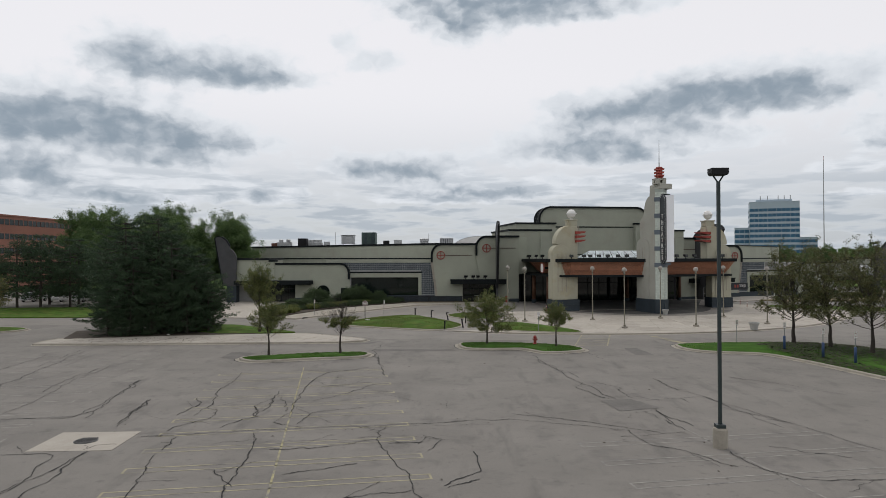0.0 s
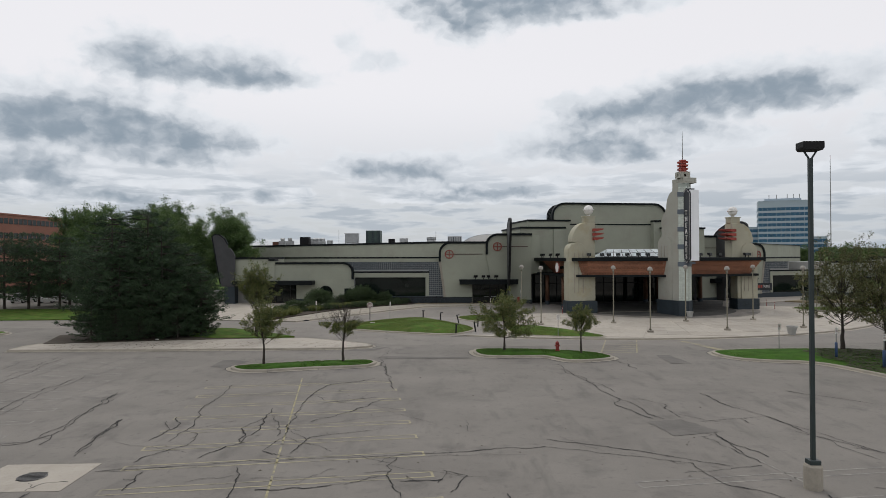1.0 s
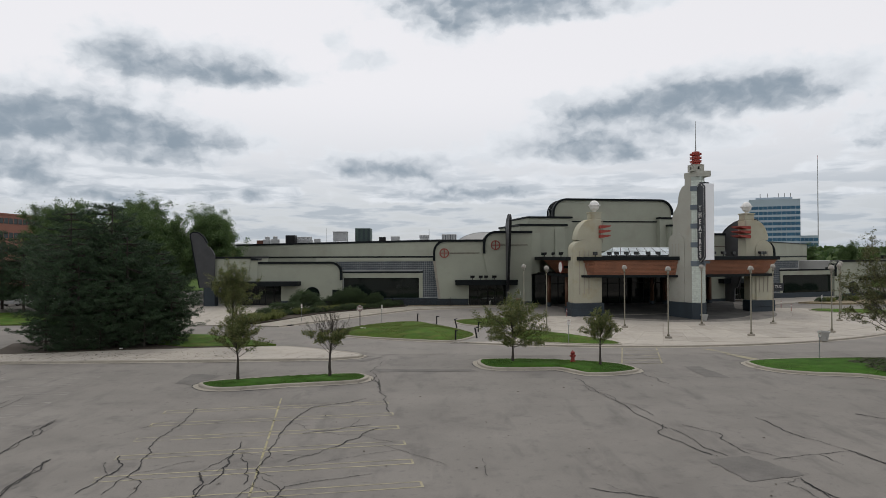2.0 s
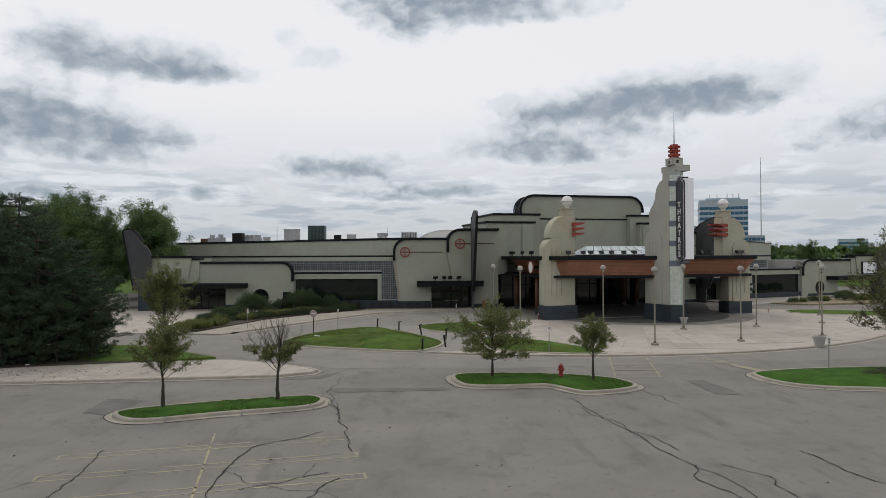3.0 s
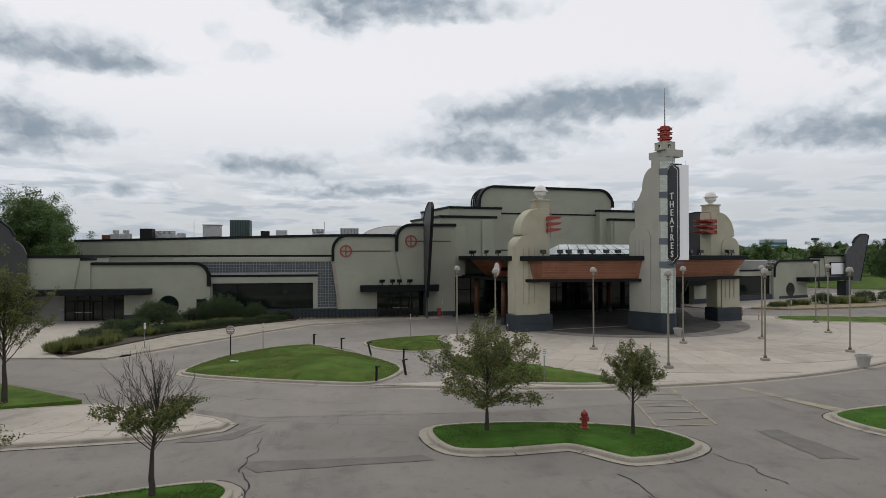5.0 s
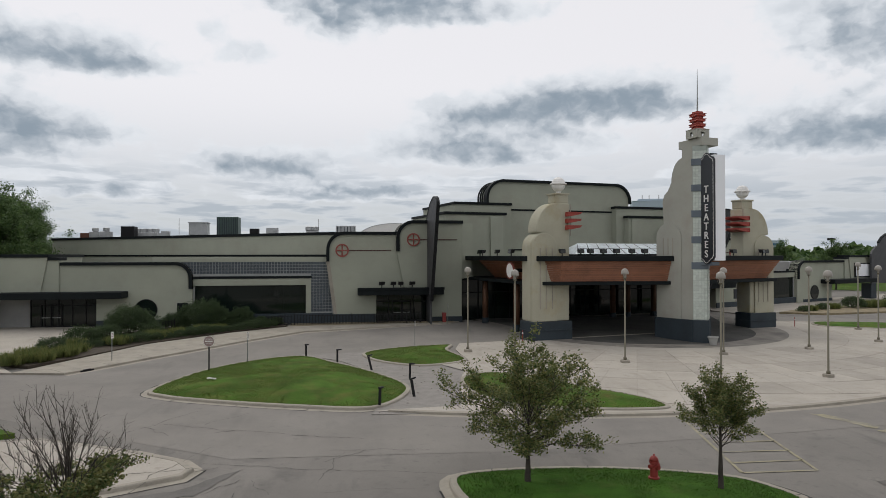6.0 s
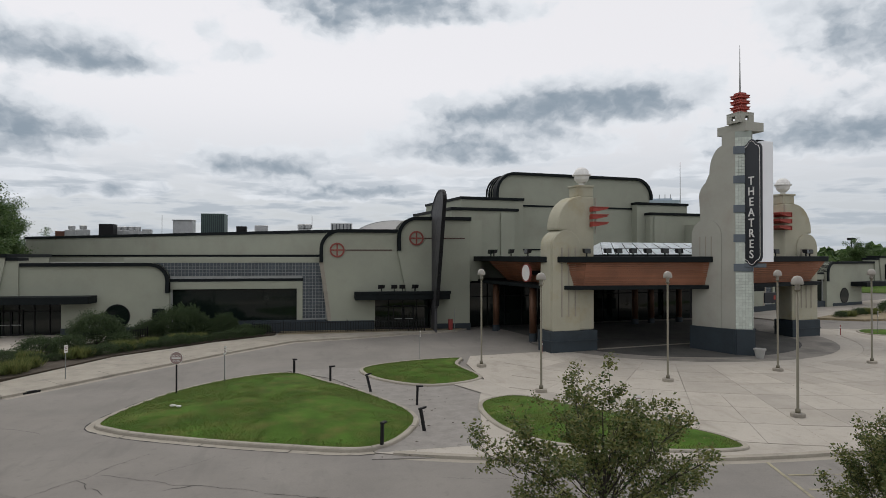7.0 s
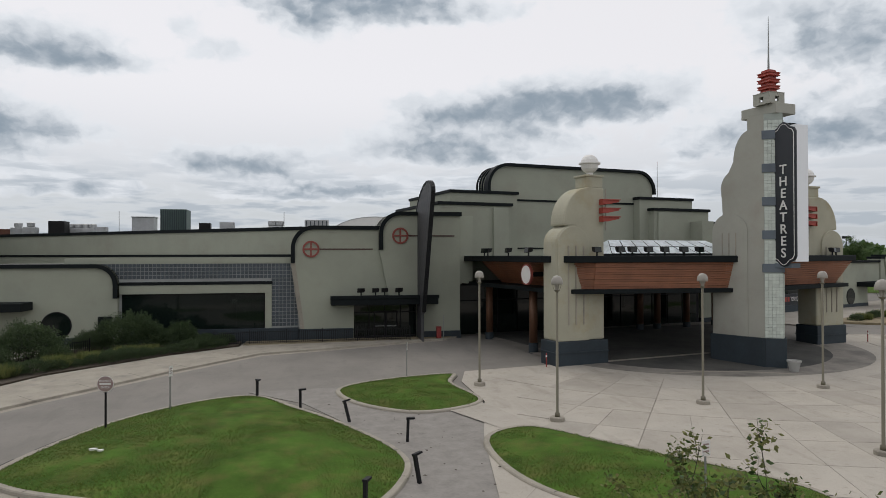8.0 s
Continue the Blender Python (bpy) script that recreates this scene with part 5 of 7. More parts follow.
def crack(bm, p, q, w, rng, dz=0.017):
    """A wandering crack between two points: nearly straight as a whole, jagged close up."""
    p, q = Vector(p), Vector(q)
    size = (q - p).length
    n = max(6, int(size / .14))
    side = Vector((-(q - p).y, (q - p).x)) / size
    seed = rng.uniform(0, 99)
    pts = []
    for i in range(n + 1):
        t = i / n
        hold = math.sin(math.pi * t) ** .5 if 0 < t < 1 else 0
        off = .07 * size * noise.noise((seed, t * 3, 0)) + .2 * noise.noise((seed, t * size * 1.1, 5)) + .09 * noise.noise((seed, t * size * 4.5, 9))
        pts.append(p.lerp(q, t) + side * off * hold)
    for i in range(n):
        ww = w * (.55 + 1.1 * abs(noise.noise((seed, i * .23, 3)))) * rng.uniform(.7, 1.2)
        strip(bm, pts[i], pts[i + 1] + (pts[i + 1] - pts[i]) * .15, ww, dz)
    return pts


CRACKS_W = [
    (-21.76, 34.15, -22.69, 37.67), (-22.69, 37.67, -22.99, 41.91), (-17.71, 28.66, -16.88, 28.85), (-16.88, 28.85, -17.02, 31.68), (-17.02, 31.68, -18.3, 38.13), (-13.96, 27.1, -14.72, 29.74),
    (-14.72, 29.74, -15.06, 32.46), (-10.45, 23.7, -10.66, 25.44), (-12.3, 25.46, -9.53, 26.15), (-9.53, 26.15, -5.94, 26.92), (-5.94, 26.92, -0.73, 27.76), (-7.06, 23.87, -7.68, 26.03),
    (-11.48, 26.47, -11.39, 27.18), (-11.39, 27.18, -10.47, 28.58), (-10.47, 28.58, -10.69, 30.09), (-10.69, 30.09, -11.42, 30.61), (-11.42, 30.61, -11.54, 31.82), (-11.54, 31.82, -12.28, 34.35),
]
CRACKS_M = [
    (-12.28, 34.35, -12.89, 40.22), (-12.23, 29.1, -12.05, 31.31), (-12.05, 31.31, -12.78, 32.84), (-11.4, 28.99, -11.42, 30.61), (-8.52, 28.96, -9.25, 31.08), (-9.25, 31.08, -8.75, 33),
    (-8.75, 33, -8.97, 34.62), (-8.52, 28.96, -8.43, 30.57), (-8.43, 30.57, -8.75, 33), (-6.87, 27.43, -7.38, 27.94), (-7.38, 27.94, -7.09, 29.95), (-7.09, 29.95, -7.63, 33.59),
    (-7.63, 33.59, -7.83, 36.96), (-7.83, 36.96, -7.52, 40.24), (-7.52, 40.24, -5.15, 42.25), (-7.4, 29.95, -7.71, 31.37), (-7.71, 31.37, -8.44, 33.09), (-9.43, 26.96, -8.93, 28.46),
]
CRACKS_C = [
    (-8.93, 28.46, -8.41, 28.96), (-6.25, 27.62, -6.06, 29.74), (-6.06, 29.74, -3.5, 30.92), (-6.58, 32.16, -5.36, 33.86), (-5.36, 33.86, -3.92, 36.61), (-6.91, 35.83, -4.33, 37.23),
    (-5.12, 47.39, -4.43, 43.26), (-4.43, 43.26, -3.72, 39.37), (-2.26, 27.27, -2.56, 26.27), (-2.56, 26.27, -2.46, 25.25), (-2.46, 25.25, -1.85, 23.71), (-2.46, 25.25, -4.2, 24.25),
    (-4.2, 24.25, -6.35, 23.86), (-1.95, 24.73, -0.62, 24.92), (-27.62, 42.4, -29.1, 50.13), (-13.44, 23.63, -13.33, 24.24), (-13.33, 24.24, -12.61, 24.44), (-9.32, 18.67, -10.45, 23.08),
    (-6.35, 18.74, -7.06, 23.87), (-7.58, 21.42, -6.45, 19.87), (-0.22, 18.79, -1.85, 23.71), (0.49, 19.81, 1.51, 20.61),
]
CRACKS_E = [
    (6.29, 47.53, 7.49, 38.7), (7.49, 38.7, 8.91, 32.9), (6.38, 45.62, 8.1, 38.79), (8, 37.17, 7.39, 35.75), (7.39, 35.75, 8.41, 33.01), (8.81, 37.16, 9.82, 35.82),
    (9.82, 35.82, 9.62, 34.51), (9.62, 34.51, 9.82, 33.09), (9.53, 30.17, 10.04, 28.55), (10.04, 28.55, 10.35, 26.83), (10.23, 30.47, 10.24, 27.94), (10.13, 30.16, 10.95, 27.53),
    (-0.73, 27.76, 3.14, 28.63), (3.14, 28.63, 5.38, 27.79), (5.38, 27.79, 8.02, 26.75), (8.02, 26.75, 8.32, 24.62), (8.32, 24.62, 9.13, 24.1), (3.35, 29.63, 6.49, 28.19),
    (6.49, 28.19, 9.23, 26.44), (7.41, 25.75, 10.25, 26.53), (12.44, 38.43, 12.84, 35.18), (12.84, 35.18, 14.06, 31.73),
]
CRACKS_F = [
    (14.06, 31.73, 15.28, 28.19), (13.55, 33.55, 13.96, 31.23), (13.96, 31.23, 14.68, 27.28), (10.34, 32.48, 13.45, 33.35), (-0.62, 25.84, 0.19, 25.32), (0.19, 25.32, -0.32, 23.8),
    (-0.53, 19.61, -3.08, 18.72), (-5.12, 20.98, -2.77, 22.19), (9.13, 24.1, 10.54, 22.06), (12.76, 24.47, 15.08, 23.13), (-12.51, 18.49, -13.23, 23.32), (-19.1, 71.3, -13.7, 68.1),
    (-11.62, 60.08, -8.7, 64.6), (-6.4, 63.9, -7.93, 62.16), (-9.63, 62.45, -4.54, 60.11), (-7.04, 56.81, 1.08, 54.39), (-4.35, 59.94, -1.53, 58.96), (-2.76, 57.63, 0.78, 57.11),
    (-2.26, 57.34, -3.1, 54.55), (-3.01, 53.38, 0.16, 53.34), (-5.55, 54.97, -6.49, 53.82), (-5.24, 54.87, -4.55, 53.5),
]
CRACKS_N = [
    (-4.64, 44.39, -5.74, 49.76), (-5.84, 49.76, -5.57, 53.8), (10.57, 49.1, 11.13, 45.84), (1.09, 60.4, 5.93, 59.39), (-27.09, 33.4, -30.4, 47.87),
]
CRACKS_L = [
    (-25.4, 35.8, -26.3, 40.2), (-26.3, 40.2, -28.4, 49.6), (-20.6, 29.2, -20.8, 32), (-20.8, 32, -22.9, 43), (-13.5, 19.2, -13.2, 21), (-13.2, 21, -13.2, 23.5), (-16.2, 23, -14.6, 23.2), (-14.6, 23.2, -14, 22.6), (-14, 22.6, -13.4, 19), (-16.2, 28.5, -17.4, 33.5), (-17.4, 33.5, -18.1, 37.8), (-19.9, 28.2, -17, 28.6), (-17, 28.6, -16.6, 29.9), (-14.2, 27.5, -15.1, 32.3), (21.2, 33.9, 19.6, 36.4), (19.6, 36.4, 17.2, 39), (11, 23.8, 11.3, 21.8), (11.3, 21.8, 12.1, 20.7), (12.1, 20.7, 14.8, 20.8), (13.6, 31, 15.4, 28), (15.4, 28, 16.8, 23.9), (1.4, 23.7, 1.6, 21.4), (1.6, 21.4, 0.4, 20),
]
rng = random.Random(11)
bm = bmesh.new()
for group in (CRACKS_W, CRACKS_M, CRACKS_C, CRACKS_E, CRACKS_F, CRACKS_N, CRACKS_L):
    for x0, y0, x1, y1 in group:
        pts = crack(bm, (x0, y0), (x1, y1), rng.uniform(.035, .075) * (.34 if y0 > 50 else .85), rng)
        for _ in range(1):
            if rng.random() < 0.3:
                s = rng.choice(pts[1:-1])
                crack(bm, s, s + Vector((rng.uniform(-1.6, 1.6), rng.uniform(-1.6, 1.6))), .025, rng)
for _ in range(14):
    x, y = rng.uniform(-14, 4), rng.uniform(20, 42)
    crack(bm, (x, y), (x + rng.uniform(-4, 6), y + rng.uniform(-2.5, 2.5)), .02, rng, 0.018)
solid("asphalt_cracks", bm, crack_fill, "dark open cracks across the asphalt", "cracks", kind="stuff")
bm = bmesh.new()
for q in (((8.01, 32.41), (9.62, 32.89), (10.54, 30.86), (8.52, 30.18)), ((14, 51.55), (14.91, 51.54), (15.34, 47.7), (13.92, 47.93)), ((-5.93, 50.88), (0.25, 50.59), (0.66, 49.97), (-5.32, 49.65)), ((-7.19, 54.4), (-5.63, 56.03), (-6.7, 53.72), (-8.86, 53.65)), ((-16.51, 46.24), (-16.67, 49.21), (-14.58, 48.67), (-15.27, 45.8))):
    ring = []
    for p0, p1 in zip(q, q[1:] + q[:1]):
        for i in range(8):
            p = Vector(p0).lerp(Vector(p1), i / 8)
            ring.append(p + Vector((noise.noise((p.x * 2.1, p.y * 2.1, 1)), noise.noise((p.x * 2.1, p.y * 2.1, 7)))) * .16)
    bm.faces.new([bm.verts.new((p.x, p.y, 0.015)) for p in ring])
bmesh.ops.recalc_face_normals(bm, faces=bm.faces)
solid("asphalt_patches", bm, old_patch, "darker patches of newer asphalt", "patch", "structure")
# scored joints of the plaza and walks
bm = bmesh.new()
jc = Vector((25.6, 91.5))


def polar(r, a):
    return jc + Vector((math.cos(radians(a)), math.sin(radians(a)))) * r


rows = [14.2, 17.0, 20.0, 23.0, 26.0, 29.0, 32.0, 35.0]
slabs = []
for i, (r0, r1) in enumerate(zip(rows, rows[1:])):
    step = 8.0 if r0 < 22 else 4.0
    for a in np.arange(196, 346, step):
        q = [polar(r0, a), polar(r1, a), polar(r1, a + step / 2), polar(r1, a + step), polar(r0, a + step), polar(r0, a + step / 2)]
        if all(inside(p, plaza_ring) and (p - Vector((CX, CY))).length < CR - .35 for p in q):
            slabs.append(q)
            for p, t in zip(q, q[1:] + q[:1]):
                strip(bm, p, t, 0.035, 0.079)
solid("slab_joints", bm, joint_mat, "faint joints scored in the plaza", "joints", "structure")
bm = bmesh.new()
for x in np.arange(-33, -8, 1.6):
    crack(bm, (x, 52.9 + .03 * (x + 20)), (x + 2.0, 57.2 + .1 * (x + 20)), .035, rng, 0.146)
    crack(bm, (x + 1.0, 55.05 + .065 * (x + 20)), (x + 2.6, 55.15 + .065 * (x + 20)), .03, rng, 0.146)
for k in range(9):
    p = Vector((-18.3 + 1.9 * k, 75.3 + 2.35 * k)) if k < 6 else Vector((-6.0 + 2.2 * (k - 6), 90.2 + .5 * (k - 6)))
    strip(bm, p + Vector((-.1, .2)), p + Vector((-1.5, 1.7)), 0.03, 0.137)
solid("walk_joints", bm, walk_joint, "dark joints scored in the walks", "joints", "structure")
for q in slabs:
    c = sum(q, Vector((0, 0))) / 6
    sb = bmesh.new()
    ring = [c + (p - c) * (1 - .016 / max(.3, (p - c).length)) for p in q]
    lo = [sb.verts.new((p.x - c.x, p.y - c.y, ground_z(p.x, p.y) + .076)) for p in ring]
    hi = [sb.verts.new((p.x - c.x, p.y - c.y, ground_z(p.x, p.y) + .09)) for p in ring]
    sb.faces.new(hi)
    for i in range(6):
        sb.faces.new((lo[i], lo[(i + 1) % 6], hi[(i + 1) % 6], hi[i]))
    bmesh.ops.recalc_face_normals(sb, faces=sb.faces)
    me = bpy.data.meshes.new("slab")
    sb.to_mesh(me)
    sb.free()
    me.materials.append(concrete)
    piece("slab", me, plaza, pose(c.x, c.y, 0))
# dirt and open joints along the kerbs
bm = bmesh.new()
for ring, gutter, w, h in KERBS:
    out, top, inn = inset_ring(ring, -gutter - .015), inset_ring(ring, .04), inset_ring(ring, w)
    n = len(ring)
    run = 0
    for i in range(n):
        j = (i + 1) % n
        if noise.noise((out[i].x * .5, out[i].y * .5, 3)) > -.15:
            strip(bm, out[i], out[j], .05 * (.5 + rng.random()), .016)
        run += (ring[j] - ring[i]).length
        if run > 2.9:
            run = 0
            if gutter > .1:
                strip(bm, out[i], inset_ring(ring, -.03)[i], .035, .026)
            strip(bm, top[i], inn[i], .03, h + .004)
solid("kerb_joints", bm, crack_fill, "dark dirt in the joints of the kerbs", "joints", kind="stuff")
# fallen leaves on the walk and path
v, f = [], []
for k in range(620):
    if k < 430:
        x = -33 + 17 * rng.random() ** 1.2
        y = 52.6 + 4.2 * rng.random() ** .8 + .06 * (x + 33)
        z = .152
    elif k < 520:
        x, y, z = rng.uniform(-1.5, 5), rng.uniform(62.5, 77), .055
        z += ground_z(x, y) + .05
    else:
        x, y, z = rng.uniform(-16, 12), rng.uniform(20, 52), .02
    if k < 430 and not inside((x, y), walk_edge):
        continue
    a, r = rng.uniform(0, math.tau), rng.uniform(.03, .085)
    c, t = math.cos(a) * r, math.sin(a) * r
    i = len(v)
    v += [(x - c, y - t, z), (x + t * .5, y - c * .5, z + .02), (x + c, y + t, z + .01), (x - t * .5, y + c * .5, z)]
    f.append((i, i + 1, i + 2, i + 3))
tagged(new("fallen_leaves", mesh_of("fallen_leaves", v, f, mulch)), "dry brown fallen leaves scattered on the paving", "leaves", kind="stuff")
# dark flecks under the long island's trees: their shade and dirt as colour
lawn = inset_ring(smooth_ring(TREE_ISLE), .3)
v, f = [], []
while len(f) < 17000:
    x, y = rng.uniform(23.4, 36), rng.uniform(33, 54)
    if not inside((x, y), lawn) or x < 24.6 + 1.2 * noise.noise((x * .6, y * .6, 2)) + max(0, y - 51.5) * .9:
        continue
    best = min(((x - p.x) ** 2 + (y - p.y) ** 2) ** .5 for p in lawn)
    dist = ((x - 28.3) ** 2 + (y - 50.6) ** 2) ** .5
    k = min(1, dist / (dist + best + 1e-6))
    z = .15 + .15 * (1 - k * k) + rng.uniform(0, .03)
    a, r = rng.uniform(0, math.tau), rng.uniform(.05, .13)
    c, t = math.cos(a) * r, math.sin(a) * r
    i = len(v)
    v += [(x - c, y - t, z), (x + t * .6, y - c * .6, z + .02), (x + c, y + t, z + .01), (x - t * .6, y + c * .6, z)]
    f.append((i, i + 1, i + 2, i + 3))
tagged(new("shade_flecks", mesh_of("shade_flecks", v, f, shade_fleck_mat)), "dark flecks on the grass for shade and dirt under the trees", "leaves", kind="stuff")
# concrete pad with a round manhole
pad = solid("drain_pad", box(-1.6, 1.6, -1.35, 1.35, 0, 0.012), concrete, "pale square concrete pad in the asphalt", "pad", "structure", pose(-14.05, 24.87, 0.003, 0, 0, 4))
lid = part("manhole_lid", prism(arc(0, 0, .45, 0, 360, 24)[:-1], "z", .012, .03), lid_iron, pad, "dark iron manhole lid")
for k in range(7):
    part("lid_bar", box(-.4 + .03 * abs(k - 3), .4 - .03 * abs(k - 3), -.36 + .12 * k - .02, -.36 + .12 * k + .02, .03, .04), black_steel, lid)


# ---------------------------------------------------------------- plants
def limbs(h, spread, fork, n, rng, lean=0.0, low=-20.0):
    """Trunk, rising limbs and twigs: the lines with radii, and the twigs where leaves sit."""
    lines, tips = [], []
    r0 = 0.016 * h + 0.015
    trunk = [Vector((0, 0, -0.1))]
    for k in range(1, 6):
        trunk.append(Vector((rng.uniform(-.003, .003) * h + lean * k, rng.uniform(-.003, .003) * h, h * fork * k / 5)))
    lines.append((trunk, [r0 * (1.3 - .12 * k) for k in range(6)]))
    foot = trunk[-1]
    lead = [foot, foot + Vector((rng.uniform(-.04, .04) * h, rng.uniform(-.04, .04) * h, h * .33)), Vector((foot.x, foot.y, h * .9))]
    lines.append((lead, [r0 * .65, r0 * .36, r0 * .08]))
    tall = h * (1 - fork)
    for k in range(n):
        t = (k + .5) / n
        ang = k * 2.4 + rng.uniform(-.5, .5)
        lat = radians(low + (80 - low) * t ** 1.15) + rng.uniform(-.14, .14)
        full = rng.uniform(.68, 1.08)
        end = Vector((foot.x + spread * full * math.cos(ang) * math.cos(lat), foot.y + spread * full * math.sin(ang) * math.cos(lat), h * fork + tall * (.34 + .64 * full * math.sin(lat))))
        start = foot.lerp(lead[1], min(1, t * .9)) - Vector((0, 0, .0))
        reach = (end - start).length
        mid = start.lerp(end, .5) + Vector((rng.uniform(-.06, .06), rng.uniform(-.06, .06), .05 if t > .4 else .1)) * reach
        lines.append(([start, start.lerp(mid, .5) + Vector((0, 0, -.03 * reach)), mid, end], [r0 * .24, r0 * .18, r0 * .12, r0 * .04]))
        for j in range(9):
            s = .22 + .78 * (j + rng.random()) / 9
            p = mid.lerp(end, (s - .5) * 2) if s > .5 else start.lerp(mid, s * 2)
            d = (end - start).normalized() + Vector((rng.gauss(0, .5), rng.gauss(0, .5), rng.uniform(-.1, .8)))
            q = p + d.normalized() * reach * rng.uniform(.14, .34)
            lines.append(([p, p.lerp(q, .5) + Vector((0, 0, -.02)), q], [r0 * .1, r0 * .07, r0 * .03]))
            for i in range(3):
                b = p.lerp(q, rng.uniform(.4, 1))
                e = b + ((q - p).normalized() + Vector((rng.gauss(0, .6), rng.gauss(0, .6), rng.gauss(.15, .5)))).normalized() * reach * rng.uniform(.05, .14)
                lines.append(([b, e], [r0 * .045, r0 * .02]))
                tips.append((b, e))
    tips.append((lead[1].lerp(lead[2], .7), lead[2]))
    return lines, tips


def leaf_cloud(tips, count, size, rng, spread=0.16, narrow=0.55, droop=0.0):
    """Small folded leaves along the twigs."""
    v, f = [], []
    for _ in range(count):
        p, q = rng.choice(tips)
        c = p.lerp(q, rng.uniform(.3, 1.15)) + Vector((rng.gauss(0, spread), rng.gauss(0, spread), rng.gauss(0, spread * .8)))
        a = Vector((rng.gauss(0, 1), rng.gauss(0, 1), rng.gauss(0, .6) - droop)).normalized()
        b = a.cross(Vector((rng.gauss(0, 1), rng.gauss(0, 1), rng.gauss(0, 1)))).normalized()
        s = size * rng.uniform(.6, 1.3)
        k = len(v)
        v += [tuple(c - a * s), tuple(c + b * s * narrow), tuple(c + a * s), tuple(c - b * s * narrow)]
        f.append((k, k + 1, k + 2, k + 3))
    return v, f


def tree(name, label, h, spread, fork, n, leaves, size, mat, seed, spreadleaf=.16, top=1.0, group="", low=-20.0):
    rng = random.Random(seed)
    root = thing(name, label, "tree", group=group)
    lines, tips = limbs(h, spread, fork, n, rng, low=low)
    bm = bmesh.new()
    for path, radii in lines:
        tube(path, radii, bm, sides=7 if radii[0] > .04 else 3, cap=False)
    part("trunk", bm, bark, root, smooth=True)
    tips = [t for t in tips if top >= 1 or t[1].z < h * top]
    v, f = leaf_cloud(tips, leaves, size, rng, spreadleaf)
    crown = new("crown", mesh_of("crown", v, f, mat))
    crown.parent = root
    return root


def put(ob, x, y, turn=0.0, s=1.0, dz=0.0):
    ob.matrix_world = on_ground(x, y, dz, turn) @ Matrix.Scale(s, 4)
    return ob


def again(ob, x, y, turn=0.0, s=1.0, dz=0.0, tall=1.0):
    c = copy_thing(ob, on_ground(x, y, dz, turn))
    c.scale = (s, s, s * tall)
    return c


put(tree("island_tree", "young thin tree with sparse green leaves on a lot island", 3.9, 1.45, .3, 28, 13500, .041, leaf_green, 21, .07, low=0), -13.03, 46.58, 0, 1, .2)
put(tree("island_tree", "half-bare young tree with dead top twigs on a lot island", 4.05, 1.5, .3, 36, 7000, .042, leaf_green, 22, .07, top=.64, low=6), -7.97, 47.54, 40, 1, .2)
put(tree("island_tree", "round young tree with drooping green leaves on a lot island", 4.1, 2.35, .2, 40, 24000, .044, leaf_green, 23, .085, low=-30), 3.17, 52.8, 80, 1, .22)
put(tree("island_tree", "small slim leafy tree beside the hydrant", 3.3, 1.1, .34, 26, 14500, .036, leaf_green, 24, .065, low=0), 8.58, 51.24, 10, 1, .22)
put(tree("side_tree", "taller thin tree with sparse green leaves on the side lawn", 6.4, 1.9, .28, 32, 15500, .052, leaf_green, 25, .1, low=0), -18.2, 61.3, 10, 1, .2)
brown = put(tree("lot_tree", "spreading tree with browning leaves on a grass island", 7.7, 3.2, .22, 36, 16000, .058, leaf_brown, 26, .1, group="browning trees on the island"), 28.1, 53.0, 0, 1, .2)
for x, y, t, s in ((29.6, 50.4, 70, .97), (30.9, 47.3, 140, 1.0), (33.0, 43.8, 210, 1.02), (34.4, 39.5, 300, .95)):
    again(brown, x, y, t, s, .2)
put(tree("corner_tree", "small browning tree on a corner lawn", 5.4, 1.7, .3, 16, 4500, .085, leaf_brown, 27, .22), -46.4, 64.2, 0, 1, .15)
big = tree("shade_tree", "large dense green broadleaf tree", 15.8, 5.2, .2, 40, 62000, .125, leaf_mid, 31, .36, group="broadleaf trees behind the lot")
put(big, -52, 118)
big2 = tree("shade_tree", "large dense green broadleaf tree", 14.3, 5.0, .18, 40, 58000, .125, leaf_mid, 32, .36, group="broadleaf trees behind the lot")
put(big2, -44, 126)
for x, y, t, s in ((-71.5, 124, 30, .98), (-63, 116, 90, 1.0), (-58, 128, 10, 1.0), (-48, 140, 200, .95), (-65, 138, 20, 1.0), (-41, 118, 130, .72), (-44.5, 99, 20, .85), (-40, 101, 110, .8), (-36.6, 106, 250, .8), (-49, 106, 170, .9), (-57, 110, 280, .95)):
    again(big if (x * 7) % 2 > 1 else big2, x, y, t, s)
for x, y, t, s in ((96, 132, 30, .62), (103, 128, 90, .68), (112, 124, 10, .6), (90, 142, 200, .6), (84, 150, 50, .6), (120, 132, 20, .66), (76, 152, 120, .58), (68, 156, 80, .55), (108, 140, 300, .62), (130, 126, 210, .6), (62, 160, 15, .6), (127, 118, 75, .6)):
    again(big if (x * 7) % 2 > 1 else big2, x, y, t, s)

for k, (x, y) in enumerate(((-95, -58), (-78, -66), (-64, -55), (-47, -62), (-30, -70), (-12, -60), (4, -68), (22, -57), (40, -64), (60, -58), (80, -66))):
    again(big if k % 2 else big2, x, y, 47 * k, .75 + .1 * math.sin(3 * k))


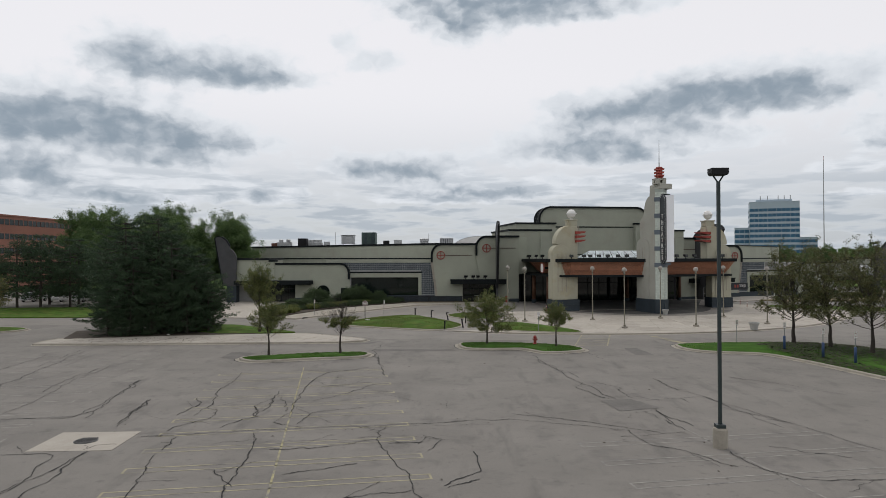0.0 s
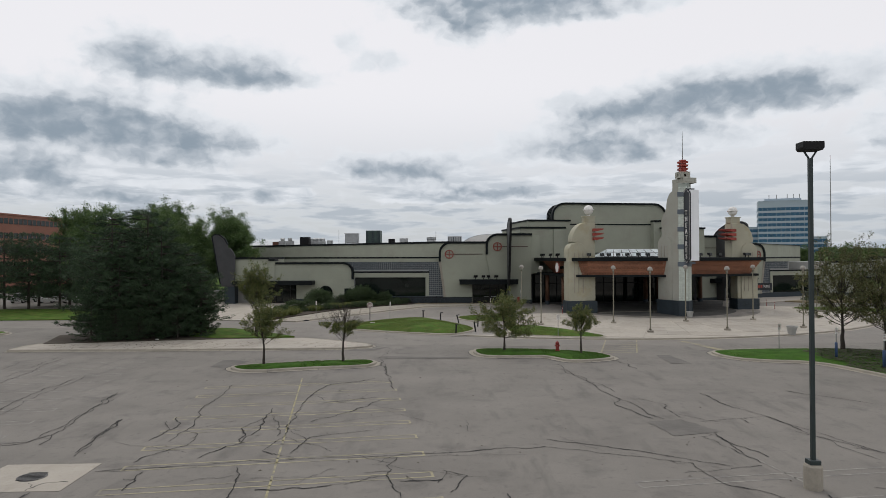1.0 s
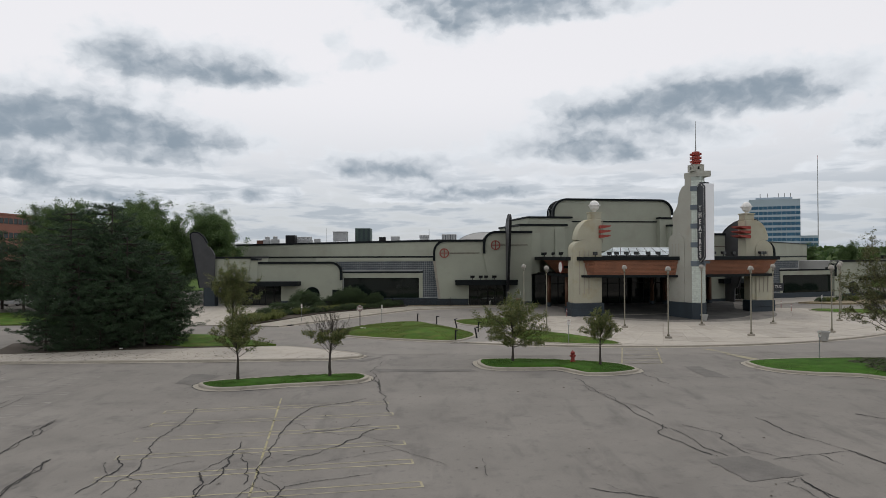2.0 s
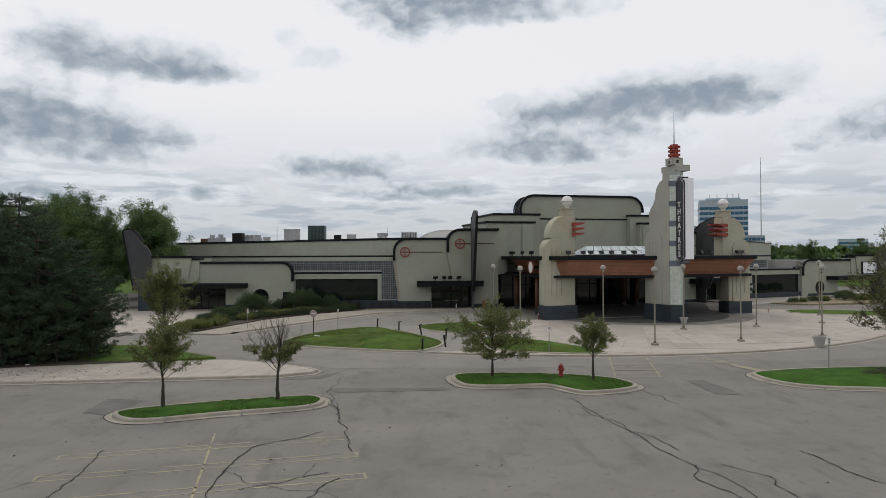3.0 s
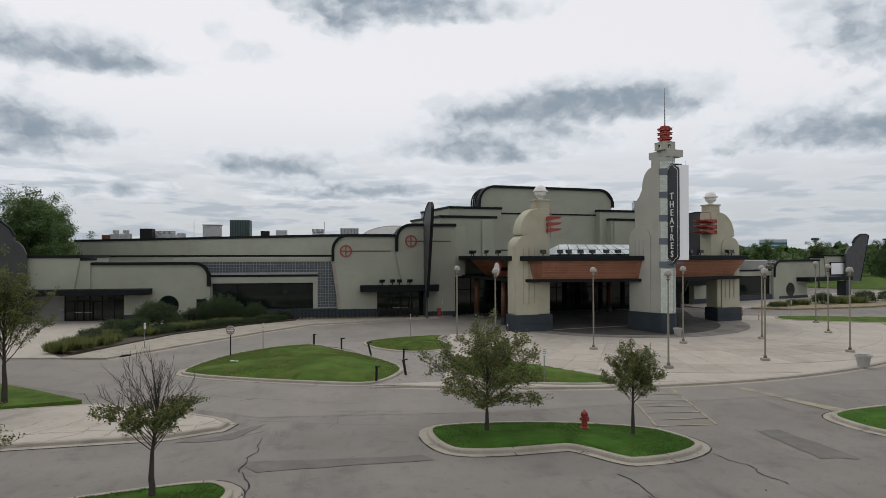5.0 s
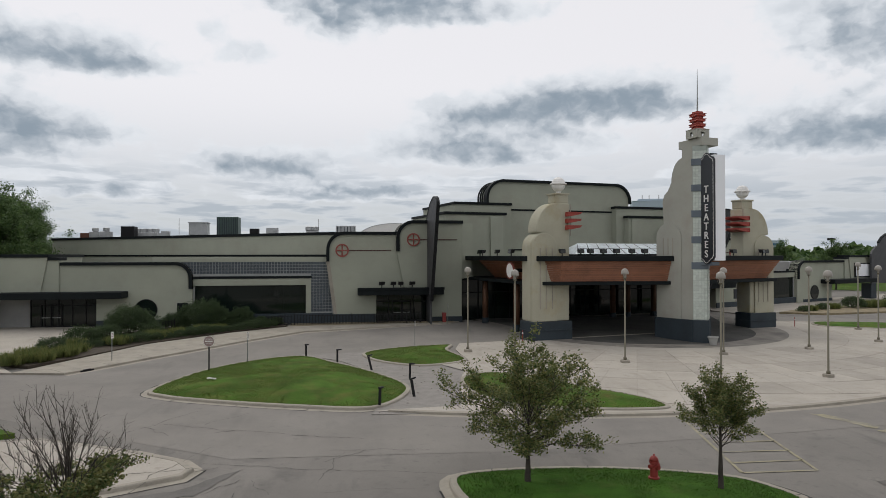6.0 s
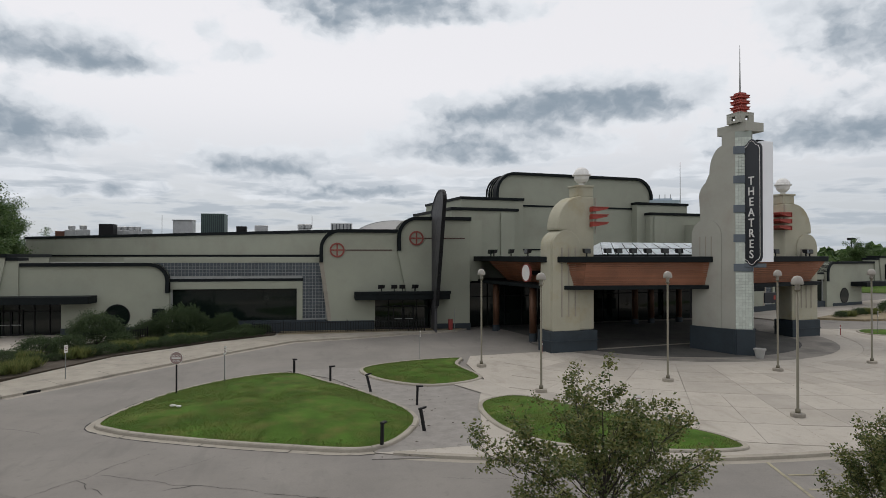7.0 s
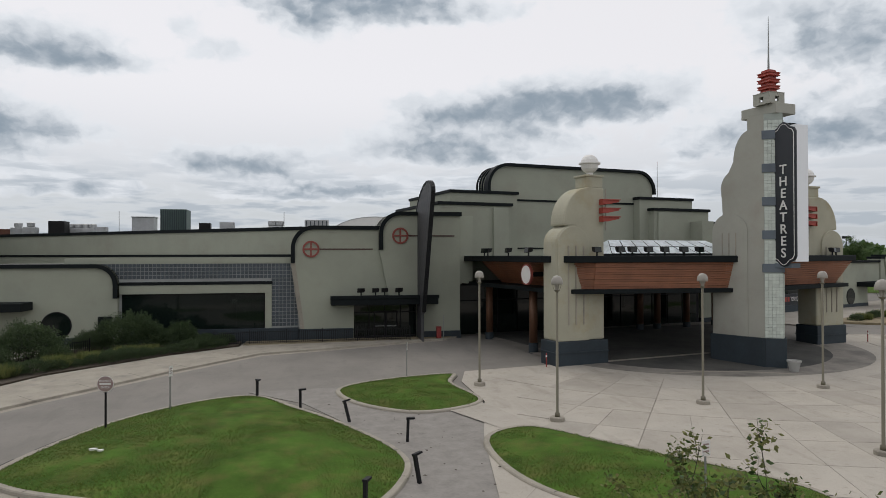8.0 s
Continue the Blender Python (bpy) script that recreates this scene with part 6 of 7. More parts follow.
def pine(h, spread, seed, whorls=15, per=46, bare=.07):
    """A broad dark pine: boughs in whorls that carry tufts of needles, with gaps between them."""
    rng = random.Random(seed)
    root = thing("pine_tree", "broad dark green pine with tufted boughs nearly to the ground", "tree", group="pines in the bed")
    bm = bmesh.new()
    tube([(0, 0, -.1), (.05, 0, h * .5), (0, .08, h * .97)], [.018 * h, .012 * h, .02], bm, sides=8, cap=False)
    v, f = [], []
    for k in range(whorls):
        t = (k + rng.uniform(-.3, .3)) / whorls
        z = h * (bare + (.99 - bare) * t)
        full = spread * (1 - min(max(t, 0), 1) ** 2.3) ** .75 * min(1, .84 + .9 * t)
        for j in range(rng.choice((5, 6, 6, 7))):
            a = rng.uniform(0, math.tau)
            reach = full * rng.uniform(.55, 1.15) + .3
            sag = rng.uniform(-.1, .3)
            root_p = Vector((0, 0, z))
            end = Vector((math.cos(a) * reach, math.sin(a) * reach, z + reach * sag))
            mid = root_p.lerp(end, .55) + Vector((0, 0, -.12 * reach))
            tube([root_p, mid, end], [.05, .035, .01], bm, sides=4, cap=False)
            tufts = max(3, int(reach * 3.4))
            for i in range(tufts):
                s = .3 + .75 * (i + rng.random()) / tufts
                c = mid.lerp(end, (s - .5) * 2) if s > .5 else root_p.lerp(mid, s * 2)
                side = rng.gauss(0, .22 * reach * (1.15 - s) + .12)
                c = c + Vector((-math.sin(a) * side, math.cos(a) * side, rng.gauss(.08, .12)))
                fat = rng.uniform(.08, .16)
                out = Vector((math.cos(a) * .6, math.sin(a) * .6, .7))
                for _ in range(per):
                    q = c + Vector((rng.gauss(0, fat), rng.gauss(0, fat), rng.gauss(0, fat * .6)))
                    dv = (out + Vector((rng.gauss(0, .8), rng.gauss(0, .8), rng.gauss(0, .5)))).normalized()
                    b = dv.cross(Vector((rng.gauss(0, 1), rng.gauss(0, 1), rng.gauss(0, 1)))).normalized()
                    s2, w = rng.uniform(.12, .24), rng.uniform(.012, .024)
                    n = len(v)
                    v += [tuple(q - dv * s2 * .4), tuple(q + b * w), tuple(q + dv * s2), tuple(q - b * w)]
                    f.append((n, n + 1, n + 2, n + 3))
    part("trunk", bm, bark, root, smooth=True)
    crown = new("crown", mesh_of("crown", v, f, needle))
    crown.parent = root
    return root


p1 = put(pine(11.2, 4.2, 41, 16, 38, .1), -31.2, 61.2, 0, 1.0, .15)
p2 = put(pine(9.8, 4.0, 42, 15, 38, .06), -27.0, 61.8, 0, 1.0, .15)
for x, y, t, s in ((-29.6, 59.6, 120, .88), (-28.6, 62.6, 220, 1.05), (-25.2, 63.0, 300, .74), (-27.0, 59.8, 80, .7), (-33.0, 64.2, 10, 1.0), (-26.0, 65.4, 150, .8), (-30.2, 65.2, 260, 1.03), (-24.4, 61.4, 33, .52), (-31.2, 58.0, 70, .42), (-27.6, 58.9, 10, .4), (-23.4, 61.9, 160, .62), (-24.7, 60.0, 250, .4), (-29.3, 58.4, 310, .36)):
    again(p1 if (x * 10) % 3 > 1.4 else p2, x, y, t, s, .15)
tall = put(pine(10.4, 4.4, 43, 14, 32, .17), -57.5, 89.0, 0, 1.0, .1)
for x, y, t, s in ((-53.6, 89.5, 100, .95), (-61.5, 90, 200, 1.0), (-49.8, 91.6, 300, .85), (-66.5, 90.5, 30, 1.0), (-72, 92, 140, .95), (-59.4, 94, 60, 1.0), (-55.6, 95, 260, .95)):
    again(tall, x, y, t, s, .1)


def bush(name, label, rx, ry, h, count, size, mat, seed, blades=False):
    """A dense clipped or loose shrub of small leaves on stems."""
    rng = random.Random(seed)
    root = thing(name, label, "shrub")
    bm = bmesh.new()
    for k in range(9):
        a = k * 2.4
        tube([(0.1 * math.cos(a), .1 * math.sin(a), -.05), (rx * .35 * math.cos(a), ry * .35 * math.sin(a), h * .45), (rx * .6 * math.cos(a), ry * .6 * math.sin(a), h * .75)], [.03, .02, .008], bm, sides=4, cap=False)
    part("stems", bm, bark, root)
    v, f = [], []
    for _ in range(count):
        a, b = rng.uniform(0, math.tau), math.asin(rng.uniform(-.25, 1))
        lump = noise.noise((1.9 * math.cos(a), 1.9 * math.sin(a), seed + 1.9 * b)) + .5 * noise.noise((5.5 * math.cos(a), 5.5 * math.sin(a), seed + 5.5 * b))
        r = rng.uniform(.5, 1.0) ** .6 * (1 + .42 * lump)
        c = Vector((rx * r * math.cos(a) * math.cos(b), ry * r * math.sin(a) * math.cos(b), max(.03, h * (.28 + .72 * r * math.sin(b)))))
        if blades:
            c.z = 0
            up = Vector((rng.gauss(0, .35), rng.gauss(0, .35), 1)).normalized()
            s, w = h * rng.uniform(.6, 1.1), .02
            sd = Vector((math.cos(a * 3), math.sin(a * 3), 0))
        else:
            up = Vector((rng.gauss(0, 1), rng.gauss(0, 1), rng.gauss(0, 1))).normalized()
            sd = up.cross(Vector((rng.gauss(0, 1), rng.gauss(0, 1), rng.gauss(0, 1)))).normalized()
            s, w = size * rng.uniform(.6, 1.3), size * .5
        k = len(v)
        v += [tuple(c), tuple(c + up * s * .5 + sd * w), tuple(c + up * s), tuple(c + up * s * .5 - sd * w)]
        f.append((k, k + 1, k + 2, k + 3))
    crown = new("foliage", mesh_of("foliage", v, f, mat))
    crown.parent = root
    return root


put(bush("shrub", "rounded dark green shrub before the low wing", 2.0, 1.6, 2.3, 14000, .085, shrub_leaf, 51), -19.2, 91.4, 0, 1, .2)
s2 = put(bush("shrub", "wide dark green shrub below the long window", 2.3, 1.6, 2.45, 17000, .085, shrub_leaf, 52), -14.0, 94.4, 0, 1, .2)
again(s2, -10.9, 95.2, 60, .68, .2)
again(s2, -16.4, 94.2, 200, .55, .2)
s3 = put(bush("low_shrub", "low grey-green shrub in the bed", 1.4, 1.2, 1.3, 6000, .075, shrub_leaf, 53), -21.4, 87.0, 0, 1, .2)
for k in range(16):
    again(s3, -20.6 + .82 * k, 84.6 + .66 * k, 37 * k, .5 + .12 * math.sin(5 * k), .18)
for x, y, t, s in ((-20.2, 88.6, 50, .9), (-9.2, 94.8, 90, .7), (-8.0, 95.6, 10, .6), (-17.3, 90.4, 140, .8), (-22.2, 83.6, 70, .8)):
    again(s3, x, y, t, s, .2)
og = put(bush("ornamental_grass", "clump of yellow-green ornamental grass", .8, .8, .75, 1300, .1, reed, 54, True), -21.4, 79.6, 0, 1, .2)
for x, y, t, s in ((-20.6, 81.4, 20, 1.0), (-22.4, 80.9, 60, 1.1), (-20.4, 83.0, 90, .9), (-18.6, 86.0, 10, 1), (-16.6, 88.6, 50, 1), (-15.2, 90.2, 200, .9), (-13.6, 91.8, 120, .9), (-22.6, 78.6, 30, 1.1), (-21.2, 84.8, 40, 1.0), (-12.4, 92.6, 66, .8)):
    again(og, x, y, t, s, .2)
for x, y, t, s in ((49.5, 99.5, 0, .5), (53.5, 101.5, 40, .6), (59.2, 103.2, 80, 1.1), (66.5, 104.6, 20, 1.2), (71.5, 105.8, 120, 1.1)):
    again(s3, x, y, t, s, .2)
for x, y, t, s in ((51.2, 100.4, 0, .9), (55.5, 102.2, 40, 1), (61.6, 103.2, 80, 1.3), (63.2, 103.8, 20, 1.3), (64.8, 103.6, 120, 1.2)):
    again(og, x, y, t, s, .2)

# woods on the horizon
rng = random.Random(71)
v, f = [], []
for _ in range(640):
    az = rng.choice((rng.uniform(16, 66), rng.uniform(16, 66), rng.uniform(16, 66), rng.uniform(-75, -14), rng.uniform(100, 260)))
    dist = rng.uniform(190, 520)
    x, y = dist * math.sin(radians(az)), dist * math.cos(radians(az))
    h, r = rng.uniform(6, 9.5) * (.75 + dist / 1100), rng.uniform(3.5, 7)
    for _ in range(95):
        a, e = rng.uniform(0, math.tau), rng.uniform(-.6, 1.57)
        c = Vector((x + r * math.cos(a) * math.cos(e) * rng.uniform(.5, 1.05), y + r * math.sin(a) * math.cos(e) * rng.uniform(.5, 1.05), h * (.5 + .5 * math.sin(e) * rng.uniform(.7, 1.08))))
        s = rng.uniform(.5, 1.25)
        d1 = Vector((rng.gauss(0, 1), rng.gauss(0, 1), rng.gauss(0, 1))).normalized()
        d2 = d1.cross(Vector((rng.gauss(0, 1), rng.gauss(0, 1), rng.gauss(0, 1)))).normalized()
        k = len(v)
        v += [tuple(c - d1 * s), tuple(c + d2 * s), tuple(c + d1 * s), tuple(c - d2 * s)]
        f.append((k, k + 1, k + 2, k + 3))
tagged(new("far_woods", mesh_of("far_woods", v, f, leaf_mid)), "distant belt of green broadleaf woods", "woods", kind="stuff")


# ---------------------------------------------------------------- street furniture
def plaza_lamp():
    root = thing("plaza_lamp", "tall taupe plaza lamp with a domed frosted globe", "street lamp", group="lamps on the plaza")
    part("footing", lathe([(.3, 0), (.3, .16), (.27, .19)], sides=20), kerb_mat, root, "round concrete footing")
    part("pole", lathe([(.11, .19), (.11, .34), (.06, .38), (.05, 5.45)], sides=14), lamp_pole, root, smooth=True)
    hd = part("lantern", lathe([(.06, 5.42), (.11, 5.46), (.125, 5.5)], sides=16), lamp_pole, root)
    part("dome", lathe([(.02, 5.72), (.235, 5.73), (.25, 5.77), (.245, 5.86), (.21, 5.98), (.14, 6.07), (.03, 6.11)], sides=20), globe_mat, hd, "pale domed cap", smooth=True)
    part("glass_body", lathe([(.07, 5.5), (.085, 5.6), (.11, 5.72)], sides=16), globe_mat, hd, "frosted lens")
    for k in range(4):
        a = k * math.tau / 4
        part("cage_bar", tube([(.12 * math.cos(a), .12 * math.sin(a), 5.5), (.16 * math.cos(a), .16 * math.sin(a), 5.6), (.19 * math.cos(a), .19 * math.sin(a), 5.73)], .007, sides=4), lamp_pole, hd)
    return root


lamp = put(plaza_lamp(), 8.2, 72.0, 0, 1, .07)
for k, (x, y) in enumerate(((6.9, 79.8), (16.0, 73.5), (24.2, 75.4), (17.5, 65.2), (25.2, 66.8), (32.0, 76.8), (33.5, 69.1), (40.2, 79.3), (44.2, 85.8), (47.4, 80.1))):
    again(lamp, x, y, 17 * k, 1, .07)

pole = thing("parking_lot_light", "tall dark green lot light on a round concrete base", "street lamp", pose(10.85, 24.35, 0))
part("concrete_base", lathe([(.27, -.05), (.27, .7), (.24, .76)], sides=24), kerb_mat, pole, "round stained concrete base", smooth=False)
part("base_cover", box(-.17, .17, -.17, .17, .76, .9, bevel=.02), green_pole, pole)
part("shaft", box(-.06, .06, -.06, .06, .9, 10.2, bevel=.012), green_pole, pole, "square dark green steel shaft")
part("bracket", tube([(-.2, 0, 10.43), (-.08, 0, 10.25), (0, 0, 10.12)], .03, sides=6), green_pole, pole)
part("bracket", tube([(.2, 0, 10.43), (.08, 0, 10.25), (0, 0, 10.12)], .03, sides=6), green_pole, pole)
part("luminaire", prism([(-.27, 10.42), (.27, 10.42), (.33, 10.5), (.33, 10.7), (-.33, 10.7), (-.33, 10.5)], "y", -.24, .24, bevel=.03), black_steel, pole, "black box luminaire")
far_pole = thing("far_lot_light", "distant dark lot light", "street lamp", pose(93.35, 147.1, 0), group="distant lot lights")
part("shaft", tube([(0, 0, 0), (0, 0, 9.8)], .09, sides=6), green_pole, far_pole)
part("luminaire", box(-.6, .6, -.4, .4, 9.8, 10.25, bevel=.05), black_steel, far_pole)
for x, y, s in ((-41.5, 83, .9), (-50, 104, .95), (150, 190, 1.1)):
    c = copy_thing(far_pole, pose(x, y, 0))
    c.scale = (s, s, s)


def bollard():
    root = thing("path_bollard", "black steel bollard light with a tilted cap", "bollard", group="bollards along the path")
    part("post", box(-.055, .055, -.055, .055, -.05, .84, bevel=.012), black_steel, root)
    part("cap", prism([(-.07, .84), (.26, .87), (.26, .93), (-.07, .92)], "y", -.075, .075, bevel=.01), black_steel, root)
    part("lens", box(.05, .22, -.05, .05, .845, .868), steel, root)
    return root


bo = put(bollard(), -4.5, 79.4, -60, 1, .04)
for x, y, t, lx, ly in ((-2.4, 76.6, 10, 0, 0), (-.35, 73.8, 20, -14, -9), (1.6, 70.4, -10, 0, 2), (1.3, 65.9, 30, -8, -6), (-.55, 63.9, 60, 0, 3)):
    copy_thing(bo, on_ground(x, y, .04) @ pose(0, 0, 0, lx, ly, t))


def text_mesh(body, size, mat):
    cu = bpy.data.curves.new("words", "FONT")
    cu.body, cu.size, cu.extrude, cu.align_x, cu.align_y = body, size, .004, "CENTER", "CENTER"
    tmp = bpy.data.objects.new("tmp", cu)
    me = bpy.data.meshes.new_from_object(tmp)
    bpy.data.objects.remove(tmp)
    me.name = "words"
    me.materials.append(mat)
    return me


def small_sign(label, post_mat=steel, h=2.0, w=.3, sh=.45, face=white_paint, sleeve=None):
    root = thing("sign_post", label, "sign")
    part("post", box(-.025, .025, -.02, .02, -.05, h, bevel=.006), post_mat, root)
    pl = part("plate", box(-w / 2, w / 2, -.035, -.021, h - sh, h, bevel=.004), face, root)
    for k in range(3):
        part("unread_line", box(-w * .35, w * .35, -.039, -.0351, h - sh * (.3 + .22 * k), h - sh * (.2 + .22 * k)), sign_red if face is white_paint else white_paint, pl)
    if sleeve:
        part("sleeve", lathe([(.09, -.05), (.09, 1.1), (.07, 1.14)], sides=14), sleeve, root, "blue plastic sleeve", smooth=True)
    return root


dne = thing("no_entry_sign", "round faded red no-entry sign on a black post", "sign", on_ground(-9.95, 74.3, .15, -8))
part("post", box(-.035, .035, -.03, .03, -.1, 1.95, bevel=.008), black_steel, dne)
plate = part("plate", prism(arc(0, 1.8, .3, 0, 360, 28)[:-1], "y", -.05, -.031), sign_red, dne, "round red plate")
part("rim", prism(arc(0, 1.8, .325, 0, 360, 28)[:-1], "y", -.03, -.025), white_paint, dne)
part("bar", box(-.22, .22, -.056, -.0501, 1.77, 1.84), white_paint, plate)
for z, wd in ((1.92, "DO NOT"), (1.67, "ENTER")):
    me = text_mesh(wd, .115, white_paint)
    o = new("words", me)
    o.parent = plate
    o.matrix_local = pose(0, -.055, z, 90, 0, 0)
s1 = put(small_sign("small white sign on a thin steel post by the lawn"), -8.1, 77.2, 72, 1, .1)
for x, y, t in ((-17.0, 79.6, 74), (3.4, 82.6, 75), (8.1, 95.0, 78), (23.9, 53.9, 25), (8.5, 62.0, 10), (43.5, 88.5, 40)):
    again(s1, x, y, t, .95, .12)
hs = put(small_sign("white parking sign on a blue-sleeved post", sleeve=blue_plastic, h=2.15, w=.24, sh=.42), 25.5, 49.2, 20, 1, .12)
for x, y in ((26.3, 45.4), (27.1, 43.0)):
    again(hs, x, y, 20, 1, .12)

hyd = thing("fire_hydrant", "red cast-iron fire hydrant on a grass island", "hydrant", on_ground(7.04, 52.35, .2, 20))
part("barrel", lathe([(.17, -.05), (.17, .06), (.12, .07), (.115, .48), (.15, .5), (.15, .54)], sides=16), hydrant_red, hyd)
part("bonnet", lathe([(.14, .54), (.13, .62), (.08, .69), (.03, .7), (.03, .76)], sides=16), hydrant_red, hyd, smooth=True)
part("side_nozzle", tube([(-.2, 0, .4), (.2, 0, .4)], .06, sides=10), hydrant_red, hyd)
part("front_nozzle", tube([(0, 0, .38), (0, -.2, .38)], .075, sides=10), hydrant_red, hyd)

pot = thing("planter", "large pale tapered planter at the plaza edge", "planter", on_ground(29.65, 63.6, .07))
part("tub", lathe([(.3, 0), (.43, .62), (.49, .64), (.49, .76), (.42, .76), (.39, .64)], sides=24), pale_plaster, pot)
part("earth", lathe([(.39, .55), (.39, .67)], sides=20), mulch, pot)
c = copy_thing(pot, on_ground(26.15, 79.8, .09))
c.scale = (.82, .82, .86)
bn = thing("litter_bin", "slim red plastic bin beside the side doors", "bin", on_ground(7.9, 95.9, .12))
part("tub", prism([(-.16, 0), (.16, 0), (.19, .85), (-.19, .85)], "y", -.16, .16, bevel=.03), hydrant_red, bn)
part("lid", box(-.2, .2, -.19, .19, .85, .93, bevel=.03), hydrant_red, bn)
mk = thing("red_marker", "thin red marker post", "post", on_ground(12.2, 83.9, .08), group="red marker posts")
part("post", tube([(0, 0, -.05), (0, 0, .85)], .035, sides=8), hydrant_red, mk)
part("collar", tube([(0, 0, .6), (0, 0, .7)], .05, sides=8), white_paint, mk)
for x, y in ((39.8, 88.4), (40.4, 92.0)):
    copy_thing(mk, on_ground(x, y, .08))
dr = solid("drain_inlet", box(-.45, .45, -.1, .1, 0, .1), black_steel, "dark kerb drain inlet", "drain", "structure", on_ground(-17.5, 76.55, .005, 55))
# litter on the lawn
for k, (x, y) in enumerate(((-9.2, 70.2), (-8.9, 70.0), (-26.0, 58.9))):
    lt = bmesh.new()
    rr = random.Random(k)
    prism([(rr.uniform(.08, .16) * math.cos(a), rr.uniform(.06, .12) * math.sin(a)) for a in (0, 1, 2, 3, 4, 5)], "z", 0, .05, lt)
    solid("litter", lt, white_paint, "crumpled white litter lying on the ground", "litter", m=on_ground(x, y, .47 if k < 2 else .19))


def fence(pts, name="picket_fence"):
    """Black steel pickets between rails."""
    root = thing(name, "low black steel picket fence", "fence")
    pk = bmesh.new()
    box(-.017, .017, -.017, .017, .04, .95, pk)
    me = bpy.data.meshes.new("picket")
    pk.to_mesh(me)
    pk.free()
    me.materials.append(black_steel)
    for a, b in zip(pts, pts[1:]):
        a, b = Vector(a), Vector(b)
        d = b - a
        n = int(d.length / .13)
        for k in range(n):
            q = a + d * k / n
            piece("picket", me, root, on_ground(q.x, q.y, .13))
        for z in (.12, .86):
            za, zb = ground_z(*a) + .13 + z, ground_z(*b) + .13 + z
            part("rail", tube([(a.x, a.y, za), (b.x, b.y, zb)], .02, sides=4), black_steel, root)
    for q in pts:
        part("post", box(q[0] - .035, q[0] + .035, q[1] - .035, q[1] + .035, ground_z(*q) + .1, ground_z(*q) + 1.2, bevel=.01), black_steel, root)
    return root


fence([(-8.6, 95.0), (-6.2, 95.6), (-3.6, 95.6), (-1.0, 95.6), (1.6, 95.6), (4.2, 95.6), (5.6, 95.6)])
fence([(-22.3, 88.2), (-20.3, 90.0), (-18.0, 91.6), (-16.2, 93.2)])


# flood lights along the roofs
def flood():
    root = thing("flood_light", "small dark roof flood light", "flood light", group="flood lights on the roof edges")
    part("bracket", box(-.05, .05, -.05, .05, 0, .3, bevel=.01), dark_trim, root)
    part("housing", prism([(-.24, .26), (.2, .34), (.3, .7), (-.18, .7)], "x", -.3, .3, bevel=.04), black_steel, root, "grey housing")
    part("glass", prism([(-.255, .3), (-.235, .3), (-.18, .66), (-.2, .66)], "x", -.25, .25), glass_dark, root)
    return root


fl = flood()
fl.matrix_world = ENTRY @ pose(-10.3, -1.1, 6.97, 0, 0, -10) @ Matrix.Scale(.8, 4)
spots = [(-8.7, -1.3), (-7.9, -1.45), (-6.8, -1.65), (-5.7, -1.85), (-4.4, -2.1), (-3.3, -2.3), (3.6, -2.2), (5.0, -2.0), (6.4, -1.8), (10.4, -1.1), (10.9, -1.0)]
for k, (x, y) in enumerate(spots):
    copy_thing(fl, ENTRY @ pose(x, y, 6.97, 0, 0, (-10 if x < 0 else 10) + 9 * math.sin(3 * k)))
for y in (2.6, 5.4, 8.6, 9.2):
    copy_thing(fl, ENTRY @ pose(-13.0, y, 6.97, 0, 0, -90 + 12 * math.sin(y)))
for s in (2.1, 3.2, 3.9, 5.0):
    copy_thing(fl, pose(9.8 - 10.0 + s, 95.9, 3.97, 0, 0, 180 + 30 * math.sin(4 * s)))


# ---------------------------------------------------------------- plant on the roof
def unit(x, y, w, d, z0, z1, mat, label, ribs=0, legs=False, fans=0, turn=0):
    root = thing("roof_unit", label, "roof unit", pose(x, y, z0, 0, 0, turn))
    h = z1 - z0
    lo = .55 if legs else 0
    part("body", box(-w / 2, w / 2, -d / 2, d / 2, lo, h, bevel=.04), mat, root)
    if legs:
        for sx in (-1, 1):
            for sy in (-1, 1):
                part("leg", box(sx * (w / 2 - .1) - .05, sx * (w / 2 - .1) + .05, sy * (d / 2 - .1) - .05, sy * (d / 2 - .1) + .05, 0, lo), steel, root)
        part("hood", box(-w / 2 - .1, w / 2 + .1, -d / 2 - .1, d / 2 + .1, h, h + .12, bevel=.03), galv, root)
    for k in range(ribs):
        xx = -w / 2 + w * (k + .5) / ribs
        part("fin", box(xx - .04, xx + .04, -d / 2 - .05, -d / 2, .1, h - .1), base_mat, root)
    for k in range(fans):
        part("fan_cowl", lathe([(.3, h), (.42, h + .12), (.42, h + .5), (.3, h + .55)], at=(-w / 2 + w * (k + .5) / fans, 0, 0), sides=14), galv, root)
    return root


R = 9.0
unit(-15.3, 117.2, 2.5, 2.5, R, 11.7, unit_green, "tall ribbed grey-green cooling unit", ribs=12)
unit(-21.65, 132.1, 2.5, 2.0, R + .4, 11.65, galv, "galvanised unit on legs with a hood", legs=True)
unit(-28.4, 131, 3.2, 2.0, R, 10.25, galv, "long galvanised unit with fans", fans=4)
unit(-30.2, 129, 1.7, 1.7, R, 11.0, black_steel, "dark box unit on the roof")
unit(-33.2, 129.2, 1.3, 1.2, R, 10.3, galv, "small galvanised fan unit", fans=1)
unit(-35, 130.5, 1.3, 1.2, R, 10.3, galv, "small galvanised fan unit", fans=1)
unit(-36.5, 131.4, 1.2, 1.2, R, 10.15, rust, "rust-brown capped vent on the roof")
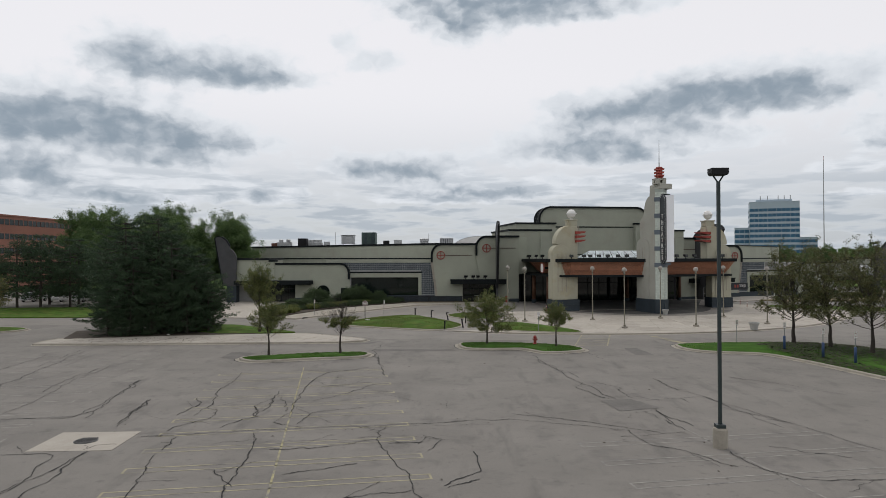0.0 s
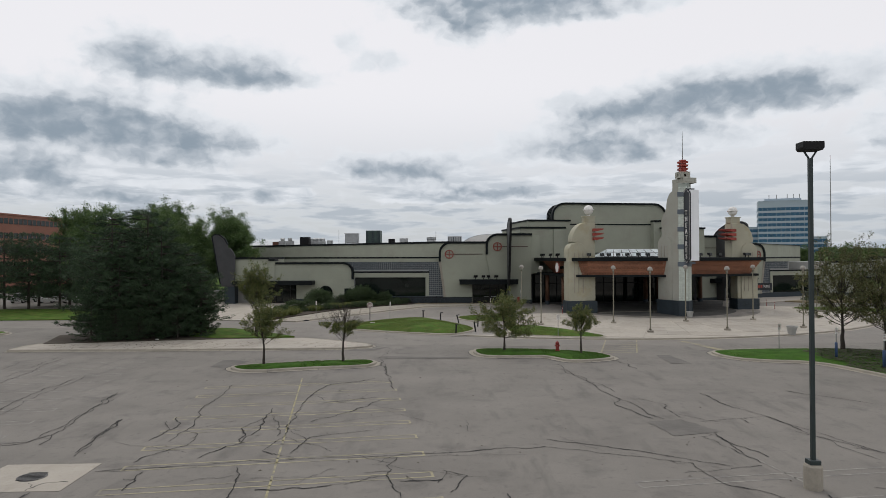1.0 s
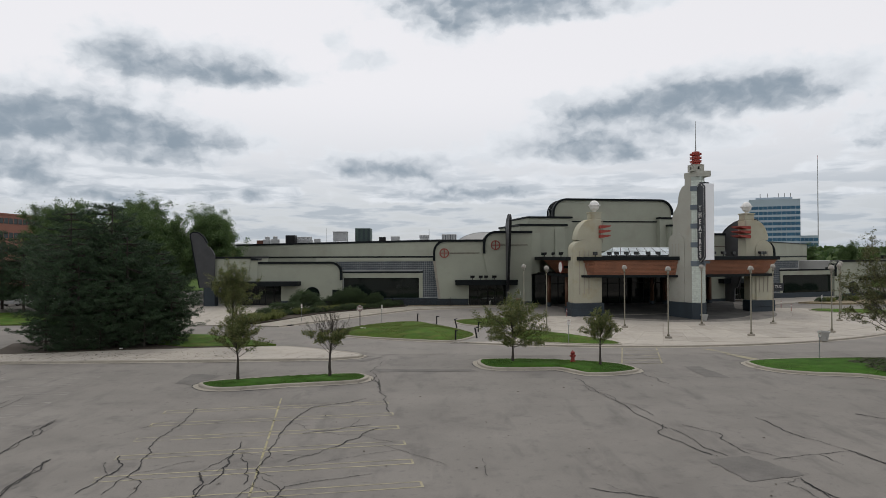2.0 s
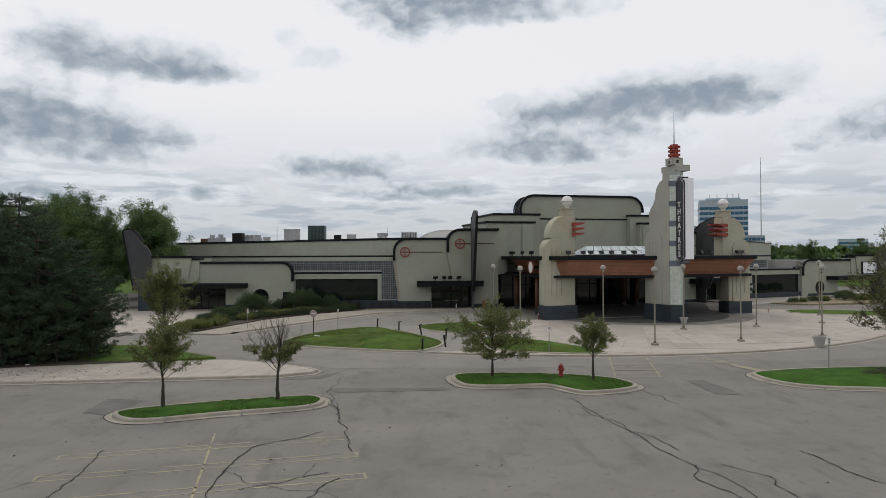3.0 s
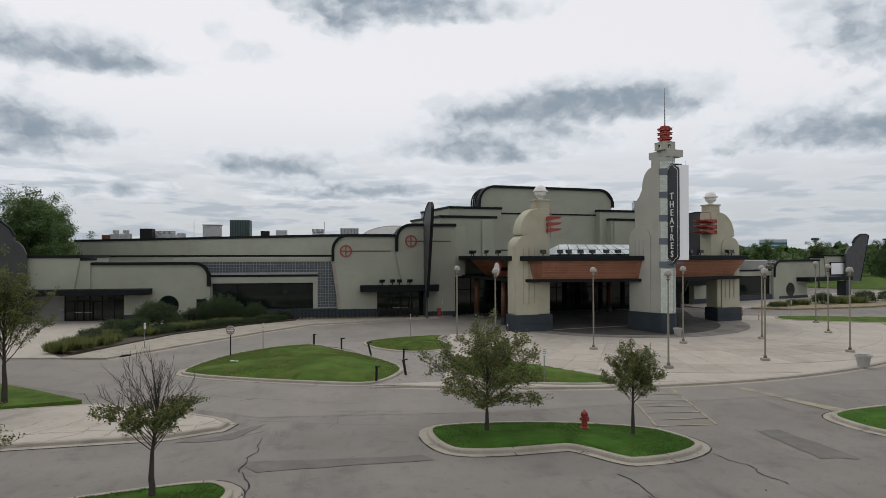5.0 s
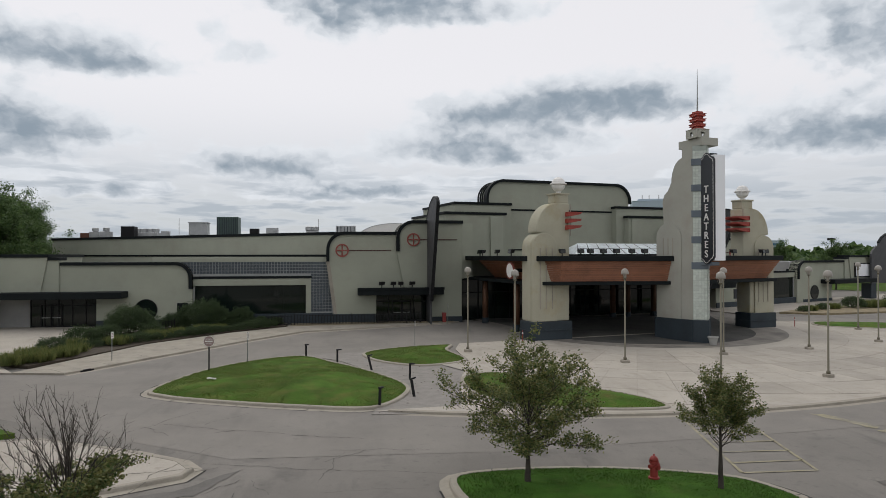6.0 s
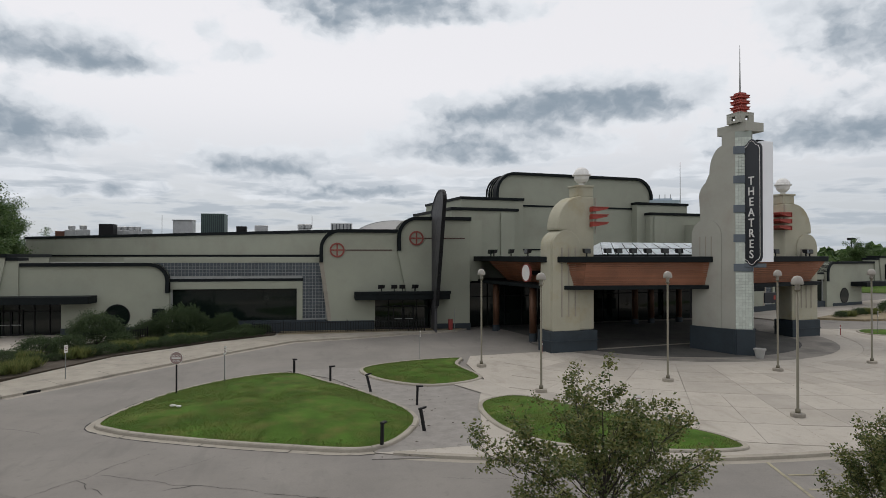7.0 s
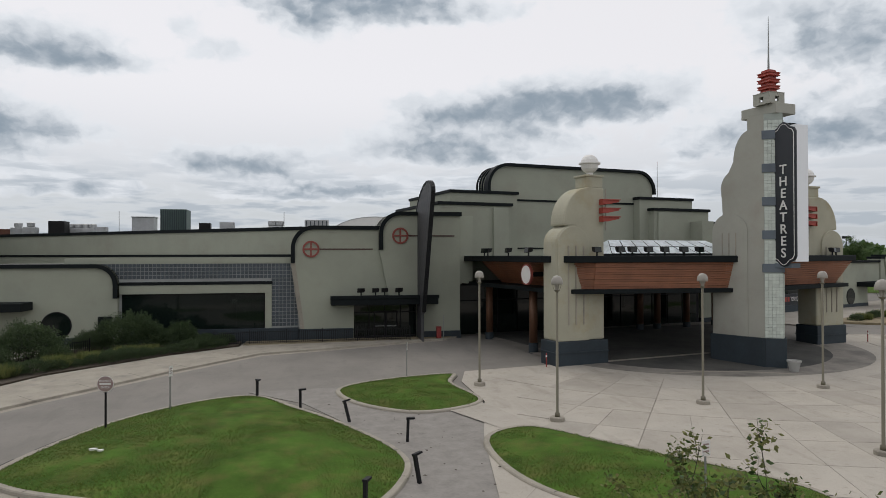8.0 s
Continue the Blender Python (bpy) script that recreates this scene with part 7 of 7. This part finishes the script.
unit(-11.6, 111.5, 1.0, 1.0, R, 10.1, black_steel, "dark low vent on the roof")
unit(-9.6, 111.5, 1.3, 1.0, R, 10.2, galv, "small galvanised unit on the roof")
unit(-1.2, 112, 2.3, 1.8, R, 10.5, galv, "galvanised ribbed roof unit", ribs=6)
unit(-5.2, 114, 1.4, 1.2, R, 9.95, galv, "galvanised roof unit with fans", fans=2)
unit(-25, 127, 1.0, 1.0, R, 10.3, galv, "small galvanised roof vent")
for x, y, h in ((-23.5, 128, 3.2), (-4.4, 114, 2.4)):
    an = thing("roof_aerial", "thin steel roof aerial", "aerial", pose(x, y, R))
    part("mast", tube([(0, 0, 0), (0, 0, h)], .03, sides=5), steel, an)
    part("foot", box(-.15, .15, -.15, .15, 0, .08), steel, an)

vault = thing("roof_vault", "low pale barrel-vaulted roof light", "roof light", pose(4.4, 113, 8.9))
part("shell", prism(arc(0, 0, 4.4, 0, 180, 22, ry=1.85), "y", -4, 4), white_paint, vault)
for k in range(5):
    part("rib", band_along(arc(0, 0, 4.4, 0, 180, 22, ry=1.85), -.07, "y", -4.02 + 2 * k, -3.9 + 2 * k), galv, vault)
part("upstand", box(-4.5, 4.5, -4.1, 4.1, -.1, .3), dark_trim, vault)

# lettered sign over the far side doors
ts = thing("shop_sign", "dark shop sign with pale letters", "sign", pose(44.6, 102.5, 2.55, 0, 0, 14))
bd = part("board", box(-2.0, 1.7, 0, .12, -.55, .55, bevel=.02), black_panel, ts)
o = new("words", text_mesh("TOKYO", .62, white_paint))
o.parent = bd
o.matrix_local = pose(.75, -.01, .03, 90, 0, 0) @ Matrix.Diagonal((.52, 1, 1, 1))
for x in (-.55, -.12):
    part("red_mark", box(x - .14, x + .14, -.012, -.001, -.2, .24, bevel=.004), red_paint, bd, "faded red mark that cannot be read")


# ---------------------------------------------------------------- far buildings
def banded(name, label, m, w, d, floors, fh, solid_mat, glass_mat, top=1.2, bay=3.0, sill=.45):
    """A block of flats or offices with a band of windows on each floor."""
    root = thing(name, label, "building", m)
    h = floors * fh + top
    part("wall", box(-w / 2, w / 2, -d / 2, d / 2, 0, h, bevel=.05), solid_mat, root)
    part("roof_edge", box(-w / 2 - .15, w / 2 + .15, -d / 2 - .15, d / 2 + .15, h, h + .35), solid_mat, root)
    for k in range(floors):
        z0, z1 = k * fh + fh * sill, (k + 1) * fh - .2
        strip_w = part("window", box(-w / 2 - .06, w / 2 + .06, -d / 2 - .06, d / 2 + .06, z0, z1), glass_mat, root, "band of windows")
        bm = bmesh.new()
        n = int(w / bay)
        for i in range(n + 1):
            x = -w / 2 + w * i / n
            box(x - .07, x + .07, -d / 2 - .12, -d / 2 - .061, z0, z1, bm)
        n = int(d / bay)
        for i in range(n + 1):
            y = -d / 2 + d * i / n
            for sx in (-1, 1):
                box(sx * (w / 2 + .09) - .03, sx * (w / 2 + .09) + .03, y - .07, y + .07, z0, z1, bm)
        part("mullion", bm, solid_mat, strip_w, kind="stuff")
    return root


OF = pose(239, 500, 0, 0, 0, -22)
tw = banded("office_tower", "glass office tower with white and blue bands", OF, 33, 28, 11, 3.85, strip_white, glass_blue, top=4.5, sill=.38)
part("roof_plant", box(-12, 12, -9, 9, 47.1, 49), strip_white, tw)
for x in (-9, -4, 3, 7, 11):
    part("aerial", tube([(x, -8, 49), (x, -8, 52)], .25, sides=5), steel, tw)
banded("office_annex", "lower wing of the glass office tower", OF @ pose(-21.6, 4, 0), 10, 22, 7, 3.85, strip_white, glass_blue, sill=.38)
banded("office_annex", "lower wing of the glass office tower", OF @ pose(22.5, 4, 0), 12, 22, 5, 3.85, strip_white, glass_blue, sill=.38)
banded("far_office", "distant blue glass office block", pose(516, 745, 0, 0, 0, -30), 29, 16, 5, 4.1, strip_white, glass_blue, top=3, sill=.3)
banded("brick_office", "red-brown brick office with dark window bands", pose(-121, 140, 0), 40, 80, 5, 3.25, brick_far, glass_dark, top=.5, bay=1.6, sill=.55)
ant = thing("radio_mast", "very tall thin radio mast on the horizon", "mast", pose(725, 1313, 0))
part("lattice", tube([(0, 0, 0), (0, 0, 120), (0, 0, 196)], [1.0, .8, .5], sides=5), steel, ant)
part("tip", tube([(0, 0, 196), (0, 0, 204)], .35, sides=5), red_paint, ant)


def car(mat):
    root = thing("parked_car", "parked car in the far lot", "car", group="cars in the far lot")
    part("body", prism([(-2.2, .3), (-2.2, .75), (-1.9, .9), (-1.2, .95), (1.1, .95), (2.1, .85), (2.25, .65), (2.25, .3)], "y", -.88, .88, bevel=.08), mat, root)
    part("cabin", prism([(-1.75, .94), (-1.2, 1.42), (.35, 1.45), (1.1, .94)], "y", -.76, .76, bevel=.08), glass_dark, root, "dark glass cabin")
    part("roof", prism([(-1.2, 1.4), (-1.1, 1.48), (.3, 1.5), (.4, 1.42)], "y", -.7, .7), mat, root)
    for x in (-1.4, 1.4):
        for y in (-.86, .7):
            w = part("wheel", prism(arc(x, .33, .33, 0, 360, 16)[:-1], "y", y, y + .18), black_steel, root)
            part("rim", prism(arc(x, .33, .18, 0, 360, 10)[:-1], "y", y - .015, y), galv, w)
    return root


silver, navy, white_c = (material(n, c, .3, metal=mm, vary=.05, bump=0) for n, c, mm in (("silver_paint", (.5, .5, .5), .3), ("navy_paint", (.02, .035, .09), .2), ("white_car_paint", (.7, .7, .7), 0)))
c1, c2, c3 = car(white_c), car(silver), car(navy)
put(c1, -58, 100.5, 88)
put(c2, -54.6, 100.5, 90)
put(c3, -38.5, 128, 20)
for k, (x, y) in enumerate(((-61.5, 100.4), (-66, 100.6), (-47.5, 101), (-43.5, 101.2), (-72, 100))):
    again((c1, c2, c1)[k % 3], x, y, 90)

# ---------------------------------------------------------------- pieces last
tiles(left_wing, True)
tiles(right_wing, False, 18.5)
